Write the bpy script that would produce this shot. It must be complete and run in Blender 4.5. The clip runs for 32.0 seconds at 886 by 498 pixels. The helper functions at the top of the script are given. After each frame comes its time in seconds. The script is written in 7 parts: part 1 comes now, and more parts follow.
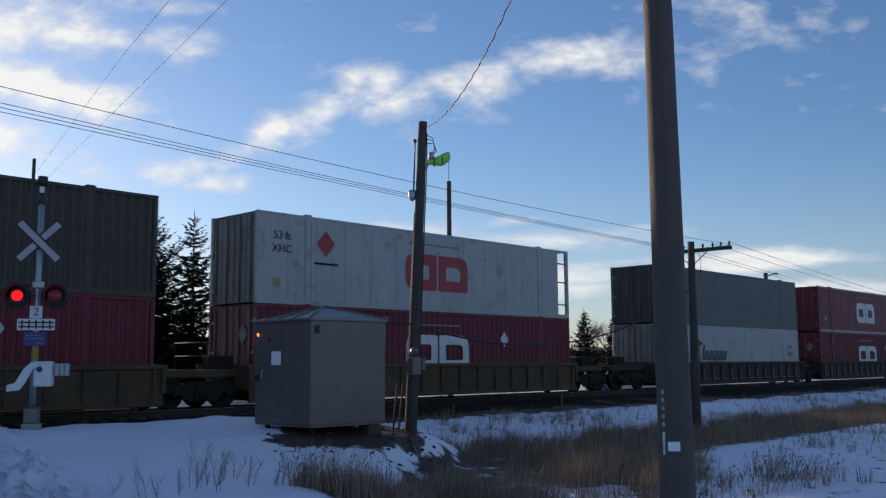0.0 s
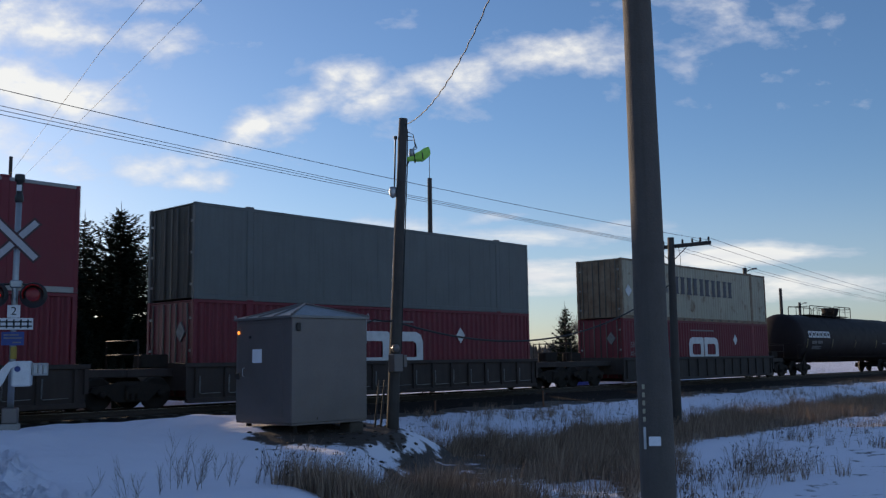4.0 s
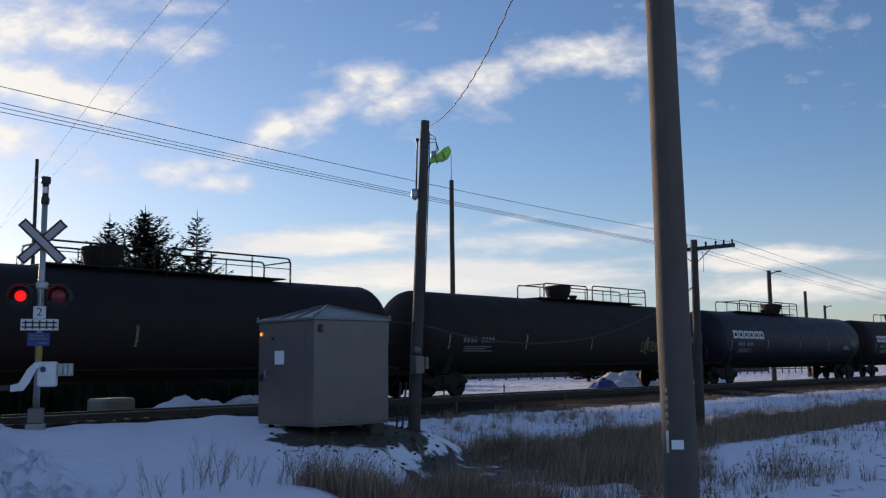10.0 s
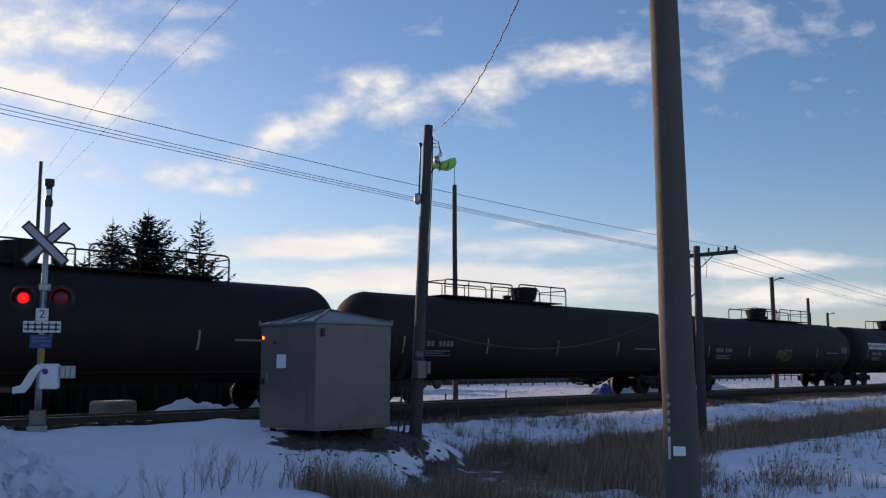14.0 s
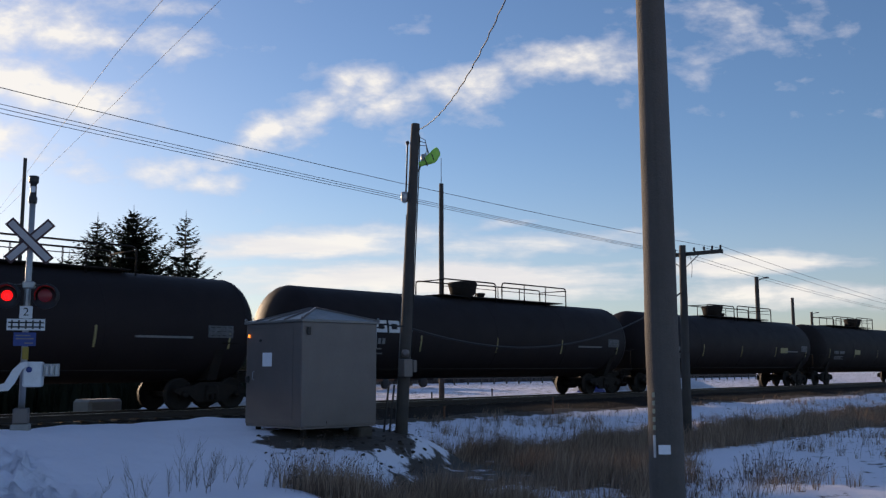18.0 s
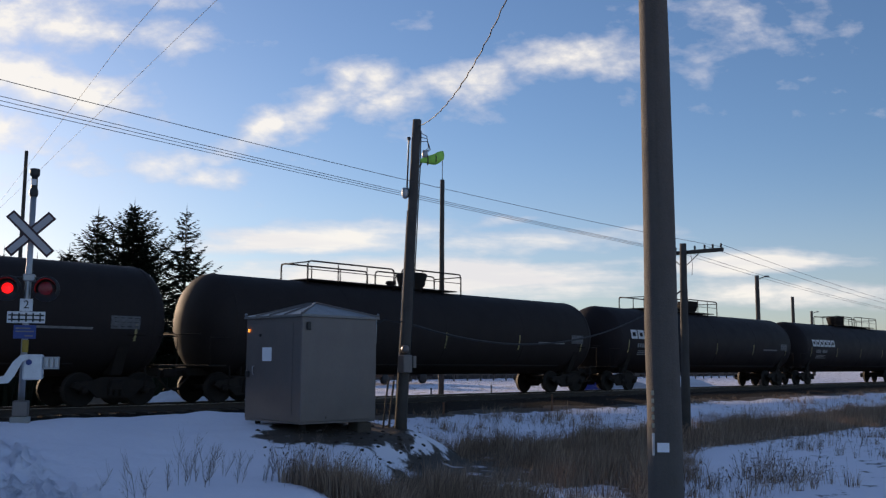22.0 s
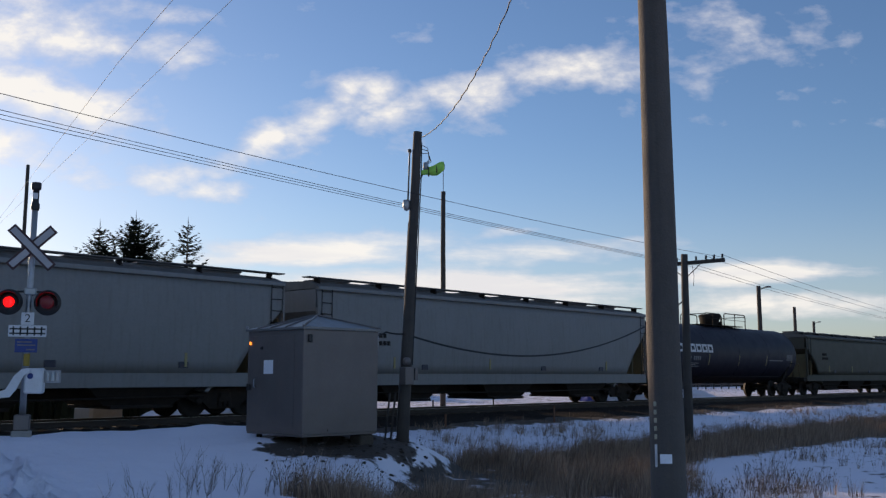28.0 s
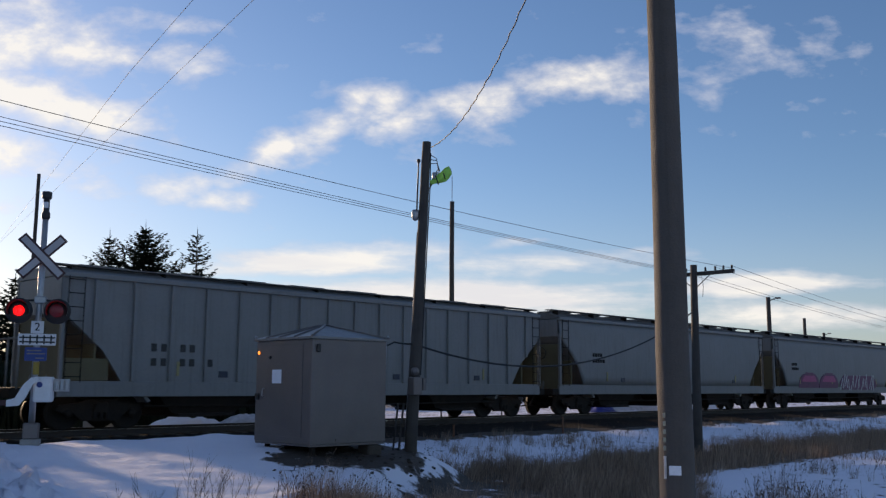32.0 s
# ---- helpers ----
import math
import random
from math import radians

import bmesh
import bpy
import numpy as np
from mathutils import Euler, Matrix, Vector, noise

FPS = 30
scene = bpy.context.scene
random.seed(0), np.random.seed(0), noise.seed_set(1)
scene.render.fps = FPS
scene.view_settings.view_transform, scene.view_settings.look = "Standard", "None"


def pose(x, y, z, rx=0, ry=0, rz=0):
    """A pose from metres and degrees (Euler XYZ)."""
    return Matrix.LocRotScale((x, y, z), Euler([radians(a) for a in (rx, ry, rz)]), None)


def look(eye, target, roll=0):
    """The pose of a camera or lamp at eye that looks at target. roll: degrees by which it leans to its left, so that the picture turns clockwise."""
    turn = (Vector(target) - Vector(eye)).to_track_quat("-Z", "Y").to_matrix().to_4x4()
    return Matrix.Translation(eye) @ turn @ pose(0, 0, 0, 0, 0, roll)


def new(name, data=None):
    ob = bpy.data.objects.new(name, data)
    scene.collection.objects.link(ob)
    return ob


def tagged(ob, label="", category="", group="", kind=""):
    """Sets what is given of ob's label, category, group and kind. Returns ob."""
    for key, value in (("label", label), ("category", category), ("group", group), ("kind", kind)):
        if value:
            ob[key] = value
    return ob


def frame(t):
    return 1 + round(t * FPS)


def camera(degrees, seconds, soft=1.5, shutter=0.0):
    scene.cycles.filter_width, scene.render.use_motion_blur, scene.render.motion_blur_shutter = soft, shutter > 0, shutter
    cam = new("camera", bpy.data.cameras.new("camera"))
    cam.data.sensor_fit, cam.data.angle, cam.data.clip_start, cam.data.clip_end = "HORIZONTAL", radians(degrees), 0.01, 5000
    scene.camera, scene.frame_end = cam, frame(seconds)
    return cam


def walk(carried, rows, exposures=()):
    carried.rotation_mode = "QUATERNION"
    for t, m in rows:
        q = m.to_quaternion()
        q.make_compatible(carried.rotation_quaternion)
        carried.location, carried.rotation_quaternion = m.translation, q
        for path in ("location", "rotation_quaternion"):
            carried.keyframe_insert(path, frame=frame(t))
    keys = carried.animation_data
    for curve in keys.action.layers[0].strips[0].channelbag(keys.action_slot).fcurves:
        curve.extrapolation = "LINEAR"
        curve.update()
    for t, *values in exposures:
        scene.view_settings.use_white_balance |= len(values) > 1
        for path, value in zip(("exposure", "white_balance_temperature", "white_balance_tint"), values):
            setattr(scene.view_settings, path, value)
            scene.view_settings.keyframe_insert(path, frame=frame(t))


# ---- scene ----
EYE = (0.0, 0.0, 1.278)
# seconds, heading from the track's normal, tilt, lean: a hand-held camera that stands still
AIM = [
    (0, 46.410, 6.997, 0.413), (0.5, 46.312, 6.885, 0.377), (1, 46.389, 6.454, 0.442), (1.5, 46.738, 6.057, 0.625), 
    (2, 47.206, 6.017, 0.750), (2.5, 47.297, 6.159, 0.699), (3, 47.356, 6.163, 0.864), (3.5, 47.479, 6.388, 0.861), 
    (5.5, 47.451, 7.793, 0.660), (6, 47.513, 7.546, 0.727), (6.5, 47.399, 7.030, 0.450), (7, 47.187, 7.337, 0.173), 
    (7.5, 47.083, 7.048, 0.158), (8, 46.987, 6.719, 0.246), (8.5, 46.912, 6.757, 0.341), (9, 46.554, 6.561, 0.653), 
    (9.5, 46.342, 6.618, 0.751), (10, 46.241, 6.932, 0.597), (10.5, 46.238, 7.142, 0.341), 
    (11, 46.228, 6.935, 0.313), (11.5, 46.267, 6.901, 0.214), (12, 46.271, 7.131, 0.181), 
    (12.5, 46.112, 7.304, 0.097), (13, 46.040, 7.222, 0.072), (13.5, 46.107, 7.185, 0.127), 
    (14, 46.082, 7.216, 0.221), (14.5, 46.224, 7.239, 0.133), (16.5, 47.168, 7.448, -0.054), 
    (17, 47.142, 7.264, 0.036), (17.5, 46.965, 7.156, 0.129), (18, 46.902, 7.127, 0.146), 
    (18.5, 47.001, 7.284, -0.018), (19, 47.098, 7.448, -0.080), (19.5, 47.008, 7.643, -0.228), 
    (20, 47.222, 7.614, -0.211), (20.5, 47.212, 7.439, -0.291), (21, 46.917, 7.118, -0.454), 
    (21.5, 46.868, 6.879, -0.409), (22, 46.869, 6.895, -0.333), (22.5, 46.823, 6.926, -0.279), 
    (23, 46.717, 6.977, -0.111), (23.5, 46.486, 7.317, 0.365), (24, 46.610, 7.447, 0.460), 
    (24.5, 46.787, 7.374, 0.265), (25, 46.722, 7.419, 0.140), (25.5, 46.648, 7.420, 0.116), 
    (27.5, 46.812, 7.595, 0.077), (28, 46.793, 7.610, -0.075), (28.5, 46.651, 7.507, -0.082), 
    (29, 46.618, 7.597, -0.043), (29.5, 46.669, 7.856, 0.002), (30, 46.588, 8.120, 0.055), 
    (30.5, 46.365, 8.197, -0.106), (31, 46.305, 8.136, -0.216), (31.5, 46.303, 8.157, -0.263), 
    (32, 46.260, 8.217, -0.316), 
]


def aim(yaw, pitch, lean):
    y, p = radians(yaw), radians(pitch)
    way = Vector((math.sin(y) * math.cos(p), math.cos(y) * math.cos(p), math.sin(p)))
    return look(EYE, Vector(EYE) + way * 10, -lean)


cam = camera(50.26, 32.0, soft=1.3, shutter=0.08)
walk(cam, [(t, aim(y, p, r)) for t, y, p, r in AIM], exposures=[(0, 0.92, 6650, 18), (3.5, 0.92, 6650, 18), (7, 0.95, 6830, 19), (12, 0.95, 7000, 21),
                              (32, 0.95, 7000, 21)])

# ---- light: a low winter sun behind the train, blue sky with broken cloud ----
SUN_AZ, SUN_EL = 5.0, 9.8
sun_way = Vector((math.sin(radians(SUN_AZ)) * math.cos(radians(SUN_EL)),
                  math.cos(radians(SUN_AZ)) * math.cos(radians(SUN_EL)), math.sin(radians(SUN_EL))))
sun_data = bpy.data.lights.new("sun", "SUN")
sun_data.energy, sun_data.angle, sun_data.color = 2.3, radians(2.2), (1.0, 0.80, 0.54)
sun = new("sun", sun_data)
sun.matrix_world = look(sun_way * 200, (0, 0, 0))


def make_world():
    world = bpy.data.worlds.new("sky")
    scene.world = world
    world.use_nodes = True
    nt = world.node_tree
    nt.nodes.clear()
    N, L = nt.nodes.new, nt.links.new

    def math_(op, a, b=None, c=None, clamp=False):
        n = N("ShaderNodeMath")
        n.operation, n.use_clamp = op, clamp
        for i, v in enumerate((a, b, c)):
            if v is None:
                continue
            if isinstance(v, (int, float)):
                n.inputs[i].default_value = v
            else:
                L(v, n.inputs[i])
        return n.outputs[0]

    sky = N("ShaderNodeTexSky")
    sky.sky_type, sky.sun_disc = "NISHITA", False
    sky.sun_elevation, sky.sun_rotation = radians(SUN_EL), radians(SUN_AZ % 360)
    sky.air_density, sky.dust_density, sky.ozone_density, sky.altitude = 1.0, 0.45, 4.2, 100.0
    co = N("ShaderNodeTexCoord")
    # a flat cloud chart in front of the viewer's general heading
    y, p = radians(46.342), radians(6.618)
    fw = Vector((math.sin(y) * math.cos(p), math.cos(y) * math.cos(p), math.sin(p)))
    rt = Vector((math.cos(y), -math.sin(y), 0))
    dn = fw.cross(rt)
    o = radians(0.751)
    right, down = math.cos(o) * rt + math.sin(o) * dn, -math.sin(o) * rt + math.cos(o) * dn

    def dot(v):
        n = N("ShaderNodeVectorMath")
        n.operation = "DOT_PRODUCT"
        L(co.outputs["Generated"], n.inputs[0])
        n.inputs[1].default_value = v
        return n.outputs["Value"]

    depth = math_("MAXIMUM", dot(fw), 0.08)
    a = math_("DIVIDE", dot(right), depth)
    b = math_("MULTIPLY", math_("DIVIDE", dot(down), depth), -1.0)
    chart = N("ShaderNodeCombineXYZ")
    L(a, chart.inputs[0]), L(b, chart.inputs[1])

    def noise_(scale, detail, rough, sx=1.0, sy=1.0, tilt=0.0, warp=0.0):
        m = N("ShaderNodeMapping")
        L(chart.outputs[0], m.inputs[0])
        m.inputs["Rotation"].default_value = (0, 0, tilt)
        m.inputs["Scale"].default_value = (sx, sy, 1)
        n = N("ShaderNodeTexNoise")
        n.inputs["Scale"].default_value, n.inputs["Detail"].default_value = scale, detail
        n.inputs["Roughness"].default_value, n.inputs["Distortion"].default_value = rough, warp
        L(m.outputs[0], n.inputs["Vector"])
        return n.outputs["Fac"]

    puffs = noise_(19.0, 9.0, 0.56, 0.72, 1.25, -0.22, 0.12)
    wisps = noise_(10.0, 10.0, 0.60, 0.45, 2.7, -0.06, 0.2)
    thin = noise_(52.0, 6.0, 0.6, 0.6, 1.3, -0.25, 0.2)
    # clouds: centre, half length, half width on the chart, tilt in degrees, strength, kind of texture
    CLOUDS = [
        (-0.183, 0.130, 0.040, 0.021, 25, 1.05, 0), (-0.135, 0.152, 0.052, 0.030, 35, 1.00, 0), (-0.095, 0.182, 0.037, 0.030, 30, 1.00, 0),
        (-0.040, 0.166, 0.063, 0.026, 12, 1.05, 0), (0.030, 0.183, 0.075, 0.028, 12, 1.05, 0), (0.120, 0.204, 0.092, 0.028, 12, 0.92, 0),
        (0.205, 0.220, 0.086, 0.034, 14, 0.72, 0), (0.300, 0.232, 0.085, 0.052, 10, 0.60, 0), (0.378, 0.235, 0.075, 0.055, 15, 0.50, 0),
        (-0.020, 0.140, 0.057, 0.024, 20, 0.50, 0), (-0.066, 0.178, 0.036, 0.022, 20, 1.28, 0),
        (-0.450, 0.248, 0.086, 0.043, 8, 1.21, 0), (-0.385, 0.234, 0.081, 0.035, -8, 1.00, 0), (-0.280, 0.218, 0.069, 0.022, -2, 0.84, 0),
        (-0.300, 0.262, 0.069, 0.013, 0, 0.65, 0), (-0.440, 0.178, 0.080, 0.030, -8, 1.42, 0), (-0.370, 0.160, 0.080, 0.028, -15, 1.32, 0),
        (-0.470, 0.120, 0.057, 0.033, 0, 1.21, 0), (-0.420, 0.105, 0.046, 0.022, 0, 0.84, 0),
        (-0.290, 0.086, 0.050, 0.020, 8, 1.18, 0), (-0.240, 0.076, 0.050, 0.015, 5, 1.05, 0), (-0.222, 0.103, 0.034, 0.017, 30, 1.05, 0),
        (-0.380, 0.080, 0.057, 0.015, 0, 0.65, 0), (-0.470, 0.066, 0.046, 0.020, 0, 0.89, 0),
        (-0.110, 0.014, 0.150, 0.020, 4, 1.33, 1), (0.090, 0.012, 0.170, 0.016, 3, 1.15, 1), (0.075, 0.036, 0.050, 0.007, 8, 0.77, 1),
        (-0.020, -0.026, 0.300, 0.024, 0, 1.40, 1), (0.215, 0.031, 0.045, 0.008, 10, 0.70, 1), (0.330, -0.004, 0.140, 0.015, 2, 1.21, 1),
        (0.400, -0.036, 0.200, 0.018, 0, 1.15, 1), (-0.011, 0.257, 0.025, 0.015, 40, 0.42, 0)]
    total = None
    for ca, cb, la, lb, tilt, strength, kind in CLOUDS:
        t = radians(tilt)
        da, db = math_("SUBTRACT", a, ca), math_("SUBTRACT", b, cb)
        u = math_("ADD", math_("MULTIPLY", da, math.cos(t) / la), math_("MULTIPLY", db, math.sin(t) / la))
        v = math_("ADD", math_("MULTIPLY", da, -math.sin(t) / lb), math_("MULTIPLY", db, math.cos(t) / lb))
        r2 = math_("ADD", math_("MULTIPLY", u, u), math_("MULTIPLY", v, v))
        fall = math_("MULTIPLY", math_("EXPONENT", math_("MULTIPLY", r2, -0.8)), strength)
        total = fall if total is None else math_("MAXIMUM", total, fall)
    high = math_("MULTIPLY", math_("SUBTRACT", b, 0.02), 40.0, clamp=True)
    tex = math_("ADD", math_("MULTIPLY", puffs, high), math_("MULTIPLY", wisps, math_("SUBTRACT", 1.0, high)))
    ragged = math_("ADD", math_("MULTIPLY", math_("SUBTRACT", tex, 0.5), 2.5), math_("MULTIPLY", math_("SUBTRACT", thin, 0.5), 0.55))
    mask = math_("MULTIPLY", math_("SUBTRACT", math_("ADD", total, ragged), 0.36), 1.10, clamp=True)
    # unseen broken cloud, added all round and overhead to lift the ambient light
    flat = N("ShaderNodeVectorMath")
    flat.operation = "DIVIDE"
    L(co.outputs["Generated"], flat.inputs[0])
    sep = N("ShaderNodeSeparateXYZ")
    L(co.outputs["Generated"], sep.inputs[0])
    up = math_("ADD", math_("MAXIMUM", sep.outputs["Z"], 0.0), 0.16)
    ups = N("ShaderNodeCombineXYZ")
    for i in range(3):
        L(up, ups.inputs[i])
    L(ups.outputs[0], flat.inputs[1])
    far = N("ShaderNodeTexNoise")
    far.inputs["Scale"].default_value, far.inputs["Detail"].default_value = 1.5, 9.0
    far.inputs["Roughness"].default_value = 0.6
    L(flat.outputs[0], far.inputs["Vector"])
    wide = math_("MULTIPLY", math_("SUBTRACT", far.outputs["Fac"], 0.505), 3.2, clamp=True)
    edge = math_("MAXIMUM", math_("MULTIPLY", math_("SUBTRACT", math_("ABSOLUTE", a), 0.52), 6.0, clamp=True),
                 math_("MULTIPLY", math_("SUBTRACT", math_("ABSOLUTE", b), 0.32), 6.0, clamp=True))
    mask = math_("MAXIMUM", mask, math_("MULTIPLY", wide, edge))
    mask = math_("MULTIPLY", mask, 0.93)
    ha, hb = math_("MULTIPLY", math_("ADD", a, 0.60), 2.6), math_("MULTIPLY", math_("ADD", b, 0.02), 7.0)
    haze = math_("EXPONENT", math_("MULTIPLY", math_("ADD", math_("MULTIPLY", ha, ha), math_("MULTIPLY", hb, hb)), -1.0))
    mask = math_("MAXIMUM", mask, math_("MULTIPLY", haze, 0.40))
    hb = math_("MULTIPLY", math_("ADD", b, 0.04), 11.0)
    mask = math_("MAXIMUM", mask, math_("MULTIPLY", math_("EXPONENT", math_("MULTIPLY", math_("MULTIPLY", hb, hb), -1.0)), 0.22))
    col = N("ShaderNodeMix")
    col.data_type = "RGBA"
    lit = N("ShaderNodeMix")
    lit.data_type = "RGBA"
    under = math_("MULTIPLY", math_("SUBTRACT", noise_(7.0, 6.0, 0.55, 0.40, 3.2, -0.04, 0.1), 0.46), 6.0, clamp=True)
    shade = math_("SUBTRACT", 1.0, math_("MULTIPLY", math_("MULTIPLY", under, math_("SUBTRACT", 1.0, high)), 0.45))
    bright = math_("MULTIPLY", math_("MULTIPLY", math_("SUBTRACT", mask, 0.22), 1.5, clamp=True), shade)
    L(bright, lit.inputs["Factor"])
    lit.inputs[6].default_value, lit.inputs[7].default_value = (3.75, 4.2, 4.9, 1), (5.75, 6.1, 5.75, 1)
    L(mask, col.inputs["Factor"])
    L(sky.outputs[0], col.inputs[6]), L(lit.outputs[2], col.inputs[7])
    bg = N("ShaderNodeBackground")
    bg.inputs["Strength"].default_value = SKY
    L(col.outputs[2], bg.inputs["Color"])
    out = N("ShaderNodeOutputWorld")
    L(bg.outputs[0], out.inputs["Surface"])


SKY = 0.081
make_world()

# ---- materials ----
def material(name, base, rough=0.7, metal=0.0, second=None, scale=3.0, amount=0.5, grain=40.0, grain_amount=0.25,
             bump=0.15, bump_scale=60.0, streak=None, sub=None, spread=0.0, rust=None, rust_amount=0.45, rust_scale=2.0, gloss=0.5):
    """A painted, weathered or natural surface: stains at one scale, grain at another, fine relief, vertical streaks, rust."""
    m = bpy.data.materials.new(name)
    m.use_nodes = True
    nt = m.node_tree
    N, L = nt.nodes.new, nt.links.new
    bsdf = nt.nodes["Principled BSDF"]
    bsdf.inputs["Metallic"].default_value = metal
    bsdf.inputs["Specular IOR Level"].default_value = gloss
    co = N("ShaderNodeTexCoord")

    def noise_(s, detail=5.0, stretch=(1, 1, 1)):
        mp = N("ShaderNodeMapping")
        mp.inputs["Scale"].default_value = stretch
        L(co.outputs["Object"], mp.inputs[0])
        n = N("ShaderNodeTexNoise")
        n.inputs["Scale"].default_value, n.inputs["Detail"].default_value = s, detail
        n.inputs["Roughness"].default_value = 0.6
        L(mp.outputs[0], n.inputs["Vector"])
        return n.outputs["Fac"]

    def ramp(fac, lo, hi):
        r = N("ShaderNodeMapRange")
        r.inputs["From Min"].default_value, r.inputs["From Max"].default_value = lo, hi
        L(fac, r.inputs["Value"])
        return r.outputs[0]

    def mix(fac, a, b):
        n = N("ShaderNodeMix")
        n.data_type = "RGBA"
        L(fac, n.inputs["Factor"])
        for i, v in ((6, a), (7, b)):
            if isinstance(v, tuple):
                n.inputs[i].default_value = (*v, 1)
            else:
                L(v, n.inputs[i])
        return n.outputs[2]

    def scaled(fac, k):
        n = N("ShaderNodeMath")
        n.operation = "MULTIPLY"
        L(fac, n.inputs[0])
        n.inputs[1].default_value = k
        return n.outputs[0]

    dark = tuple(c * 0.62 for c in base)
    col = mix(scaled(ramp(noise_(scale), 0.35, 0.72), amount), base, second or dark)
    col = mix(scaled(ramp(noise_(grain, 3.0), 0.4, 0.75), grain_amount), col, dark)
    if streak:
        col = mix(scaled(ramp(noise_(6.0, 6.0, (1.6, 1.6, 0.09)), 0.5, 0.8), 0.55), col, streak)
    if rust:
        col = mix(scaled(ramp(noise_(rust_scale, 8.0), 0.58, 0.7), rust_amount), col, rust)
    if spread:
        info = N("ShaderNodeObjectInfo")
        hsv = N("ShaderNodeHueSaturation")
        r = N("ShaderNodeMapRange")
        r.inputs["To Min"].default_value, r.inputs["To Max"].default_value = 1 - spread, 1 + spread
        L(info.outputs["Random"], r.inputs["Value"])
        L(r.outputs[0], hsv.inputs["Value"])
        L(col, hsv.inputs["Color"])
        col = hsv.outputs[0]
    L(col, bsdf.inputs["Base Color"])
    rr = N("ShaderNodeMapRange")
    rr.inputs["To Min"].default_value, rr.inputs["To Max"].default_value = max(0.03, rough - 0.12), min(1, rough + 0.12)
    L(noise_(scale * 2.3), rr.inputs["Value"])
    L(rr.outputs[0], bsdf.inputs["Roughness"])
    if bump:
        bp = N("ShaderNodeBump")
        bp.inputs["Strength"].default_value, bp.inputs["Distance"].default_value = bump, 0.02
        L(noise_(bump_scale, 6.0), bp.inputs["Height"])
        L(bp.outputs[0], bsdf.inputs["Normal"])
    if sub:
        bsdf.inputs["Subsurface Weight"].default_value = sub
        bsdf.inputs["Subsurface Radius"].default_value = (0.05, 0.05, 0.06)
    return m


def glow(name, colour, strength):
    m = bpy.data.materials.new(name)
    m.use_nodes = True
    b = m.node_tree.nodes["Principled BSDF"]
    b.inputs["Base Color"].default_value = (*colour, 1)
    b.inputs["Roughness"].default_value = 0.35
    b.inputs["Emission Color"].default_value = (*colour, 1)
    b.inputs["Emission Strength"].default_value = strength
    return m


def ground_material():
    m = bpy.data.materials.new("snow_ground")
    m.use_nodes = True
    nt = m.node_tree
    N, L = nt.nodes.new, nt.links.new
    bsdf = nt.nodes["Principled BSDF"]
    co = N("ShaderNodeTexCoord")

    def noise_(s, d=6.0, st=(1, 1, 1)):
        mp = N("ShaderNodeMapping")
        mp.inputs["Scale"].default_value = st
        L(co.outputs["Object"], mp.inputs[0])
        n = N("ShaderNodeTexNoise")
        n.inputs["Scale"].default_value, n.inputs["Detail"].default_value = s, d
        n.inputs["Roughness"].default_value = 0.62
        L(mp.outputs[0], n.inputs["Vector"])
        return n.outputs["Fac"]

    def math_(op, a, b, clamp=False):
        n = N("ShaderNodeMath")
        n.operation, n.use_clamp = op, clamp
        for i, v in enumerate((a, b)):
            if isinstance(v, (int, float)):
                n.inputs[i].default_value = v
            else:
                L(v, n.inputs[i])
        return n.outputs[0]

    soil = N("ShaderNodeAttribute")
    soil.attribute_name = "soil"
    bare = math_("ADD", soil.outputs["Fac"], math_("MULTIPLY", math_("SUBTRACT", noise_(2.2, 9.0), 0.52), 1.9))
    bare = math_("SUBTRACT", bare, 0.42)
    bare = math_("MULTIPLY", bare, 6.0, True)
    snow = N("ShaderNodeMix")
    snow.data_type = "RGBA"
    snow.inputs[6].default_value, snow.inputs[7].default_value = (0.90, 0.89, 0.96, 1), (0.80, 0.80, 0.89, 1)
    L(noise_(0.9), snow.inputs["Factor"])
    earth = N("ShaderNodeMix")
    earth.data_type = "RGBA"
    earth.inputs[6].default_value, earth.inputs[7].default_value = (0.034, 0.025, 0.020, 1), (0.092, 0.068, 0.052, 1)
    L(noise_(7.0, 9.0), earth.inputs["Factor"])
    col = N("ShaderNodeMix")
    col.data_type = "RGBA"
    L(bare, col.inputs["Factor"]), L(snow.outputs[2], col.inputs[6]), L(earth.outputs[2], col.inputs[7])
    L(col.outputs[2], bsdf.inputs["Base Color"])
    bsdf.inputs["Roughness"].default_value = 0.75
    bp = N("ShaderNodeBump")
    bp.inputs["Strength"].default_value, bp.inputs["Distance"].default_value = 0.7, 0.06
    L(noise_(5.0, 10.0), bp.inputs["Height"])
    L(bp.outputs[0], bsdf.inputs["Normal"])
    return m


M_GROUND = ground_material()
M_SNOW = material("snow", (0.80, 0.82, 0.85), 0.75, second=(0.68, 0.71, 0.76), scale=1.2, bump=0.5, bump_scale=7)
M_DIRTY_SNOW = material("ploughed_dirty_snow", (0.62, 0.62, 0.64), 0.85, second=(0.30, 0.28, 0.26), scale=2.6, amount=0.9, grain=9, grain_amount=0.6, bump=0.9, bump_scale=6)
M_BALLAST = material("ballast", (0.020, 0.015, 0.013), 0.95, second=(0.036, 0.027, 0.022), scale=9, amount=0.8, grain=26,
                     grain_amount=0.7, bump=1.0, bump_scale=22, gloss=0.15)
M_STEEL_RAIL = material("rail_steel", (0.045, 0.033, 0.026), 0.75, 0.1, second=(0.07, 0.045, 0.032), scale=5)
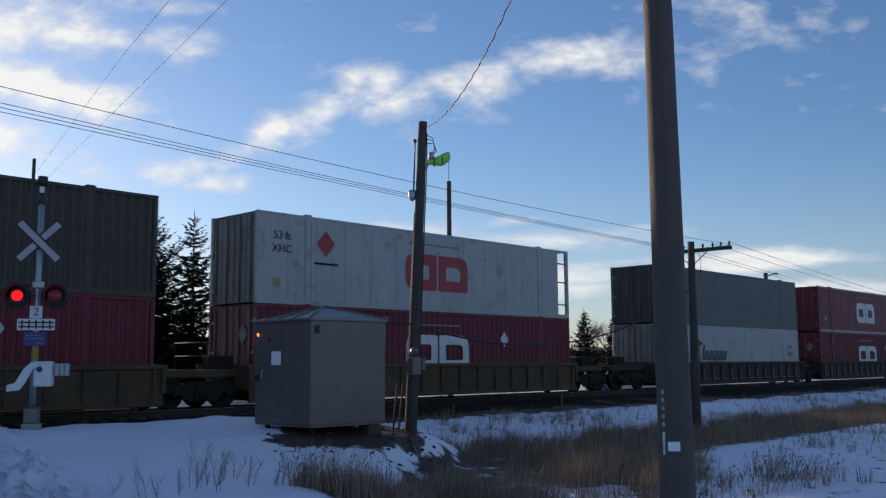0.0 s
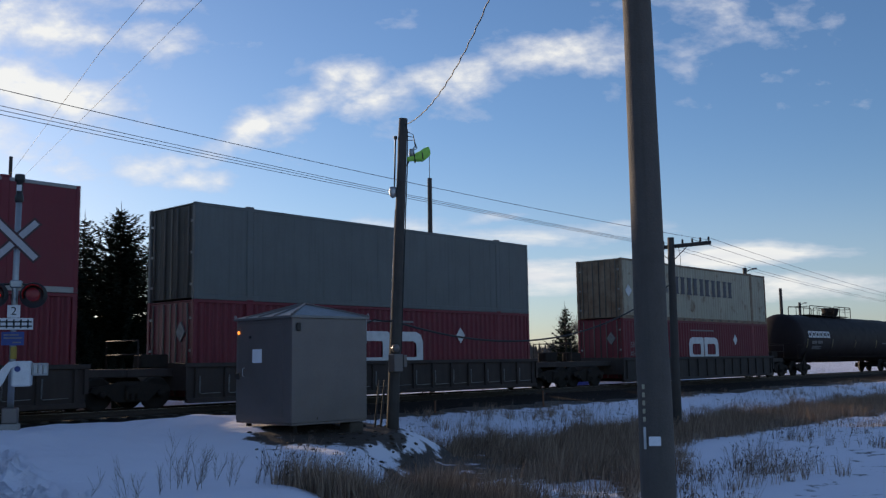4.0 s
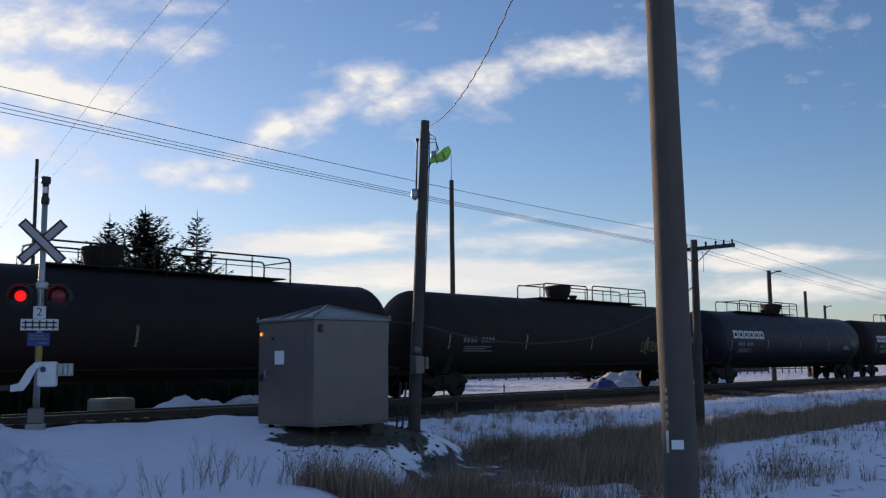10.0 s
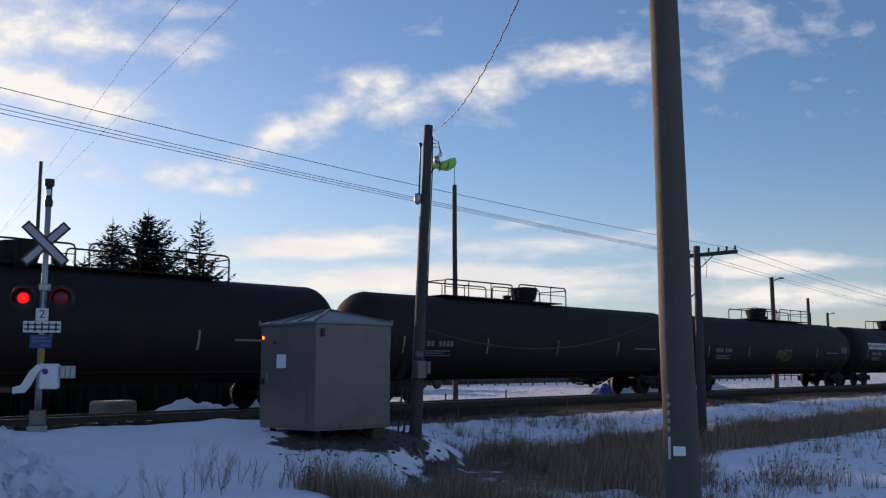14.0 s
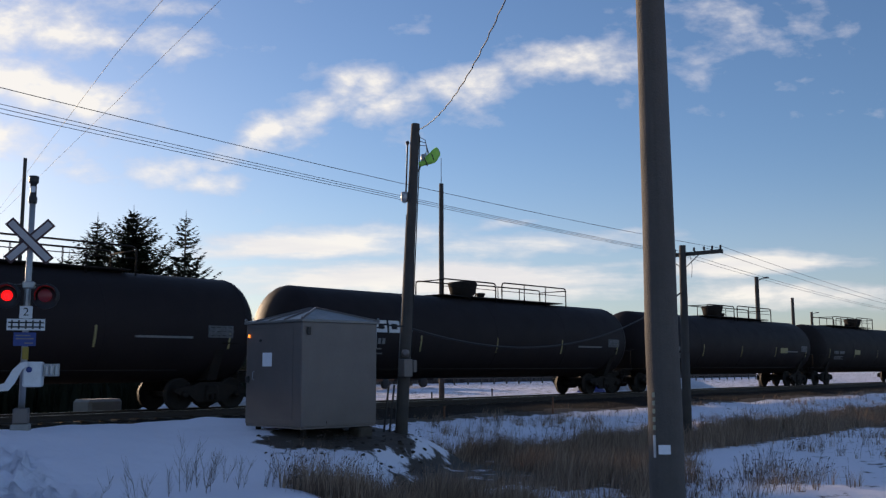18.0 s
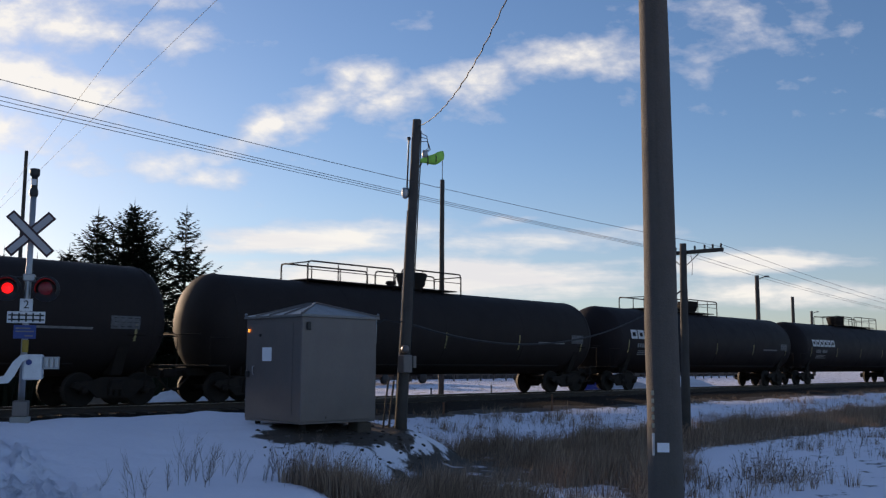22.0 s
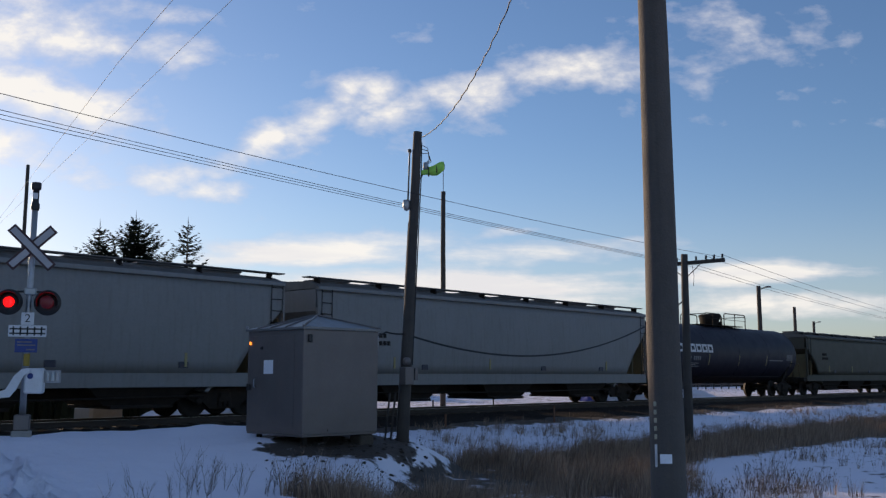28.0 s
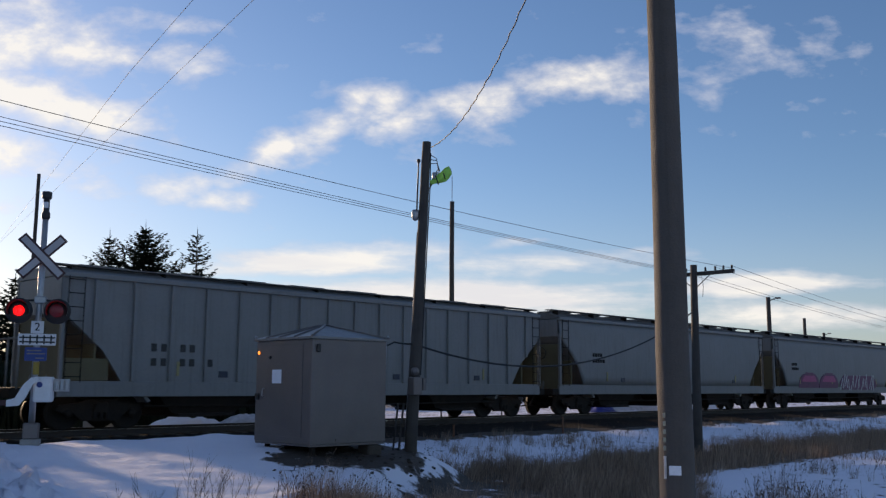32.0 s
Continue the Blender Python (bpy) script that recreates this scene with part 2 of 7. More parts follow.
M_RAIL_HEAD = material("rail_head", (0.45, 0.44, 0.43), 0.3, 1.0, scale=5, amount=0.3)
M_TIE = material("tie_wood", (0.07, 0.055, 0.042), 0.9, second=(0.12, 0.10, 0.08), scale=6, spread=0.25)
M_POLE = material("pole_wood", (0.100, 0.086, 0.075), 0.85, second=(0.066, 0.056, 0.048), scale=2.5, grain=30,
                  streak=(0.055, 0.047, 0.04), bump=0.5, bump_scale=35)
M_POLE_DARK = material("creosoted_wood", (0.055, 0.047, 0.042), 0.85, second=(0.10, 0.088, 0.075), scale=2.5, grain=30,
                       streak=(0.03, 0.025, 0.022), bump=0.5, bump_scale=35)
M_GALV = material("galvanised_steel", (0.42, 0.43, 0.44), 0.45, 0.75, second=(0.30, 0.31, 0.32), scale=6, grain=18)
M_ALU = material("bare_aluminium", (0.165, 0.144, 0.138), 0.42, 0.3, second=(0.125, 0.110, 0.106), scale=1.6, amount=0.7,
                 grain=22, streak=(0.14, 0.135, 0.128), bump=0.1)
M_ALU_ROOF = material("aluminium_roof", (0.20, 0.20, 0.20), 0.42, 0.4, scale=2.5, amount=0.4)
# white sheeting with the crossbuck's shade put into the colour
M_BUCK = material("shaded_white_sheeting", (0.43, 0.41, 0.42), 0.5, second=(0.34, 0.325, 0.335), scale=5, amount=0.5)
M_WHITE = material("white_sheeting", (0.72, 0.73, 0.74), 0.5, second=(0.55, 0.56, 0.57), scale=5, amount=0.5)
M_PAPER = material("white_notice", (0.80, 0.82, 0.86), 0.6, scale=9, amount=0.15)
M_RED_SHEET = material("red_sheeting", (0.055, 0.016, 0.019), 0.5, scale=8)
M_SIGN_BLACK = material("black_sheeting", (0.015, 0.015, 0.016), 0.5, scale=8)
M_BLUE_SIGN = material("blue_sign", (0.02, 0.05, 0.22), 0.45, scale=6, amount=0.4)
M_YELLOW = material("yellow_paint", (0.36, 0.24, 0.03), 0.55, second=(0.24, 0.16, 0.04), scale=5)
M_BLACK = material("black_metal", (0.012, 0.012, 0.013), 0.45, 0.0, second=(0.03, 0.028, 0.026), scale=5)
M_CABLE = material("cable_jacket", (0.018, 0.018, 0.02), 0.6, scale=8)
M_WIRE = material("wire", (0.035, 0.035, 0.04), 0.7, 0.0, scale=8)
M_LIME = material("lime_plastic", (0.38, 0.80, 0.12), 0.55, second=(0.28, 0.62, 0.08), scale=6, amount=0.6, bump=0.3)
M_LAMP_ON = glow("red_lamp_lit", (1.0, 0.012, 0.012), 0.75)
# for the added blink discs; stands in for an unlit lens
M_BLINK_DISC = material("blink_disc_red", (0.24, 0.012, 0.016), 0.3, second=(0.17, 0.008, 0.011), scale=9)
M_AMBER = glow("amber_lamp", (1.0, 0.30, 0.04), 0.9)
M_CONCRETE = material("concrete", (0.33, 0.32, 0.30), 0.9, second=(0.23, 0.22, 0.205), scale=4, bump=0.4)
M_NEEDLES = material("spruce_needles", (0.017, 0.025, 0.014), 0.8, second=(0.030, 0.038, 0.020), scale=3, bump=0, gloss=0.2)
M_BARK = material("bark", (0.07, 0.055, 0.045), 0.95, second=(0.11, 0.09, 0.075), scale=9, bump=0.7)
M_TWIG = material("bare_twig", (0.16, 0.12, 0.095), 0.9, second=(0.10, 0.075, 0.06), scale=9, bump=0)


def grass_material(name, dark, mid, pale):
    """Dead stalks: each blade has its own shade."""
    m = bpy.data.materials.new(name)
    m.use_nodes = True
    nt = m.node_tree
    geo = nt.nodes.new("ShaderNodeNewGeometry")
    ramp = nt.nodes.new("ShaderNodeValToRGB")
    ramp.color_ramp.elements[0].color, ramp.color_ramp.elements[1].color = (*dark, 1), (*pale, 1)
    e = ramp.color_ramp.elements.new(0.6)
    e.color = (*mid, 1)
    nt.links.new(geo.outputs["Random Per Island"], ramp.inputs[0])
    b = nt.nodes["Principled BSDF"]
    nt.links.new(ramp.outputs[0], b.inputs["Base Color"])
    b.inputs["Roughness"].default_value = 0.9
    b.inputs["Specular IOR Level"].default_value = 0.2
    return m


M_STALKS = grass_material("dead_stalks", (0.14, 0.095, 0.070), (0.30, 0.205, 0.150), (0.56, 0.41, 0.29))
M_WEED = grass_material("dark_weeds", (0.050, 0.036, 0.030), (0.11, 0.078, 0.060), (0.26, 0.185, 0.135))
M_FAR_WOOD = material("far_brush", (0.11, 0.085, 0.07), 0.95, second=(0.16, 0.13, 0.11), scale=0.4, bump=0)
M_TARP = material("blue_tarpaulin", (0.022, 0.032, 0.22), 0.45, scale=2)

# rolling stock
M_TANK_BLACK = material("tank_black_paint", (0.0225, 0.0170, 0.0180), 0.6, second=(0.032, 0.024, 0.024), scale=0.8,
                        grain=14, streak=(0.027, 0.020, 0.018), bump=0.08, bump_scale=9, gloss=0.12)
M_TANK_DULL = material("tank_dull_black", (0.027, 0.0210, 0.0205), 0.66, second=(0.038, 0.030, 0.027), scale=0.8,
                       grain=14, streak=(0.034, 0.026, 0.022), bump=0.08, bump_scale=9, gloss=0.12)
M_TANK_BLUE = material("tank_blue_black", (0.015, 0.014, 0.025), 0.5, second=(0.021, 0.018, 0.029), scale=0.8,
                       grain=14, streak=(0.042, 0.034, 0.038), bump=0.05, bump_scale=9, gloss=0.2)
M_UNDER = material("underframe", (0.019, 0.0145, 0.0125), 0.85, second=(0.034, 0.025, 0.018), scale=4, amount=0.7, bump=0.3, gloss=0.25)
M_WHEEL = material("wheel_steel", (0.018, 0.0145, 0.0125), 0.75, 0.1, second=(0.03, 0.023, 0.018), scale=7, gloss=0.2)
M_TREAD = material("wheel_tread", (0.04, 0.033, 0.028), 0.7, 0.3, scale=7, amount=0.3)
M_LETTER = material("white_lettering", (0.66, 0.66, 0.66), 0.55, second=(0.45, 0.45, 0.45), scale=5, amount=0.7)
M_LETTER_PALE = material("yellowed_plate", (0.40, 0.37, 0.27), 0.5, second=(0.28, 0.25, 0.18), scale=9, amount=0.6)
M_FADED = material("faded_pink_marking", (0.20, 0.075, 0.085), 0.6, second=(0.13, 0.03, 0.04), scale=7, amount=0.9)
M_PANEL = material("grey_data_panel", (0.12, 0.12, 0.125), 0.6, second=(0.05, 0.05, 0.052), scale=9, amount=0.9)
M_LETTER_DIM = material("worn_lettering", (0.22, 0.22, 0.22), 0.6, second=(0.10, 0.10, 0.10), scale=9, amount=0.9)
M_STRIPE = material("reflector_yellow", (0.34, 0.29, 0.12), 0.5, second=(0.20, 0.17, 0.09), scale=7)
M_HOP_WHITE = material("hopper_pale_grey", (0.222, 0.220, 0.215), 0.65, second=(0.178, 0.174, 0.165), scale=0.6, grain=12,
                       streak=(0.135, 0.125, 0.11), bump=0.1, bump_scale=10)
M_HOP_GREEN = material("hopper_olive_grey", (0.068, 0.063, 0.043), 0.65, second=(0.048, 0.043, 0.03), scale=0.7, grain=12,
                       streak=(0.04, 0.034, 0.024), bump=0.1, bump_scale=10)
M_HOP_TAN = material("hopper_dusty_end", (0.15, 0.125, 0.065), 0.8, second=(0.09, 0.072, 0.045), scale=1.2)
M_ROOF = material("hopper_roof", (0.14, 0.13, 0.12), 0.7, 0.3, second=(0.22, 0.21, 0.20), scale=2)
M_CON_WHITE = material("container_white", (0.40, 0.40, 0.385), 0.55, second=(0.32, 0.32, 0.305), scale=0.9, grain=14,
                       streak=(0.22, 0.205, 0.175), rust=(0.14, 0.07, 0.035), rust_amount=0.35)
M_CON_RED = material("container_red", (0.162, 0.0074, 0.0195), 0.55, second=(0.118, 0.0065, 0.0155), scale=0.9, grain=14,
                     streak=(0.095, 0.016, 0.015), bump=0.08)
M_CON_TEAL = material("container_grey_green", (0.118, 0.128, 0.124), 0.6, second=(0.085, 0.092, 0.089), scale=0.9, grain=14,
                      streak=(0.07, 0.075, 0.07), bump=0.08)
M_CON_BROWN = material("container_dark_brown", (0.070, 0.056, 0.042), 0.65, second=(0.046, 0.037, 0.028), scale=0.8,
                       streak=(0.028, 0.022, 0.016), bump=0.08)
M_CON_CREAM = material("container_cream", (0.42, 0.38, 0.29), 0.6, second=(0.34, 0.30, 0.22), scale=0.9, grain=14,
                       streak=(0.20, 0.15, 0.10), rust=(0.14, 0.07, 0.035), rust_amount=0.75, rust_scale=1.3)
M_DOOR_GREY = material("dirty_white_door", (0.25, 0.24, 0.215), 0.7, second=(0.13, 0.115, 0.095), scale=1.6, amount=0.9, grain=9,
                       streak=(0.085, 0.06, 0.04), rust=(0.10, 0.05, 0.025), rust_amount=0.6, rust_scale=3.0)
M_DOOR_DARK = material("grimy_door", (0.070, 0.066, 0.056), 0.75, second=(0.042, 0.036, 0.028), scale=1.6, amount=0.9,
                       streak=(0.03, 0.024, 0.018))
M_SEAM_PALE = material("pale_seam", (0.29, 0.29, 0.28), 0.7, second=(0.20, 0.20, 0.19), scale=5)
M_CON_GREY = material("container_trim", (0.30, 0.30, 0.29), 0.5, 0.4, scale=2)
M_SEAM = material("dirty_seam", (0.10, 0.098, 0.09), 0.8, second=(0.15, 0.145, 0.13), scale=5)
M_CON_RUST = material("rusty_frame", (0.17, 0.105, 0.062), 0.75, second=(0.30, 0.24, 0.17), scale=2.2, amount=0.8, streak=(0.09, 0.05, 0.03))
M_NAVY = material("navy_paint", (0.018, 0.022, 0.045), 0.5, second=(0.05, 0.05, 0.06), scale=4)
M_OLIVE = material("olive_paint", (0.20, 0.19, 0.06), 0.5, scale=4)
M_MARK_RED = material("red_marking", (0.36, 0.03, 0.04), 0.5, scale=3, amount=0.4)
M_WELL_YELLOW = material("well_car_dirty_yellow", (0.105, 0.060, 0.024), 0.75, second=(0.042, 0.029, 0.020), scale=1.0,
                         amount=0.9, streak=(0.045, 0.035, 0.025), bump=0.2)
M_WELL_DARK = material("well_car_dark", (0.046, 0.030, 0.025), 0.75, second=(0.026, 0.018, 0.016), scale=1.0,
                       amount=0.9, streak=(0.07, 0.055, 0.045), bump=0.2)
M_WELL_GREY = material("well_car_grey", (0.040, 0.030, 0.027), 0.75, second=(0.025, 0.019, 0.017), scale=1.0, amount=0.8,
                       streak=(0.075, 0.062, 0.052), bump=0.2)
M_PURPLE = material("purple_spray_paint", (0.13, 0.025, 0.085), 0.55, second=(0.09, 0.02, 0.07), scale=3)
M_PINK = material("pink_spray_paint", (0.42, 0.06, 0.18), 0.55, scale=4, amount=0.5)
M_PALE_SPRAY = material("pale_spray_paint", (0.55, 0.58, 0.58), 0.55, scale=4, amount=0.5)


# ---- mesh tools ----
class Geo:
    """Vertices and faces of one mesh, gathered piece by piece."""

    def __init__(self):
        self.v, self.f, self.smooth = [], [], []

    def add(self, verts, faces, smooth=False):
        n = len(self.v)
        self.v += [tuple(p) for p in verts]
        self.f += [tuple(i + n for i in f) for f in faces]
        self.smooth += [smooth] * len(faces)
        return self

    def box(self, x0, x1, y0, y1, z0, z1, c=0.0):
        """A box, its edges chamfered by c."""
        if x1 < x0:
            x0, x1 = x1, x0
        if y1 < y0:
            y0, y1 = y1, y0
        if z1 < z0:
            z0, z1 = z1, z0
        if c <= 0:
            v = [(x, y, z) for x in (x0, x1) for y in (y0, y1) for z in (z0, z1)]
            return self.add(v, [(0, 1, 3, 2), (4, 6, 7, 5), (0, 4, 5, 1), (2, 3, 7, 6), (0, 2, 6, 4), (1, 5, 7, 3)])
        c = min(c, (x1 - x0) / 2.01, (y1 - y0) / 2.01, (z1 - z0) / 2.01)
        v, idx = [], {}
        for sx in (0, 1):
            for sy in (0, 1):
                for sz in (0, 1):
                    p = ((x0, x1)[sx], (y0, y1)[sy], (z0, z1)[sz])
                    s = (1 - 2 * sx, 1 - 2 * sy, 1 - 2 * sz)
                    for a in range(3):
                        q = [p[i] + (s[i] * c if i != a else 0) for i in range(3)]
                        idx[sx, sy, sz, a] = len(v)
                        v.append(q)
        f = []
        for a in range(3):
            b, d = (a + 1) % 3, (a + 2) % 3
            for s in (0, 1):
                quad = []
                for sb, sd in ((0, 0), (1, 0), (1, 1), (0, 1)):
                    k = [0, 0, 0]
                    k[a], k[b], k[d] = s, sb, sd
                    quad.append(idx[k[0], k[1], k[2], a])
                f.append(tuple(quad if s else quad[::-1]))
            for sb in (0, 1):
                for sd in (0, 1):
                    ends = []
                    for s in (0, 1):
                        k = [0, 0, 0]
                        k[a], k[b], k[d] = s, sb, sd
                        ends.append((idx[k[0], k[1], k[2], b], idx[k[0], k[1], k[2], d]))
                    f.append((ends[0][0], ends[0][1], ends[1][1], ends[1][0]))
        for sx in (0, 1):
            for sy in (0, 1):
                for sz in (0, 1):
                    f.append(tuple(idx[sx, sy, sz, a] for a in range(3)))
        return self.add(v, f)

    def tube(self, pts, r, seg=8, cap=True, smooth=True):
        """A round bar along the points; r is one radius or one for each point."""
        pts = [Vector(p) for p in pts]
        rs = r if isinstance(r, (list, tuple)) else [r] * len(pts)
        rings, n0 = [], None
        v, f = [], []
        for i, p in enumerate(pts):
            d = (pts[min(i + 1, len(pts) - 1)] - pts[max(i - 1, 0)]).normalized()
            if n0 is None:
                n0 = d.orthogonal().normalized()
            n0 = (n0 - d * n0.dot(d))
            n0 = n0.normalized() if n0.length > 1e-6 else d.orthogonal().normalized()
            b = d.cross(n0)
            rings.append(len(v))
            for k in range(seg):
                a = 2 * math.pi * k / seg
                v.append(p + (n0 * math.cos(a) + b * math.sin(a)) * rs[i])
        for i in range(len(pts) - 1):
            for k in range(seg):
                k2 = (k + 1) % seg
                f.append((rings[i] + k, rings[i] + k2, rings[i + 1] + k2, rings[i + 1] + k))
        self.add(v, f, smooth)
        if cap:
            n = len(self.v) - len(v)
            self.f += [tuple(n + rings[0] + k for k in reversed(range(seg))), tuple(n + rings[-1] + k for k in range(seg))]
            self.smooth += [False, False]
        return self

    def lathe(self, profile, axis="z", seg=24, origin=(0, 0, 0), smooth=True):
        """Turn (radius, height) pairs about an axis through the origin."""
        ox, oy, oz = origin
        v, f = [], []
        for r, h in profile:
            for k in range(seg):
                a = 2 * math.pi * k / seg
                c, s = r * math.cos(a), r * math.sin(a)
                if axis == "z":
                    v.append((ox + c, oy + s, oz + h))
                elif axis == "x":
                    v.append((ox + h, oy + c, oz + s))
                else:
                    v.append((ox + c, oy + h, oz + s))
        for i in range(len(profile) - 1):
            for k in range(seg):
                k2 = (k + 1) % seg
                f.append((i * seg + k, i * seg + k2, (i + 1) * seg + k2, (i + 1) * seg + k))
        return self.add(v, f, smooth)

    def prism(self, outline, axis, lo, hi):
        """An outline of 2D points pushed along an axis. For axis y the points are (x, z), for x (y, z), for z (x, y)."""
        def at(p, h):
            return {"x": (h, p[0], p[1]), "y": (p[0], h, p[1]), "z": (p[0], p[1], h)}[axis]
        n = len(outline)
        v = [at(p, lo) for p in outline] + [at(p, hi) for p in outline]
        f = [tuple(range(n)), tuple(range(2 * n - 1, n - 1, -1))]
        f += [(i, (i + 1) % n, n + (i + 1) % n, n + i) for i in range(n)]
        return self.add(v, f)

    def obj(self, name, mat, fix=True):
        me = bpy.data.meshes.new(name)
        me.from_pydata(self.v, [], self.f)
        me.polygons.foreach_set("use_smooth", self.smooth)
        me.materials.append(mat)
        if fix:
            bm = bmesh.new()
            bm.from_mesh(me)
            bmesh.ops.recalc_face_normals(bm, faces=bm.faces)
            bm.to_mesh(me)
            bm.free()
        me.update()
        return new(name, me)


def part(name, geo, mat, parent=None, label="", at=None):
    ob = geo.obj(name, mat) if isinstance(geo, Geo) else new(name, geo.data)
    if parent is not None:
        ob.parent = parent
    if at is not None:
        ob.matrix_basis = at if isinstance(at, Matrix) else Matrix.Translation(at)
    return tagged(ob, label) if label else ob


def thing(name, label, category, at=None, group="", kind=""):
    ob = new(name)
    ob.empty_display_size = 0.2
    if at is not None:
        ob.matrix_basis = at if isinstance(at, Matrix) else Matrix.Translation(at)
    return tagged(ob, label, category, group, kind)


def text_part(name, words, size, mat, parent, at, label="", extrude=0.003):
    cu = bpy.data.curves.new(name, "FONT")
    cu.body, cu.size, cu.extrude = words, size, extrude
    cu.align_x, cu.align_y = "CENTER", "CENTER"
    cu.materials.append(mat)
    ob = new(name, cu)
    ob.parent, ob.matrix_basis = parent, at
    return tagged(ob, label) if label else ob


# ---- ground ----
RAIL = 0.05
TRACK_Y = 25.38


def smooth(a, b, x):
    t = min(1.0, max(0.0, (x - a) / (b - a)))
    return t * t * (3 - 2 * t)


def curve_at(pts, x):
    if x <= pts[0][0]:
        return pts[0][1]
    for (x0, y0), (x1, y1) in zip(pts, pts[1:]):
        if x <= x1:
            return y0 + (y1 - y0) * smooth(0, 1, (x - x0) / (x1 - x0))
    return pts[-1][1]


RIGHT = [(0, -0.45), (4, -0.7), (8, -0.80), (11.2, -0.90), (13, -0.92), (16.2, -0.90), (17.5, -0.80), (20.2, -0.42),
         (21.5, -0.34), (23, -0.36), (28, -0.36), (31, -0.3), (60, -0.1)]
LEFT = [(0, -0.3), (6, -0.38), (12, -0.36), (16, -0.12), (18.6, 0.06), (19.6, 0.07), (20.6, -0.16), (21.8, -0.34), (23, -0.36),
        (28, -0.36), (31, -0.3), (60, -0.1)]


def edge_x(y):
    return curve_at([(0, 3.0), (6, 5.5), (11.2, 8.2), (13, 11.5), (14.6, 14.4), (17, 14.4), (20, 13.2), (24, 13)], y)


def height(x, y):
    w = smooth(-0.2, 2.4, x - edge_x(y))
    z = LEFT_Z(y) * (1 - w) + RIGHT_Z(y + ditch_shift(x) * smooth(14.5, 10.5, y)) * w
    if 3 < y < 40 and -15 < x < 90:
        k = smooth(3, 5, y) * smooth(40, 32, y)
        z += k * (noise.noise((x * 0.45, y * 0.45, 3.1)) * 0.09 + noise.noise((x * 1.7, y * 1.7, 8.2)) * 0.035)
        # trodden and rutted snow where the road comes in
        road = smooth(0.55, -0.25, x - 5.75 - (y - 12) * 0.22)
        z += road * (noise.noise((x * 3.0 + y * 0.8, y * 1.6, 1.7)) * 0.17 + abs(noise.noise((x * 5.5, y * 4.0 + x * 2, 4.0))) * 0.52 - 0.13)
        z += 0.10 * math.exp(-((x - 11.7) / 0.8) ** 2 - ((y - 18.3) / 0.5) ** 2)
        if y < 21:
            z += noise.noise((x * 4.5, y * 4.5, 5.5)) * 0.012
    # the heap on which the signal cabinet stands
    h = math.exp(-(((x - 12.9) / 2.3) ** 2 + ((y - 15.9) / 1.8) ** 2))
    z = z + h * 0.10
    if y > 150:
        z += smooth(150, 900, y) * 1.5
    return z


def ditch_shift(x):
    """How much nearer the ditch's edge lies than far along the track."""
    return 3.9 * smooth(23, 13.5, x)


def LEFT_Z(y):
    return curve_at(LEFT, y)


def RIGHT_Z(y):
    return curve_at(RIGHT, y)


def clearing(x, y):
    """Snow that still lies among the grass of the ditch."""
    k = 0.0
    for cx, cy, rx, ry in ((13.0, 10.9, 1.2, 0.55), (11.0, 12.6, 0.8, 0.7)):
        k = max(k, smooth(1.2, 0.6, math.hypot((x - cx) / rx, (y - cy) / ry) + 0.35 * noise.noise((x * 2, y * 2, 9))))
    # the near edge of the ditch before the tall pole
    edge = y - 11.1 + 0.73 * (x - 13.1) + 0.6 * noise.noise((x * 1.4, y * 1.4, 12))
    return max(k, 0.9 * smooth(12.0, 12.8, x) * smooth(0.62, 0.66, y / max(x, 1.0)) * smooth(0.3, -0.3, edge))


def soil_at(x, y):
    """How bare the ground is."""
    s = 0.0
    s = max(s, 0.95 * smooth(1.2, 0.5, math.hypot((x - 12.95) / 2.1, (y - 14.9) / 1.5)))
    s = max(s, 0.74 * smooth(1.1, 0.3, math.hypot((x - 11.4) / 0.9, (y - 14.9) / 0.9)))
    s = max(s, 0.50 * smooth(1.0, 0.2, math.hypot((x - 10.6) / 0.5, (y - 13.9) / 0.5)))
    s = max(s, 0.95 * smooth(20.0, 21.2, y) * smooth(31, 29.5, y))
    w = smooth(0.0, 2.0, x - edge_x(y))
    y_ = y + ditch_shift(x) * smooth(14.5, 10.5, y)
    s = max(s, 0.76 * w * smooth(11.5, 12.7, y_) * smooth(17.2, 15.6, y))
    s *= 1 - clearing(x, y)
    s = max(s, 0.24 * w * smooth(16, 18, y) * smooth(21, 19.5, y))
    s = max(s, 0.30 * w * smooth(5, 8, y_) * smooth(12, 10, y_))
    s = max(s, 0.10 * smooth(0.5, -0.2, x - 5.75 - (y - 12) * 0.22) * smooth(22, 20, y))
    if y > 31:
        s = max(s, 0.40)
    if 28 < y < 48:
        s = max(s, 0.92 * smooth(26, 21, x + 2 * noise.noise((x * 0.3, y * 0.3, 6))) * smooth(47, 43, y))
    return s


def axis_steps(knots):
    out = []
    for (a, step), (b, _) in zip(knots, knots[1:]):
        n = max(1, round((b - a) / step))
        out += [a + (b - a) * i / n for i in range(n)]
    return out + [knots[-1][0]]


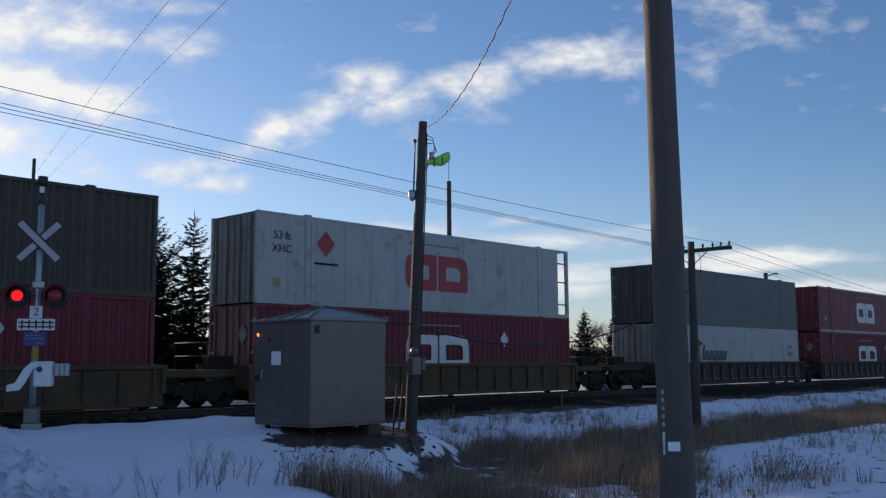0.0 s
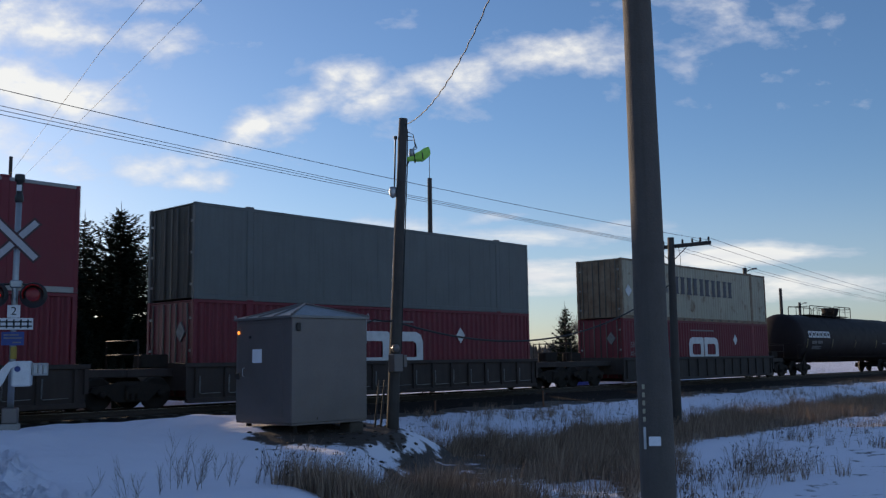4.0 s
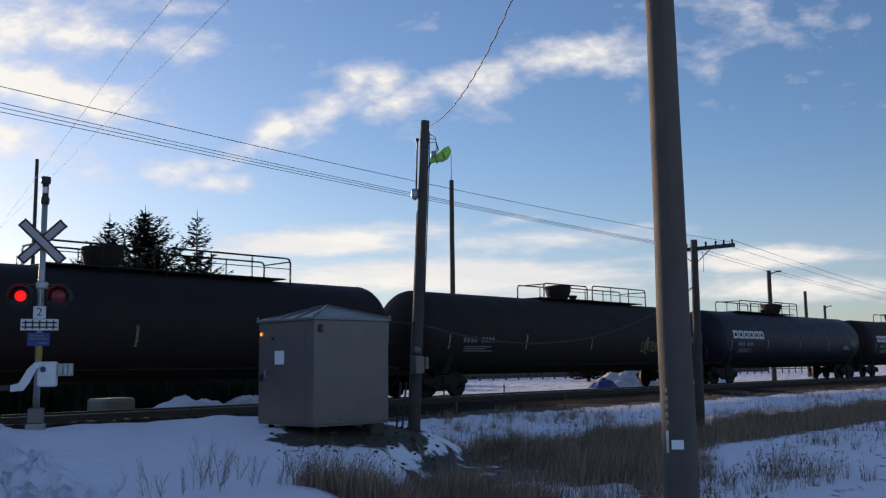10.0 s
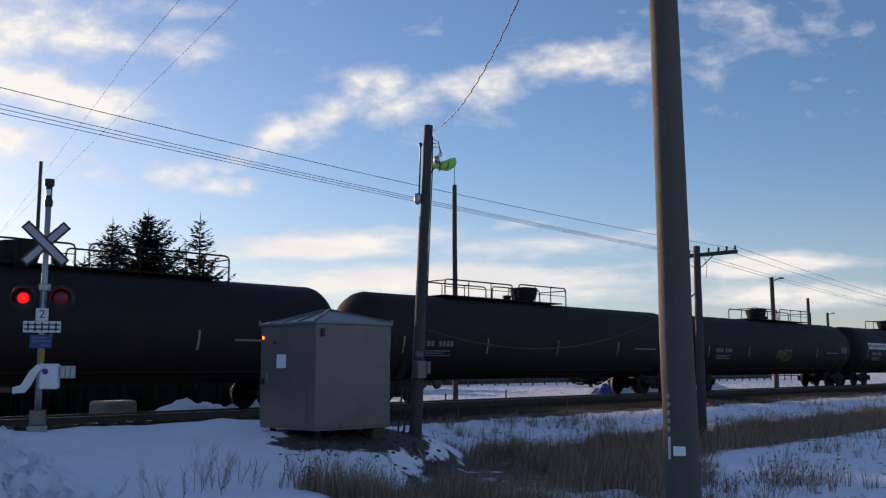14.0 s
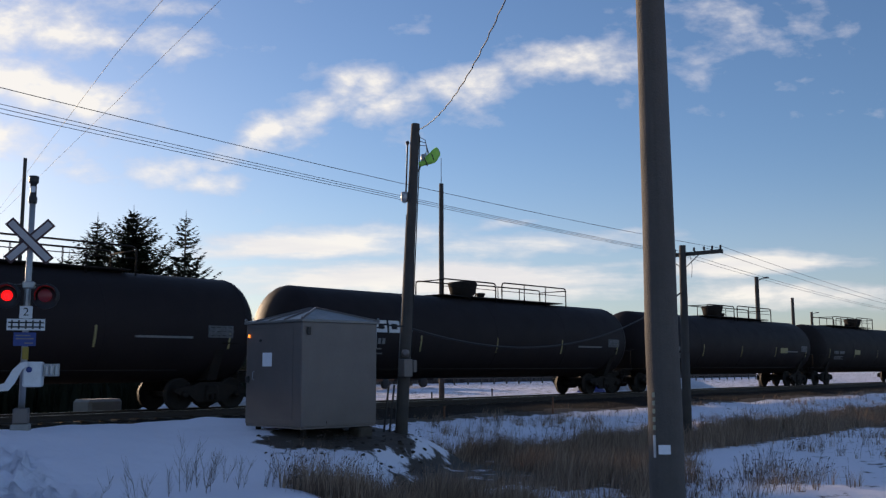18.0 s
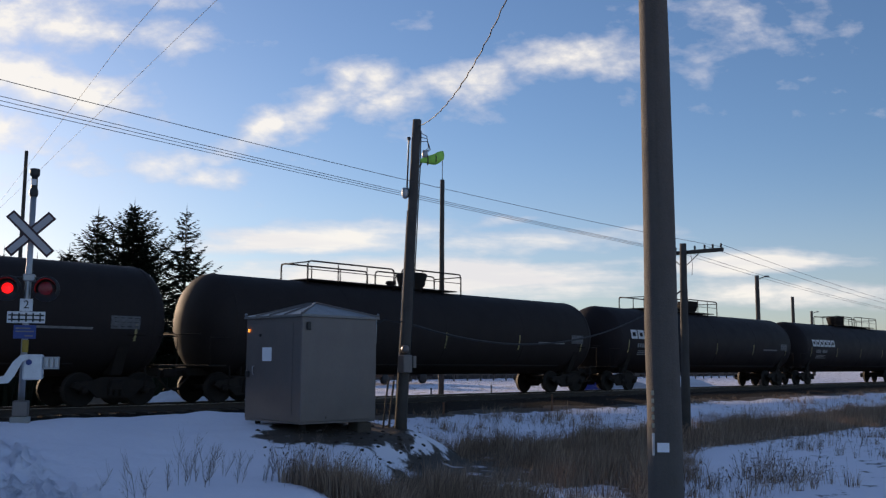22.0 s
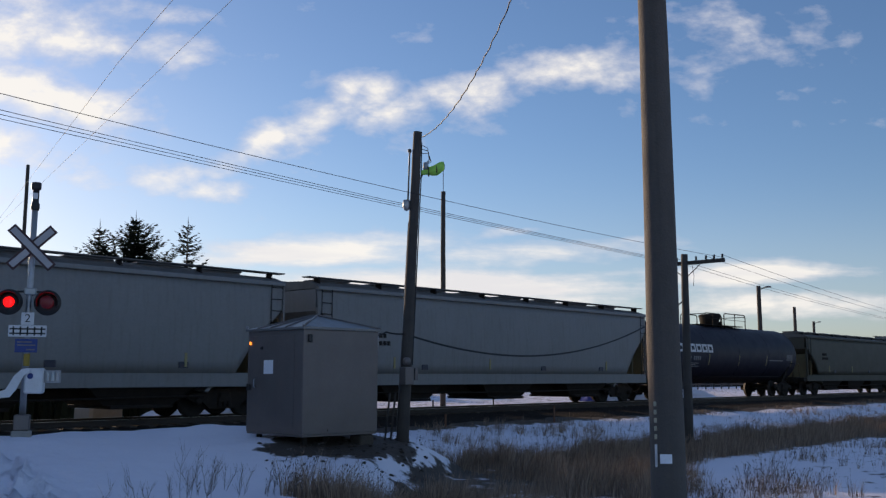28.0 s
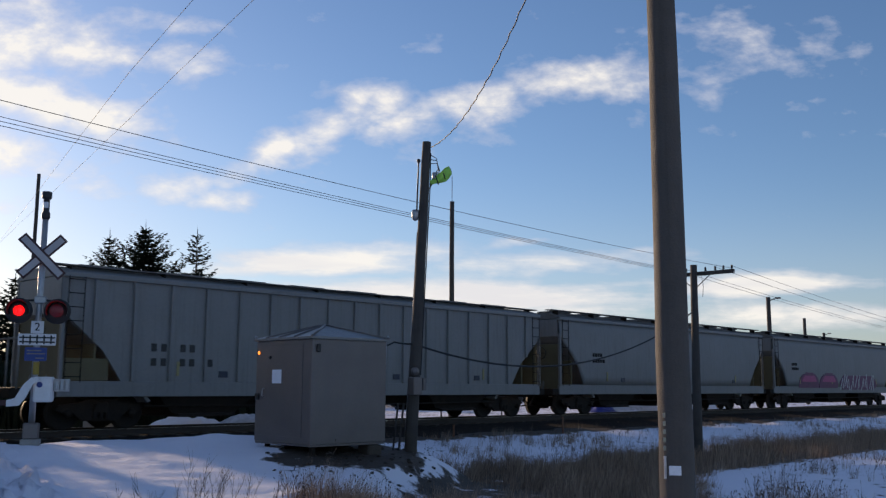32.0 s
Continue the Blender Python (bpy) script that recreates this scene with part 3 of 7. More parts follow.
def make_ground():
    xs = axis_steps([(-2600, 650), (-400, 90), (-60, 10), (-10, 1.5), (3, 0.11), (14, 0.22), (24, 0.4), (44, 0.9), (80, 4), (160, 20),
                     (400, 120), (3000, 650), (3600, 1)])
    ys = axis_steps([(-2600, 650), (-300, 60), (-20, 4), (3, 0.6), (7, 0.2), (10.5, 0.14), (19, 0.25), (22, 0.5), (32, 0.8), (48, 2), (60, 8), (160, 40),
                     (500, 150), (1500, 600), (3600, 1)])
    verts = [(x, y, height(x, y)) for y in ys for x in xs]
    nx = len(xs)
    faces = [(j * nx + i, j * nx + i + 1, (j + 1) * nx + i + 1, (j + 1) * nx + i)
             for j in range(len(ys) - 1) for i in range(nx - 1)]
    me = bpy.data.meshes.new("ground")
    me.from_pydata(verts, [], faces)
    me.polygons.foreach_set("use_smooth", [True] * len(faces))
    at = me.attributes.new("soil", "FLOAT", "POINT")
    at.data.foreach_set("value", [soil_at(v[0], v[1]) for v in verts])
    me.materials.append(M_GROUND)
    tagged(new("ground", me), "snow-covered ground with a ditch and bare frozen patches", "ground", kind="structure")


make_ground()


def make_ballast():
    prof = [(20.9, -0.46), (21.7, -0.33), (22.6, -0.27), (23.4, -0.19), (23.9, -0.155), (24.6, -0.15), (25.4, -0.16), (26.2, -0.15), (26.9, -0.155),
            (27.4, -0.19), (28.4, -0.27), (29.4, -0.45)]
    xs = axis_steps([(-60, 6), (5, 0.3), (45, 0.6), (80, 3), (420, 40), (430, 1)])
    g = Geo()
    n = len(prof)
    v = [(x, y + noise.noise((x * 0.8, y, 2)) * 0.08, z + noise.noise((x * 2.3, y * 2.3, 0)) * 0.035) for x in xs for y, z in prof]
    g.add(v, [(i * n + j, (i + 1) * n + j, (i + 1) * n + j + 1, i * n + j + 1) for i in range(len(xs) - 1) for j in range(n - 1)], True)
    tagged(g.obj("ballast", M_BALLAST), "dark crushed-stone ballast bed of a railway", "ballast", kind="structure")


make_ballast()


def make_track():
    track = thing("railway_track", "steel rails on dark wooden sleepers in stone ballast", "railway track", kind="structure")
    for y in (TRACK_Y - 0.755, TRACK_Y + 0.755):
        g = Geo()
        g.prism([(y - 0.07, RAIL - 0.17), (y + 0.07, RAIL - 0.17), (y + 0.065, RAIL - 0.155), (y + 0.012, RAIL - 0.135), (y + 0.012, RAIL - 0.045),
                 (y + 0.036, RAIL - 0.035), (y + 0.036, RAIL - 0.004), (y - 0.036, RAIL - 0.004), (y - 0.036, RAIL - 0.035),
                 (y - 0.012, RAIL - 0.045), (y - 0.012, RAIL - 0.135), (y - 0.065, RAIL - 0.155)], "x", -60, 420)
        r = part("rail", g, M_STEEL_RAIL, track)
        part("rail_head", Geo().box(-60, 420, y - 0.03, y + 0.03, RAIL - 0.006, RAIL), M_RAIL_HEAD, r, "polished running surface")
    tie = Geo().box(-0.11, 0.11, -1.3, 1.3, -0.18, 0.0, 0.012).obj("sleeper", M_TIE)
    tie.parent = track
    tie.matrix_basis = Matrix.Translation((4.0, TRACK_Y, RAIL - 0.172))
    rng = random.Random(4)
    for i in range(1, 130):
        o = new("sleeper", tie.data)
        o.parent = track
        o.matrix_basis = pose(4.0 + i * 0.55 + rng.uniform(-0.02, 0.02), TRACK_Y + rng.uniform(-0.04, 0.04), RAIL - 0.172, 0, 0, rng.uniform(-1, 1))


make_track()


# ---- poles ----
def wood_pole(name, label, base, top, r0, r1, mat, category="utility pole", seed=1):
    pole = thing(name, label, category, base)
    d = Vector(top) - Vector(base)
    rng = random.Random(seed)
    pts = [d * (i / 14) + Vector((rng.uniform(-1, 1), rng.uniform(-1, 1), 0)) * r1 * 0.04 for i in range(15)]
    pts[0] = pts[0] - d.normalized() * 0.5
    part("shaft", Geo().tube(pts, [r0 + (r1 - r0) * i / 14 for i in range(15)], 20), mat, pole)
    return pole


def surface_z(x, y):
    return height(x, y)


def near_pole():
    x, y = 9.09, 5.255
    z = surface_z(x, y)
    pole = wood_pole("utility_pole", "tall weathered grey wooden utility pole with a small metal tag", (x, y, z), (x - 0.03, y + 0.05, 10.6),
                     0.190, 0.129, M_POLE, seed=3)
    # number strip and tag face the road
    face = Vector((-x, -y, 0)).normalized()
    side = Vector((face.y, -face.x, 0))
    rz = math.degrees(math.atan2(face.x, -face.y))
    r = 0.187
    for k in range(5):
        p = face * (r * 0.80) + side * (r * 0.62) + Vector((0, 0, 0.98 - z - k * 0.085))
        part("number_plate_bar", Geo().box(-0.026, 0.026, -0.006, 0.006, -0.026, 0.026, 0.006), M_LETTER_PALE, pole, "pale numbered strip",
             pose(p.x, p.y, p.z, 0, 0, rz + 38))
    p = face * (r * 0.80) + side * (r * 0.62) + Vector((0, 0, 0.46 - z))
    part("pale_strip", Geo().box(-0.022, 0.022, -0.004, 0.004, -0.13, 0.10), M_LETTER, pole, "", pose(p.x, p.y, p.z, 0, 0, rz + 38))
    p = face * (r * 0.985) + side * (r * 0.12) + Vector((0, 0, 0.415 - z))
    part("metal_tag", Geo().box(-0.062, 0.062, -0.004, 0.004, -0.048, 0.048), M_PAPER, pole, "blank white metal tag", pose(p.x, p.y, p.z, 0, 0, rz + 8))
    return pole


near_pole()


def cable(name, label, pts, r, mat, sag=0.0, n=24, wobble=0.0):
    """A wire hung between points."""
    line = []
    for a, b in zip(pts, pts[1:]):
        a, b = Vector(a), Vector(b)
        for i in range(n):
            t = i / n
            p = a.lerp(b, t)
            p.z -= sag * 4 * t * (1 - t)
            if wobble:
                p += Vector((math.cos(i * 2.1), math.sin(i * 2.1), 0)) * wobble
            line.append(p)
    line.append(Vector(pts[-1]))
    c0 = line[0]
    ob = Geo().tube([p - c0 for p in line], r, 6).obj(name, mat)
    ob.matrix_basis = Matrix.Translation(c0)
    return tagged(ob, label, "cable")


LP_BASE, LP_TOP = Vector((14.34, 14.65, -0.2)), Vector((14.55, 14.44, 6.64))


def light_pole():
    pole = wood_pole("street_lamp", "leaning dark wooden pole carrying a lime-green wrapped lamp", LP_BASE, LP_TOP, 0.135, 0.095, M_POLE_DARK, "street lamp", 5)
    d = (LP_TOP - LP_BASE)

    def on(z, off=(0, 0, 0)):
        return d * ((z - LP_BASE.z) / d.z) + Vector(off)

    view = Vector((0.72, -0.69, 0))
    # conduit and camera on the far side from the lamp
    a, b = on(4.9) - view * 0.14, on(6.2) - view * 0.16
    part("conduit", Geo().tube([a, b, b + Vector((0.0, 0, 0.05))], 0.018, 8).lathe([(0.0, 0.06), (0.04, 0.04), (0.045, 0), (0.02, -0.04)], "z", 10, b), M_BLACK, pole)
    c = on(4.98) - view * 0.17
    part("camera_dome", Geo().lathe([(0.02, 0.13), (0.07, 0.12), (0.085, 0.06), (0.085, -0.02), (0.06, -0.09), (0.02, -0.12), (0.0, -0.12)], "z", 14, c), M_GALV, pole,
         "grey weatherproof camera housing")
    # thin steel guard strip up one side
    part("ground_wire", Geo().tube([on(0.1) - view * 0.135, on(3.0) - view * 0.115, on(4.6) - view * 0.108], 0.012, 6), M_GALV, pole)
    part("down_cable", Geo().tube([on(6.4) + view * 0.10, on(5.6) + view * 0.125, on(4.6) + view * 0.125, on(2.6) + view * 0.13, on(1.5) + view * 0.13], 0.014, 6), M_CABLE, pole)
    # junction boxes
    m = on(1.25) - view * 0.12
    part("meter_box", Geo().box(m.x - 0.13, m.x + 0.13, m.y - 0.30, m.y - 0.10, m.z - 0.18, m.z + 0.20, 0.015), M_ALU, pole, "grey meter box")
    g = Geo().lathe([(0.0, -0.09), (0.085, -0.08), (0.085, 0.0), (0.0, 0.0)], "y", 14, (m.x - 0.04, m.y - 0.2, m.z + 0.32))
    part("meter", g, M_ALU, pole)
    m = on(1.3) + view * 0.2
    part("junction_box", Geo().box(m.x - 0.05, m.x + 0.05, m.y - 0.05, m.y + 0.05, m.z - 0.13, m.z + 0.13, 0.01), M_ALU, pole)
    for s in (0.32, 0.20):
        p = on(0.9) - view * s
        part("conduit", Geo().tube([(p.x - view.x * 0.12, p.y - view.y * 0.12, -0.1), p], 0.022, 8), M_POLE_DARK, pole)
    # lamp arm, lamp head
    a = on(5.72) + view * 0.1
    part("arm", Geo().tube([a - Vector((0, 0, 0.15)), a + view * 0.06 + Vector((0, 0, -0.02)), a + view * 0.22 + Vector((0, 0, 0.02))], 0.018, 8), M_BLACK, pole)
    part("ballast_cap", Geo().lathe([(0.0, 0.12), (0.05, 0.11), (0.065, 0.03), (0.06, -0.05), (0.0, -0.05)], "z", 12, a + view * 0.12 + Vector((0, 0, 0.12))), M_GALV, pole)
    for i in range(3):
        b0 = on(6.35 - 0.1 * i) + view * 0.09
        b1 = a + view * (0.12 + 0.03 * i) + Vector((0, 0, 0.2))
        part("lamp_lead", Geo().tube([b0, b0.lerp(b1, 0.4) + view * 0.10 + Vector((0, 0, 0.1)), b0.lerp(b1, 0.75) + view * 0.10, b1], 0.009, 6), M_CABLE, pole)
    return pole, a + LP_BASE + view * 0.02, view


LIGHT_POLE, LAMP_AT, LAMP_WAY = light_pole()


def lamp_wrap():
    """The lamp head in its loose lime cover; it swings a little in the wind."""
    g = Geo()
    n, seg = 12, 12
    v = []
    for i in range(n):
        t = i / (n - 1)
        r = 0.05 + 0.075 * smooth(0, 0.7, t) * (1 - 0.45 * smooth(0.85, 1, t))
        for k in range(seg):
            a = 2 * math.pi * k / seg
            w = 1 + 0.12 * math.sin(3 * a + i * 0.9)
            v.append((t * 0.52, r * 0.85 * w * math.cos(a), r * w * math.sin(a) + 0.11 * t * t))
    f = [(i * seg + k, i * seg + (k + 1) % seg, (i + 1) * seg + (k + 1) % seg, (i + 1) * seg + k) for i in range(n - 1) for k in range(seg)]
    f += [tuple(reversed(range(seg))), tuple((n - 1) * seg + k for k in range(seg))]
    g.add(v, f, True)
    wrap = thing("lamp_cover", "lime-green plastic cover wrapped round a lamp head", "lamp cover")
    part("cover", g, M_LIME, wrap)
    part("lens", Geo().lathe([(0.0, 0.012), (0.05, 0.01), (0.065, 0.0), (0.06, -0.02), (0.0, -0.02)], "x", 12, (0.52, 0, 0.11)), M_BLACK, wrap, "dark lamp opening")
    for s in (0.16, 0.34):
        part("strap", Geo().lathe([(0.105, -0.012), (0.122, 0.0), (0.105, 0.012)], "x", 12, (s, 0, 0.11 * (s / 0.52) ** 2)), M_BLACK, wrap)
    return wrap


LAMP_COVER = lamp_wrap()
LAMP_TURN = math.degrees(math.atan2(LAMP_WAY.y, LAMP_WAY.x))
LAMP_COVER.matrix_basis = Matrix.Translation(LAMP_AT) @ pose(0, 0, 0, 0, 0, LAMP_TURN)


def telegraph_pole(x, y, z_top, arm_half=1.35):
    z = surface_z(x, y)
    pole = wood_pole("telegraph_pole", "dark wooden telegraph pole with one crossarm and insulators", (x, y, z), (x + 0.05, y - 0.02, z_top), 0.15, 0.105, M_POLE_DARK,
                     "telegraph pole", 8)
    za = z_top - z - 0.28
    part("crossarm", Geo().box(0.09, 0.19, -arm_half, arm_half * 0.55, za - 0.06, za + 0.06, 0.012), M_POLE_DARK, pole)
    for s in (-1, 1):
        part("brace", Geo().tube([(0.10, 0, za - 0.5), (0.12, s * 0.55, za - 0.05)], 0.014, 6), M_BLACK, pole)
    for k in ARM_PINS:
        g = Geo().tube([(0.14, k, za + 0.05), (0.14, k, za + 0.16)], 0.012, 6)
        g.lathe([(0.0, 0.20), (0.03, 0.19), (0.036, 0.14), (0.028, 0.12), (0.04, 0.08), (0.015, 0.07)], "z", 10, (0.14, k, za))
        part("insulator", g, M_BLACK, pole)
    part("hanging_wire", Geo().tube([(0.1, -0.25, za - 0.05), (0.12, -0.3, za - 0.4), (0.1, -0.28, za - 0.75)], 0.008, 5), M_CABLE, pole)
    return pole


ARM_PINS = (-1.28, -1.0, -0.72, -0.38, 0.30, 0.62)
TP = (27.15, 14.95, 5.13)
telegraph_pole(*TP)
ZW = 5.13 - 0.28 + 0.17


def plain_pole(x, y, z_top, r, label, lamp=False, rod=0.0):
    z = surface_z(x, y)
    p = wood_pole("pole", label, (x, y, z), (x, y, z_top), r * 1.25, r, M_POLE_DARK, "pole", int(x))
    h = z_top - z
    if lamp:
        part("lamp_arm", Geo().tube([(0, 0, h - 0.35), (0.3, -0.5, h - 0.1)], 0.04, 6), M_BLACK, p)
        part("lamp_head", Geo().box(0.22, 0.5, -0.85, -0.45, h - 0.16, h - 0.03, 0.04), M_ALU, p)
    if rod:
        part("antenna", Geo().tube([(0, 0, h), (0, 0, h + rod)], 0.018, 6), M_BLACK, p)
    return p


plain_pole(35.25, 33.1, 10.75, 0.115, "dark bare wooden pole with a thin rod on top", rod=1.35)
plain_pole(72.7, 33.4, 8.45, 0.16, "dark wooden pole with a small lamp", lamp=True)
plain_pole(87.6, 36.8, 7.7, 0.14, "dark bare wooden pole far beyond the track")
plain_pole(130.0, 52.0, 8.7, 0.17, "dark wooden pole with a small lamp far off", lamp=True)


# ---- signal cabinet ----
def signal_cabinet():
    c0 = Vector((11.735, 14.78, 0.12))          # near corner
    ob = thing("signal_cabinet", "plain aluminium railway signal cabinet with a pitched roof on steel legs", "signal cabinet",
               Matrix.Translation(c0) @ pose(0, 0, 0, 0, 0, CAB_TURN))
    w, d, h = 1.9, 2.0, 2.06
    t = 0.03
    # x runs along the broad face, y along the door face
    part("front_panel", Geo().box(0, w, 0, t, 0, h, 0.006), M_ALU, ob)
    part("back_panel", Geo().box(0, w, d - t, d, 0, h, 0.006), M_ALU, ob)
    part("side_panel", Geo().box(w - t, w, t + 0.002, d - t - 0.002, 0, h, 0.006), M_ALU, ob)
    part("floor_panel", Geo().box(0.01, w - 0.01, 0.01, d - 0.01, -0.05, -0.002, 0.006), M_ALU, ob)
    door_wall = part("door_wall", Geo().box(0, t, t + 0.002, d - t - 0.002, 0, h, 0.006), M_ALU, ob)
    door = part("door", Geo().box(-0.010, -0.002, 0.30, d - 0.18, 0.12, h - 0.10, 0.003), M_ALU, ob, "flat aluminium door")
    part("notice", Geo().box(-0.024, -0.0195, 1.02, 1.36, 1.18, 1.46), M_PAPER, door, "blank white paper notice")
    part("handle", Geo().tube([(-0.02, d - 0.34, 0.9), (-0.06, d - 0.34, 0.92), (-0.06, d - 0.34, 1.06), (-0.02, d - 0.34, 1.08)], 0.012, 6), M_GALV, door)
    part("hasp", Geo().box(-0.05, -0.018, d - 0.16, d - 0.04, 0.84, 0.98, 0.01), M_BLACK, door)
    part("corner_bracket", Geo().box(0.10, 0.19, -0.05, -0.002, h - 0.26, h - 0.10, 0.015), M_BLACK, ob)
    part("amber_lamp", Geo().box(-0.04, -0.004, d - 0.14, d - 0.09, h - 0.28, h - 0.21, 0.012), M_AMBER, ob, "small glowing amber lamp")
    part("vent_cap", Geo().tube([(-0.004, d - 0.55, h - 0.34), (-0.04, d - 0.55, h - 0.36)], 0.03, 8), M_BLACK, ob)
    # pyramid roof with overhanging eaves and ribs
    e, top = 0.045, 0.34
    g = Geo()
    q = [(-e, -e), (w + e, -e), (w + e, d + e), (-e, d + e)]
    v = [(x, y, h + 0.003) for x, y in q] + [(x, y, h + 0.05) for x, y in q] + [(w / 2, d / 2 - 0.12, h + top), (w / 2, d / 2 + 0.12, h + top)]
    g.add(v, [(0, 3, 2, 1), (0, 1, 5, 4), (1, 2, 6, 5), (2, 3, 7, 6), (3, 0, 4, 7), (4, 5, 8), (5, 6, 9, 8), (6, 7, 9), (7, 4, 8, 9)])
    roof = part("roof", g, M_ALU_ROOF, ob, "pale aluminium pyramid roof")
    for (x0, y0), (x1, y1) in (((-e, 0.55), (w / 2, d / 2 - 0.1)), ((-e, 1.1), (w / 2 - 0.02, d / 2)), ((-e, 1.6), (w / 2, d / 2 + 0.1)),
                               ((-e, -e), (w / 2, d / 2 - 0.12)), ((w + e, -e), (w / 2, d / 2 - 0.12))):
        part("roof_rib", Geo().tube([(x0, y0, h + 0.055), (x1, y1, h + top + 0.005)], 0.024, 6), M_ALU, roof)
    for x, y in ((-0.02, -0.02), (w + 0.02, -0.02), (-0.02, d + 0.02)):
        part("lifting_eye", Geo().lathe([(0.02, -0.01), (0.035, 0.0), (0.02, 0.01)], "y", 10, (x, y, h + 0.09)), M_GALV, roof)
    for x, y in ((0.2, 0.2), (w - 0.2, 0.2), (0.2, d - 0.2), (w - 0.2, d - 0.2)):
        part("leg", Geo().box(x - 0.045, x + 0.045, y - 0.045, y + 0.045, -0.55, -0.045, 0.006), M_UNDER, ob)
    part("footing", Geo().box(w - 0.42, w - 0.06, 0.02, 0.4, -0.50, -0.06, 0.03), M_TIE, ob, "dark timber footing block")
    part("cable_box", Geo().box(w + 0.002, w + 0.10, 0.12, 0.34, h - 0.46, h - 0.16, 0.015), M_BLACK, ob)
    part("ground_rod", Geo().tube([(w + 0.03, 0.04, h - 0.5), (w + 0.03, 0.04, h + 0.02)], 0.01, 6), M_GALV, ob)
    return ob


CAB_TURN = -3.0
signal_cabinet()


# ---- crossing signal ----
MX, MY = 7.85, 18.4
MZ = 0.1
BLINK_DISCS = []         # added blink discs: (blade, its place across, its height)


def crossing_signal():
    """A mast with crossbuck, two red lamps, plates and a lowered gate."""
    face = math.degrees(math.atan2(-MX, MY)) + SIGN_TURN
    ob = thing("crossing_signal", "railway crossing signal mast with crossbuck, lit red lamps and lowered gate", "crossing signal", pose(MX, MY, MZ, 0, 0, face))
    # local: x to the viewer's right, -y towards the viewer
    part("base", Geo().box(-0.17, 0.17, -0.17, 0.17, -0.25, 0.12, 0.02), M_CONCRETE, ob)
    part("junction_base", Geo().box(-0.14, 0.14, -0.14, 0.14, 0.122, 0.42, 0.02), M_ALU, ob, "cast aluminium junction base")
    part("mast", Geo().tube([(0, 0, 0.42), (0.0, 0, 2.5), (0.01, 0, 4.80)], [0.062, 0.06, 0.057], 14), M_GALV, ob)
    part("cap", Geo().lathe([(0.066, -0.42), (0.082, -0.38), (0.082, -0.30), (0.062, -0.26), (0.060, -0.02), (0.09, 0.0), (0.095, 0.03), (0.095, 0.12), (0.085, 0.135), (0.0, 0.135)],
                            "z", 16, (0.01, 0, 4.80)), M_BLACK, ob, "dark bell housing on the mast")
    part("bell_window", Geo().box(-0.035, 0.055, -0.085, -0.064, 4.60, 4.72, 0.006), M_WHITE, ob)
    part("yellow_band", Geo().lathe([(0.064, 0.0), (0.066, 0.01), (0.066, 0.23), (0.064, 0.24)], "z", 14, (0.008, 0, 1.34)), M_YELLOW, ob)
    z = 3.63
    for s in (-1, 1):
        m = Matrix.Translation((0.0, -0.09 - (0.012 if s > 0 else 0), z)) @ Matrix.Rotation(radians(45 * s), 4, "Y")
        b = part("crossbuck_blade", Geo().box(-0.545, 0.545, -0.008, 0.0, -0.10, 0.10, 0.003), M_RED_SHEET, ob, "white blade with a dark red border", m)
        part("white_face", Geo().box(-0.505, 0.505, -0.011, -0.0085, -0.06, 0.06), M_BUCK, b)
    zl = 2.56
    part("lamp_arm", Geo().tube([(-0.40, -0.05, zl + 0.20), (0.0, -0.05, zl + 0.22), (0.44, -0.05, zl + 0.20)], 0.022, 8), M_BLACK, ob)
    part("arm_clamp", Geo().box(-0.09, 0.13, -0.1, 0.09, zl + 0.15, zl + 0.29, 0.02), M_GALV, ob)
    for x in (-0.345, 0.345):
        lamp = part("lamp", Geo().lathe([(0.0, 0.02), (0.24, 0.02), (0.25, 0.0), (0.245, -0.015), (0.115, -0.018)], "y", 32, (x, -0.13, zl)), M_BLACK, ob,
                    "round black lamp background")
        hood = Geo()
        v, f = [], []
        for i in range(21):
            a = radians(-25 + 230 * i / 20)
            for dd, rr in ((0.0, 0.19), (-0.30 + 0.08 * abs(math.cos(a)), 0.205), (-0.30 + 0.08 * abs(math.cos(a)), 0.198), (0.0, 0.183)):
                v.append((x + rr * math.cos(a), -0.145 + dd, zl + rr * math.sin(a)))
        for i in range(20):
            for k in range(4):
                f.append((i * 4 + k, i * 4 + (k + 1) % 4, (i + 1) * 4 + (k + 1) % 4, (i + 1) * 4 + k))
        hood.add(v, f, True)
        part("hood", hood, M_BLACK, lamp)
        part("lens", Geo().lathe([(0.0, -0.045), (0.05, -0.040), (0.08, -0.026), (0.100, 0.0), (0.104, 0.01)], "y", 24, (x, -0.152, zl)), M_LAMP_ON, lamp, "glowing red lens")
        # no part of a real signal: disc added to mask the glowing lens
        blade = part("shutter", Geo().lathe([(0.0, -0.0015), (0.124, -0.0015), (0.125, 0.0), (0.124, 0.0015), (0.0, 0.0015)], "y", 24), M_BLINK_DISC, lamp, "dark red disc added to blink the lamp")
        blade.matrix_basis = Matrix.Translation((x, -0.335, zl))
        BLINK_DISCS.append((blade, x, zl))
        part("housing", Geo().lathe([(0.17, 0.0), (0.15, 0.12), (0.08, 0.17), (0.0, 0.17)], "y", 20, (x, -0.11, zl)), M_BLACK, lamp)
    plate = part("track_count_plate", Geo().box(-0.115, 0.115, -0.08, -0.068, 2.13, 2.37, 0.004), M_WHITE, ob, "white plate with the number 2")
    text_part("numeral", "2", 0.22, M_SIGN_BLACK, plate, pose(0, -0.083, 2.25, 90, 0, 0))
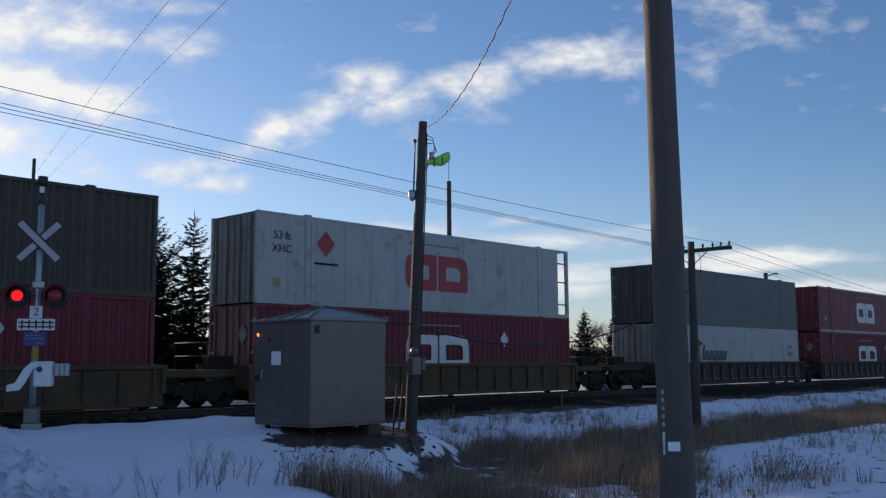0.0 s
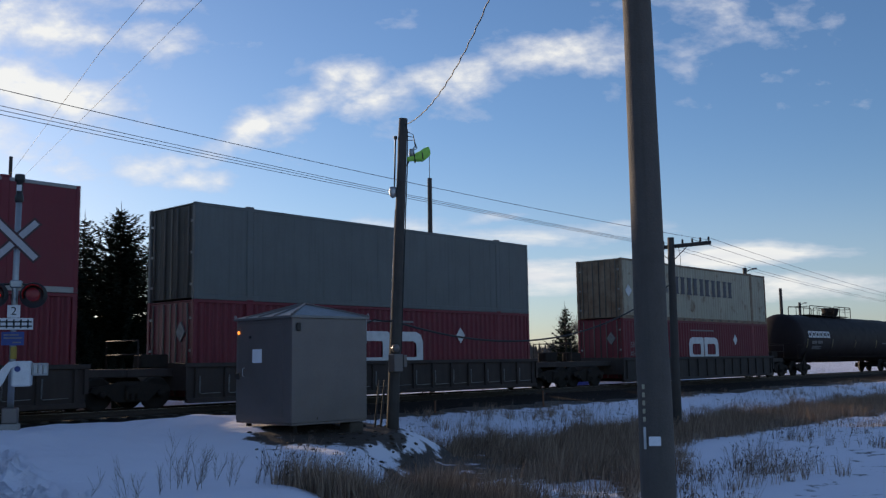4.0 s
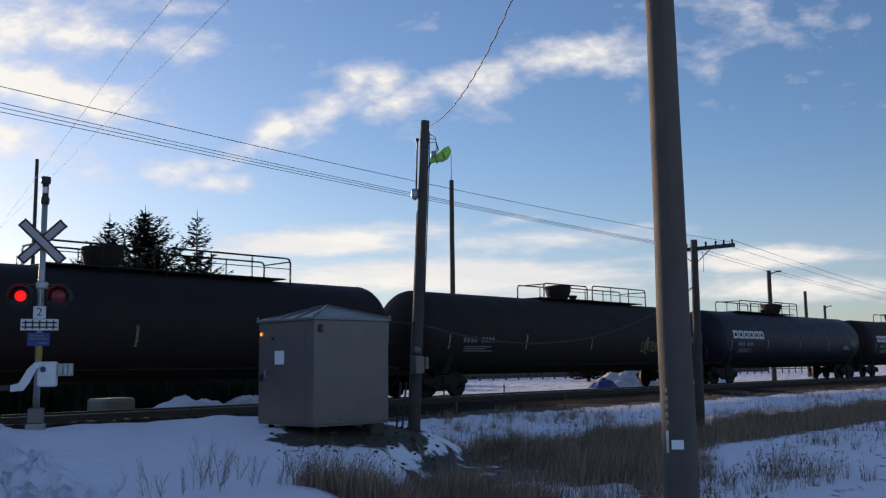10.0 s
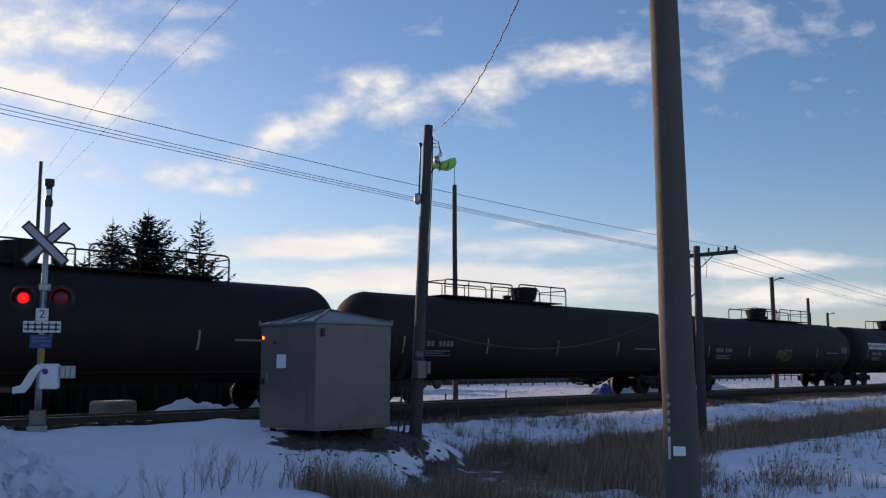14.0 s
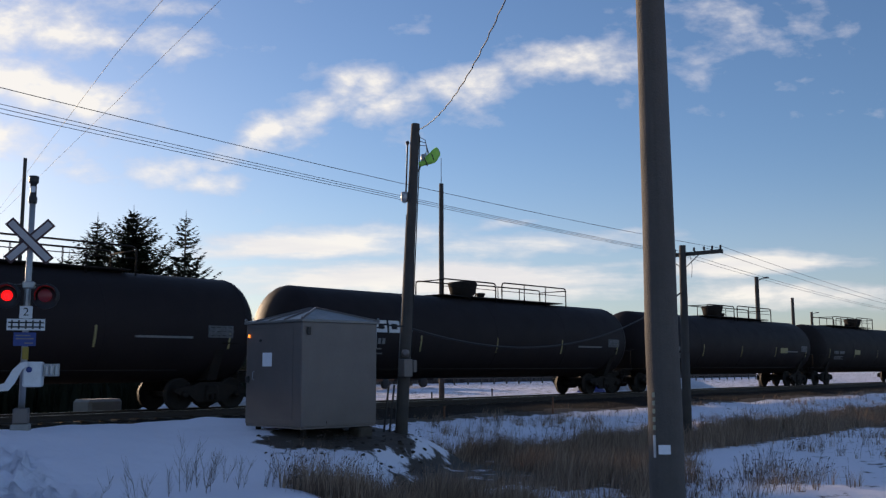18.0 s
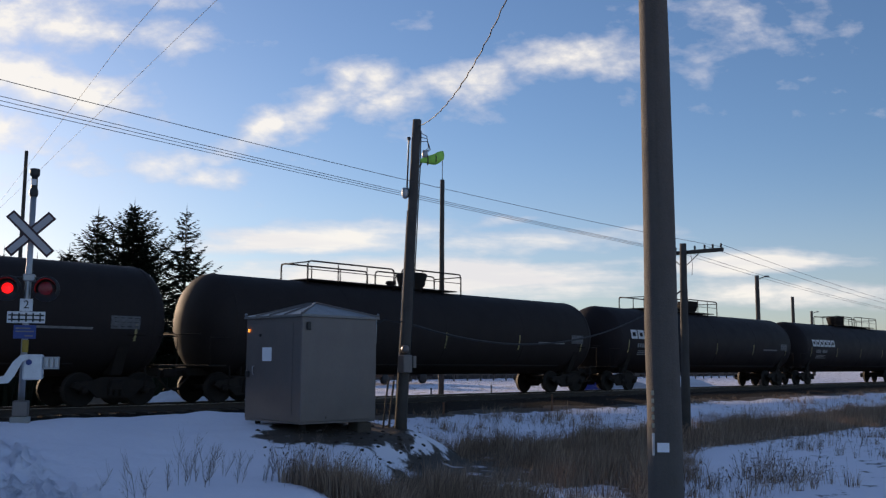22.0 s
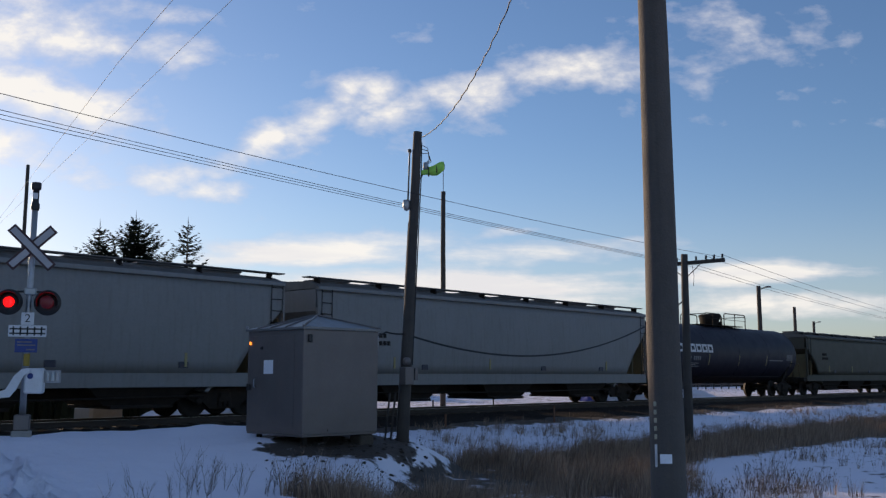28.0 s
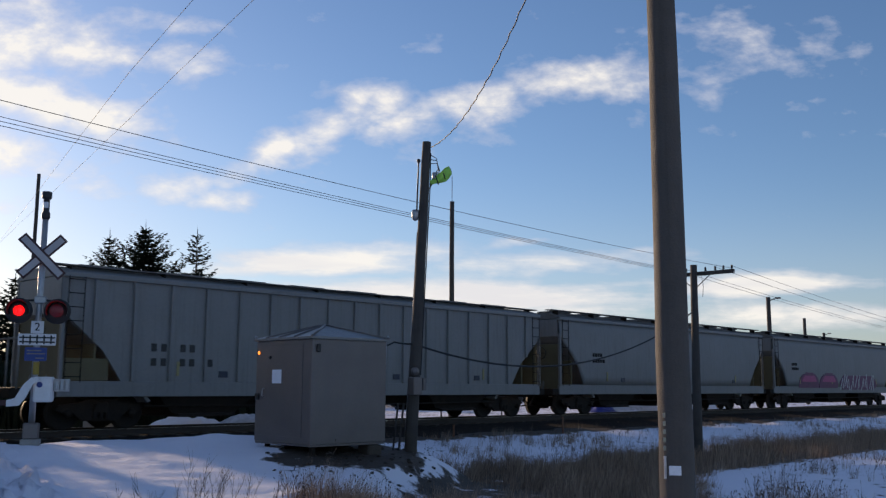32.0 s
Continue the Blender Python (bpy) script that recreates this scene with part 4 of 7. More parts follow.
    plate = part("rail_symbol_plate", Geo().box(-0.33, 0.35, -0.08, -0.068, 1.90, 2.122, 0.004), M_WHITE, ob, "white plate with a railway track symbol")
    for zz in (1.965, 2.05):
        part("symbol_rail", Geo().box(-0.31, 0.33, -0.086, -0.0805, zz - 0.014, zz + 0.014), M_SIGN_BLACK, plate)
    for k in range(5):
        x = -0.24 + k * 0.125
        part("symbol_tie", Geo().box(x - 0.015, x + 0.015, -0.090, -0.0865, 1.925, 2.095), M_SIGN_BLACK, plate)
    plate = part("information_plate", Geo().box(-0.2, 0.2, -0.08, -0.068, 1.60, 1.86, 0.004), M_BLUE_SIGN, ob, "blue plate with unreadable white lines")
    for zz, a, b in ((1.80, -0.16, 0.10), (1.74, -0.16, 0.16), (1.655, 0.0, 0.15)):
        part("line_of_writing", Geo().box(a, b, -0.084, -0.0805, zz - 0.012, zz + 0.012), M_LETTER_DIM, plate)
    # gate machine, bracket and arm
    part("gate_machine", Geo().box(0.02, 0.36, -0.32, 0.14, 0.82, 1.30, 0.03), M_WHITE, ob, "white gate machine housing")
    part("machine_label", Geo().lathe([(0.0, -0.004), (0.05, -0.003), (0.055, 0.0)], "y", 16, (0.13, -0.325, 1.15)), M_BLUE_SIGN, ob)
    part("counterweight_plate", Geo().box(0.362, 0.66, -0.2, -0.16, 1.02, 1.26, 0.01), M_GALV, ob)
    for k in range(3):
        part("counterweight", Geo().box(0.40 + k * 0.09, 0.47 + k * 0.09, -0.26, -0.21, 1.05, 1.23, 0.01), M_GALV, ob)
    g = Geo()
    g.prism([(0.12, 1.22), (0.02, 1.16), (-0.10, 0.90), (-0.20, 0.76), (-0.42, 0.74), (-0.42, 0.86), (-0.28, 0.90), (-0.14, 1.16), (-0.02, 1.28), (0.10, 1.30)], "y", -0.40, -0.345)
    part("gate_bracket", g, M_WHITE, ob, "white curved gate bracket")
    rng = random.Random(2)
    for k in range(8):
        a = -0.42 - k * 0.6
        part("gate_arm_section", Geo().box(a - 0.6, a - 0.002, -0.39, -0.35, 0.76, 0.86, 0.008), M_WHITE if k % 2 else M_RED_SHEET, ob)
    return ob


SIGN_TURN = -6.0
crossing_signal()


# ---- wires and cables ----
def hang_wires():
    for k, dy, z_left, sag in ((-1.28, 0.0, 8.20, 0.955), (0.30, 0.0, 7.95, 0.62), (0.46, 0.0, 7.55, 0.49), (0.62, 0.0, 7.25, 0.40)):
        y = TP[1] + k
        cable("overhead_wire", "thin overhead telegraph wire", [(-30, y + dy, z_left), (TP[0] + 0.14, y, ZW - 0.08)], 0.0055, M_WIRE, sag, 40)
    for k in (-1.28, -0.72, 0.30, 0.62):
        y = TP[1] + k
        cable("overhead_wire", "thin overhead telegraph wire", [(TP[0] + 0.14, y, ZW), (80, 22.0 + k, 5.05)], 0.006, M_WIRE, 0.3)
    cable("overhead_wire", "thin wire high over the road", [(4.2, -4.5, 9.0), (11.0, 21.4, 9.0), (22.5, 60, 9.4)], 0.0055, M_WIRE, 0.0)
    cable("overhead_wire", "thin wire high over the road", [(5.3, -4.5, 9.0), (12.2, 21.9, 9.0), (23.5, 64, 9.4)], 0.0055, M_WIRE, 0.0)
    cable("service_cable", "twisted service cable between two poles", [(14.57, 14.40, 6.5), (9.09, 5.40, 10.06)], 0.011, M_CABLE, 1.29, 70, 0.012)
    cable("black_cable", "thick black cable sagging between poles", [(14.44, 14.70, 2.17), (27.06, 14.98, 3.6)], 0.023, M_CABLE, 1.0, 40)
    cable("black_cable", "black cable looping from the cabinet to the pole", [(13.72, 15.05, 1.72), (13.80, 15.0, 2.1), (14.05, 14.88, 2.2), (14.30, 14.56, 2.16)], 0.018, M_CABLE, 0.02, 8)


hang_wires()


# ---- trees ----
def spruce_meshes(seed, h, r_base, levels, density, fine, droop=0.22):
    """Trunk and needle crown of a spruce: whorls of boughs, each with many hanging sprays."""
    rng = random.Random(seed)
    trunk = Geo().tube([(0, 0, -0.3), (0.03, 0, h * 0.5), (0, 0.02, h * 0.97)], [0.16, 0.10, 0.015], 8)
    v, f = [], []

    def spray(p, d, ln, w):
        side = d.cross(Vector((0, 0, 1)))
        side = side.normalized() if side.length > 0.01 else Vector((1, 0, 0))
        side = (side + Vector((0, 0, rng.uniform(-0.7, 0.7)))).normalized() * (w * 0.5)
        n = len(v)
        v.extend([p - side * 0.5, p + side * 0.5, p + d * (ln * 0.5) + side, p + d * ln, p + d * (ln * 0.45) - side])
        f.append((n, n + 1, n + 2, n + 3, n + 4))

    for i in range(levels):
        t = min(0.995, max(0.02, (i + rng.uniform(-0.3, 0.3)) / levels))
        z = h * (0.05 + 0.95 * t)
        reach = r_base * (1 - t) ** 0.88 + 0.05
        count = max(4, int(8 - 3 * t))
        turn = rng.uniform(0, 6.3)
        for k in range(count):
            if rng.random() > density:
                continue
            a = turn + 2 * math.pi * k / count + rng.uniform(-0.3, 0.3)
            ln = reach * rng.uniform(0.50, 1.15)
            out = Vector((math.cos(a), math.sin(a), 0))
            rise = rng.uniform(-0.08, 0.20) + 0.22 * t
            n = max(4, int(ln * fine))
            for j in range(n):
                s = (j + rng.random()) / n
                dz = ln * (rise * s - droop * s * (1 - s) * 1.4 + 0.16 * s ** 3)
                p = out * (ln * s) + Vector((rng.uniform(-0.05, 0.05), rng.uniform(-0.05, 0.05), z + dz + rng.uniform(-0.06, 0.04)))
                fan = (1 - s) * 0.55 + 0.12
                for q in (-1, 1, 0):
                    b = a + q * rng.uniform(0.35, 1.0)
                    d = Vector((math.cos(b), math.sin(b), rng.uniform(-0.45, 0.35))).normalized()
                    spray(p, d, (0.15 + 0.42 * fan * min(1.0, ln)) * rng.uniform(0.6, 1.25), rng.uniform(0.06, 0.12) * (1.6 if fine < 10 else 1.0))
            tip = out * ln + Vector((0, 0, z + ln * (rise + 0.16)))
            spray(tip, (out + Vector((0, 0, 0.35))).normalized(), 0.28, 0.07)
    for k in range(9):
        spray(Vector((0, 0, h * (0.93 + 0.007 * k))), Vector((math.cos(k * 2.4) * 0.6, math.sin(k * 2.4) * 0.6, 0.8)).normalized(), 0.26, 0.06)
    spray(Vector((0, 0, h * 0.975)), Vector((0, 0, 1)), 0.75, 0.05)
    return trunk, Geo().add(v, f)


def spruce(x, y, top, r_base, seed, levels=46, density=0.97, label="dark green spruce tree beyond the track", fine=9):
    z = height(x, y)
    tree = thing("spruce", label, "spruce tree", (x, y, z), group="spruces beyond the track")
    trunk, crown = spruce_meshes(seed, top - z, r_base, levels, density, fine)
    part("trunk", trunk, M_BARK, tree)
    ob = crown.obj("crown", M_NEEDLES, fix=False)
    ob.parent = tree
    return tree


spruce(26.3, 48.3, 9.95, 7.4, 11, 62, 0.97, "broad dense dark spruce tree beyond the track", 16)
spruce(24.55, 49.0, 9.35, 4.2, 12, 46, 0.95, fine=14)
spruce(27.3, 49.4, 8.7, 4.2, 13, 44, 0.95, fine=14)
spruce(28.75, 46.9, 9.75, 3.8, 14, 38, 0.88, "slender open spruce tree beyond the track", 15)
spruce(23.4, 49.8, 7.2, 3.8, 15, 36)
spruce(22.0, 50.6, 6.6, 3.6, 16, 32)
spruce(21.0, 52.5, 7.0, 3.6, 17, 32)
spruce(24.5, 51.5, 6.8, 4.5, 18, 34)
spruce(62.5, 44.0, 5.4, 2.2, 21, 26, label="small dark spruce far beyond the track")
spruce(65.4, 43.2, 4.9, 2.0, 22, 26, label="small dark spruce far beyond the track")
spruce(19.6, 54.5, 7.3, 2.6, 23, 30)


def bare_tree(x, y, h, seed, spread=0.5, label="leafless pale deciduous tree far off"):
    rng = random.Random(seed)
    z = height(x, y)
    tree = thing("bare_tree", label, "tree", (x, y, z), group="leafless trees far off")
    wood, twigs = Geo(), Geo()

    def grow(p, d, ln, r, depth):
        q = p + d * ln
        m = p.lerp(q, 0.5) + Vector((rng.uniform(-1, 1), rng.uniform(-1, 1), 0)) * ln * 0.06
        (wood if depth < 2 else twigs).tube([p, m, q], [r, r * 0.85, r * 0.7], 5 if depth < 2 else 3, cap=False)
        if depth >= 5:
            return
        for k in range(3 if depth else 4):
            nd = (d + Vector((rng.uniform(-1, 1), rng.uniform(-1, 1), rng.uniform(-0.1, 0.7))) * spread).normalized()
            grow(p.lerp(q, rng.uniform(0.6, 1.0)), nd, ln * rng.uniform(0.58, 0.8), r * 0.62, depth + 1)

    grow(Vector((0, 0, -0.2)), Vector((0, 0, 1)), h * 0.3, h * 0.013, 0)
    part("trunk", wood, M_BARK, tree)
    part("crown", twigs, M_TWIG, tree)
    return tree


for i, (az, r, h) in enumerate([(35.9, 112, 9.5), (36.8, 118, 11.0), (37.7, 110, 10.2), (38.6, 120, 9.4), (39.4, 125, 8.5), (54.8, 105, 8.5), (55.5, 118, 8.4), (56.3, 100, 8.2),
                                (56.9, 112, 7.4), (57.8, 125, 7.0), (34.6, 128, 8.8), (41.0, 135, 8.0)]):
    bare_tree(r * math.sin(radians(az)), r * math.cos(radians(az)), h, 40 + i)


# ---- grass, weeds and shrubs ----
def grass(name, label, count, where, tall, seed, mat):
    """Blades of dead grass; where(rng) gives a place and a height factor, or None."""
    rng = random.Random(seed)
    v, f = [], []
    for _ in range(count):
        p = where(rng)
        if p is None:
            continue
        x0, y0, k = p
        z0 = height(x0, y0) - 0.03
        tuft = tall * k * rng.uniform(0.45, 1.3)
        wide = rng.uniform(0.03, 0.09)
        for _ in range(rng.randint(5, 15)):
            a = rng.uniform(0, 6.3)
            r = abs(rng.gauss(0, wide))
            x, y = x0 + math.cos(a) * r, y0 + math.sin(a) * r
            h = tuft * rng.uniform(0.5, 1.1)
            lean = rng.uniform(0.05, 0.5) * h
            dx, dy = math.cos(a) * lean + 0.12 * h, math.sin(a) * lean - 0.05 * h
            w = rng.uniform(0.002, 0.0055)
            b = rng.uniform(0, 3.14)
            sx, sy = math.cos(b) * w, math.sin(b) * w
            n = len(v)
            v += [(x - sx, y - sy, z0), (x + sx, y + sy, z0), (x + dx * 0.35 + sx * 0.8, y + dy * 0.35 + sy * 0.8, z0 + h * 0.55),
                  (x + dx * 0.35 - sx * 0.8, y + dy * 0.35 - sy * 0.8, z0 + h * 0.55), (x + dx, y + dy, z0 + h)]
            f += [(n, n + 1, n + 2, n + 3), (n + 3, n + 2, n + 4)]
    me = bpy.data.meshes.new(name)
    me.from_pydata(v, [], f)
    me.materials.append(mat)
    tagged(new(name, me), label, "grass", kind="stuff")


def patchy(x, y, s=0.5, seed=0.0):
    return noise.noise((x * s, y * s, seed)) * 0.5 + 0.5


def in_ditch(rng):
    x = 8.5 + 62 * rng.random() ** 1.7
    y = rng.uniform(7.6, 17.3)
    y_ = y + ditch_shift(x) * smooth(14.5, 10.5, y)
    w = smooth(0.0, 1.5, x - edge_x(y))
    mid = smooth(11.5, 12.7, y_) * smooth(17.0, 15.4, y)
    if x < 16.5 and rng.random() > max(smooth(11.9, 11.0, y), smooth(15.2, 17.5, x)):
        return None
    if rng.random() > w * mid * smooth(0.30, 0.62, patchy(x, y, 1.1, 2)) * (1 - clearing(x, y)):
        return None
    return x, y, (0.5 + 0.5 * mid) * (0.30 + 1.1 * patchy(x, y, 0.8, 7))


def on_slopes(rng):
    x = 9 + 70 * rng.random() ** 1.6
    y = rng.choice((rng.uniform(15.5, 20.6), rng.uniform(5.0, 11.5)))
    w = smooth(0.3, 1.8, x - edge_x(y))
    if rng.random() > w * smooth(0.54, 0.66, patchy(x, y, 0.45, 5)) * smooth(0.35, 0.6, patchy(x, y, 1.8, 6)):
        return None
    return x, y, 0.45 + 0.55 * rng.random()


def by_the_rails(rng):
    x = rng.uniform(14, 70)
    y = rng.uniform(20.0, 21.6)
    return (x, y, 0.45) if rng.random() < smooth(0.55, 0.7, patchy(x, y, 0.5, 9)) else None


grass("ditch_grass", "tall dead brown grass filling the ditch", 52000, in_ditch, 0.58, 3, M_STALKS)
grass("weeds", "thin dead weeds standing in the snow", 16000, on_slopes, 0.50, 4, M_STALKS)
grass("trackside_weeds", "short dead weeds beside the ballast", 700, by_the_rails, 0.6, 6, M_STALKS)


def seed_weeds(name, label, count, where, tall, seed):
    """Dark forked stalks with small seed heads, each stalk a chain of thin blades."""
    rng = random.Random(seed)
    v, f = [], []

    def blade(p, q, w):
        a = rng.uniform(0, 3.14)
        sx, sy = math.cos(a) * w, math.sin(a) * w
        n = len(v)
        v.extend([(p[0] - sx, p[1] - sy, p[2]), (p[0] + sx, p[1] + sy, p[2]), (q[0] + sx * 0.6, q[1] + sy * 0.6, q[2]), (q[0] - sx * 0.6, q[1] - sy * 0.6, q[2])])
        f.append((n, n + 1, n + 2, n + 3))

    for _ in range(count):
        spot = where(rng)
        if spot is None:
            continue
        x, y, k = spot
        p = Vector((x, y, height(x, y) - 0.03))
        h = tall * k * rng.uniform(0.5, 1.25)
        d = Vector((rng.uniform(-0.25, 0.4), rng.uniform(-0.3, 0.25), 1)).normalized()
        for j in range(4):
            q = p + d * h / 4
            blade(p, q, 0.0035 - 0.0006 * j)
            if j:
                for _ in range(rng.randint(1, 3)):
                    e = (d + Vector((rng.uniform(-1, 1), rng.uniform(-1, 1), rng.uniform(-0.1, 0.6)))).normalized()
                    r = p.lerp(q, rng.random())
                    tip = r + e * h * rng.uniform(0.10, 0.24)
                    blade(r, tip, 0.002)
                    if rng.random() < 0.6:
                        blade(tip, tip + e * 0.025, 0.009)
            p = q
            d = (d + Vector((rng.uniform(-1, 1), rng.uniform(-1, 1), 0.1)) * 0.15).normalized()
        blade(p, p + d * 0.04, 0.011)
    me = bpy.data.meshes.new(name)
    me.from_pydata(v, [], f)
    me.materials.append(M_WEED)
    tagged(new(name, me), label, "weeds", kind="stuff")


def on_far_bank(rng):
    x = 14.5 + 50 * rng.random() ** 1.4
    y = rng.uniform(15.3, 20.4)
    return (x, y, 0.5 + 0.7 * rng.random()) if rng.random() < smooth(0.50, 0.66, patchy(x, y, 0.6, 15)) + 0.5 * smooth(17.2, 15.6, y) else None


def on_near_bank(rng):
    x = 10.5 + 24 * rng.random() ** 1.3
    y = rng.uniform(5.0, 11.5)
    if x < edge_x(y) + 0.6:
        return None
    return (x, y, 0.5 + 0.6 * rng.random()) if rng.random() < smooth(0.54, 0.66, patchy(x, y, 0.45, 5)) else None


def before_the_cabinet(rng):
    x, y = rng.gauss(9.6, 1.2), rng.gauss(11.0, 0.8)
    return (x, y, 0.6 + 0.4 * rng.random()) if rng.random() < smooth(7.6, 9.8, x + 0.6 * (11.5 - y)) * smooth(0.3, 0.6, patchy(x, y, 1.3, 4)) else None


seed_weeds("bank_weeds", "dark dead weeds with seed heads on the far bank", 2600, on_far_bank, 0.42, 31)
seed_weeds("bank_weeds", "dark dead weeds with seed heads on the near bank", 2600, on_near_bank, 0.40, 32)
seed_weeds("roadside_weeds", "dark dead weeds with seed heads before the cabinet", 420, before_the_cabinet, 0.55, 33)


def bare_shrub(x, y, h, seed, stems=9, label="small leafless shrub standing in the snow"):
    rng = random.Random(seed)
    z = height(x, y)
    shrub = thing("shrub", label, "shrub", (x, y, z), group="leafless shrubs in the snow")
    for i in range(stems):
        g = Geo()
        a = rng.uniform(0, 6.3)
        d = Vector((math.cos(a) * 0.3 + 0.1, math.sin(a) * 0.3, 1)).normalized()
        p = Vector((rng.uniform(-0.12, 0.12), rng.uniform(-0.12, 0.12), -0.05))
        pts = [p]
        ln = h * rng.uniform(0.6, 1.1)
        for k in range(5):
            d = (d + Vector((rng.uniform(-1, 1), rng.uniform(-1, 1), 0.3)) * 0.16).normalized()
            pts.append(pts[-1] + d * ln / 5)
        g.tube(pts, [0.0028, 0.0026, 0.0023, 0.002, 0.0014, 0.0007], 4, cap=False)
        for k in (1, 2, 3, 4):
            for _ in range(3):
                e = (d + Vector((rng.uniform(-1, 1), rng.uniform(-1, 1), rng.uniform(0, 0.8)))).normalized()
                q = pts[k] + e * ln * rng.uniform(0.10, 0.2)
                q2 = q + (e + Vector((rng.uniform(-0.3, 0.3), rng.uniform(-0.3, 0.3), 0.4))) * ln * 0.14
                g.tube([pts[k], q, q2], [0.0019, 0.0014, 0.0007], 3, cap=False)
                g.tube([q, q + (e.cross(Vector((0, 0, 1))) * rng.uniform(-1, 1) + Vector((0, 0, 0.7))) * ln * 0.10], [0.0012, 0.0006], 3, cap=False)
        part("stem", g, M_TWIG, shrub)
    return shrub


for i, (x, y, h, n) in enumerate([(5.45, 10.7, 0.80, 1), (5.75, 10.4, 0.55, 2), (6.02, 10.5, 0.5, 2), (6.7, 11.1, 0.5, 2), (7.05, 11.4, 0.74, 4), (7.2, 11.1, 0.6, 4),
                                  (7.35, 11.7, 0.5, 3), (7.8, 11.2, 0.45, 3), (8.0, 11.9, 0.55, 4), (8.25, 11.2, 0.36, 3), (8.9, 11.7, 0.42, 4), (5.6, 15.4, 0.25, 4),
                                  (11.0, 13.4, 0.30, 4), (21.0, 9.6, 0.6, 6), (24.5, 10.2, 0.7, 7), (17.6, 8.1, 0.4, 4), (20.3, 19.3, 0.5, 8),
                                  (22.6, 19.0, 0.6, 9), (24.4, 19.4, 0.55, 8)]):
    bare_shrub(x, y, h, 70 + i, n)


# ---- stones and clods round the cabinet ----
def stone_mesh(seed):
    rng = random.Random(seed)
    bm = bmesh.new()
    bmesh.ops.create_icosphere(bm, subdivisions=2, radius=1.0)
    for w in bm.verts:
        k = 1 + 0.35 * noise.noise(w.co * 1.3 + Vector((seed, 0, 0))) + rng.uniform(-0.05, 0.05)
        w.co = Vector((w.co.x * k * 1.2, w.co.y * k, w.co.z * k * 0.6))
    me = bpy.data.meshes.new("stone")
    bm.to_mesh(me)
    bm.free()
    me.materials.append(M_EARTH)
    return me


M_EARTH = material("frozen_earth", (0.045, 0.033, 0.026), 0.95, second=(0.08, 0.06, 0.046), scale=7, amount=0.9, bump=0.9, bump_scale=14, spread=0.3)
STONES = [stone_mesh(s) for s in (1, 2, 3)]
rng_s = random.Random(8)
for i in range(80):
    x, y = rng_s.gauss(13.0, 1.0), rng_s.gauss(14.5, 0.55)
    s = rng_s.uniform(0.02, 0.05)
    o = new("clod", STONES[i % 3])
    o.matrix_basis = Matrix.LocRotScale((x, y, height(x, y) + s * 0.15), Euler((rng_s.uniform(-0.3, 0.3), rng_s.uniform(-0.3, 0.3), rng_s.uniform(0, 6))), (s, s, s))
    tagged(o, "dark frozen clod of earth beside the cabinet", "clod", "clods round the cabinet")


# ---- beyond the track ----
def heap(name, label, category, x, y, rx, ry, h, mat, seed):
    n = 32
    z0 = height(x, y) - 0.1
    v, f = [], []
    for j in range(n + 1):
        for i in range(n + 1):
            a, b = -1 + 2 * i / n, -1 + 2 * j / n
            k = max(0.0, 1 - a * a) * max(0.0, 1 - b * b)
            v.append((a * rx, b * ry, (h + 0.1) * k ** 0.7 * (1 + 0.5 * noise.noise((a * 2.2 + seed, b * 2.2, 0))) + (0.1 * noise.noise((a * 6, b * 6, seed)) + 0.16 * h * noise.noise((a * 13, b * 13, seed + 3))) * k ** 0.5))
    f = [(j * (n + 1) + i, j * (n + 1) + i + 1, (j + 1) * (n + 1) + i + 1, (j + 1) * (n + 1) + i) for j in range(n) for i in range(n)]
    ob = Geo().add(v, f, True).obj(name, mat)
    ob.matrix_basis = Matrix.Translation((x, y, z0))
    return tagged(ob, label, category)


heap("snow_mound", "ploughed heap of snow beyond the track", "snow mound", 19.0, 31.2, 1.45, 1.0, 0.40, M_SNOW, 1)
heap("snow_mound", "ploughed heap of snow beyond the track", "snow mound", 23.4, 32.0, 2.2, 1.2, 0.50, M_DIRTY_SNOW, 2)
heap("snow_mound", "ploughed heap of snow beyond the track", "snow mound", 54.5, 35.5, 3.0, 1.8, 0.85, M_DIRTY_SNOW, 3)
heap("snow_mound", "ploughed heap of snow beyond the track", "snow mound", 63.0, 36.0, 4.5, 1.8, 0.7, M_SNOW, 4)
heap("tarpaulin", "heap under a dark blue tarpaulin", "tarpaulin", 50.2, 34.2, 0.95, 0.8, 0.5, M_TARP, 5)


def concrete_block(x, y, turn, sx, sy, sz):
    ob = Geo().box(-sx, sx, -sy, sy, -0.3, sz, 0.09).obj("concrete_block", M_CONCRETE)
    ob.matrix_basis = pose(x, y, height(x, y), 0, 0, turn)
    tagged(ob, "weathered grey concrete block beside the far rail", "concrete block")


concrete_block(15.1, 29.6, 12, 0.66, 0.45, 0.58)


def marker_post(x, y, h, mat, label):
    z = height(x, y)
    ob = thing("marker_post", label, "marker post", (x, y, z))
    part("post", Geo().box(-0.035, 0.035, -0.02, 0.02, -0.2, h, 0.006), mat, ob)
    part("cap", Geo().box(-0.045, 0.045, -0.028, 0.028, h + 0.001, h + 0.05, 0.008), mat, ob)


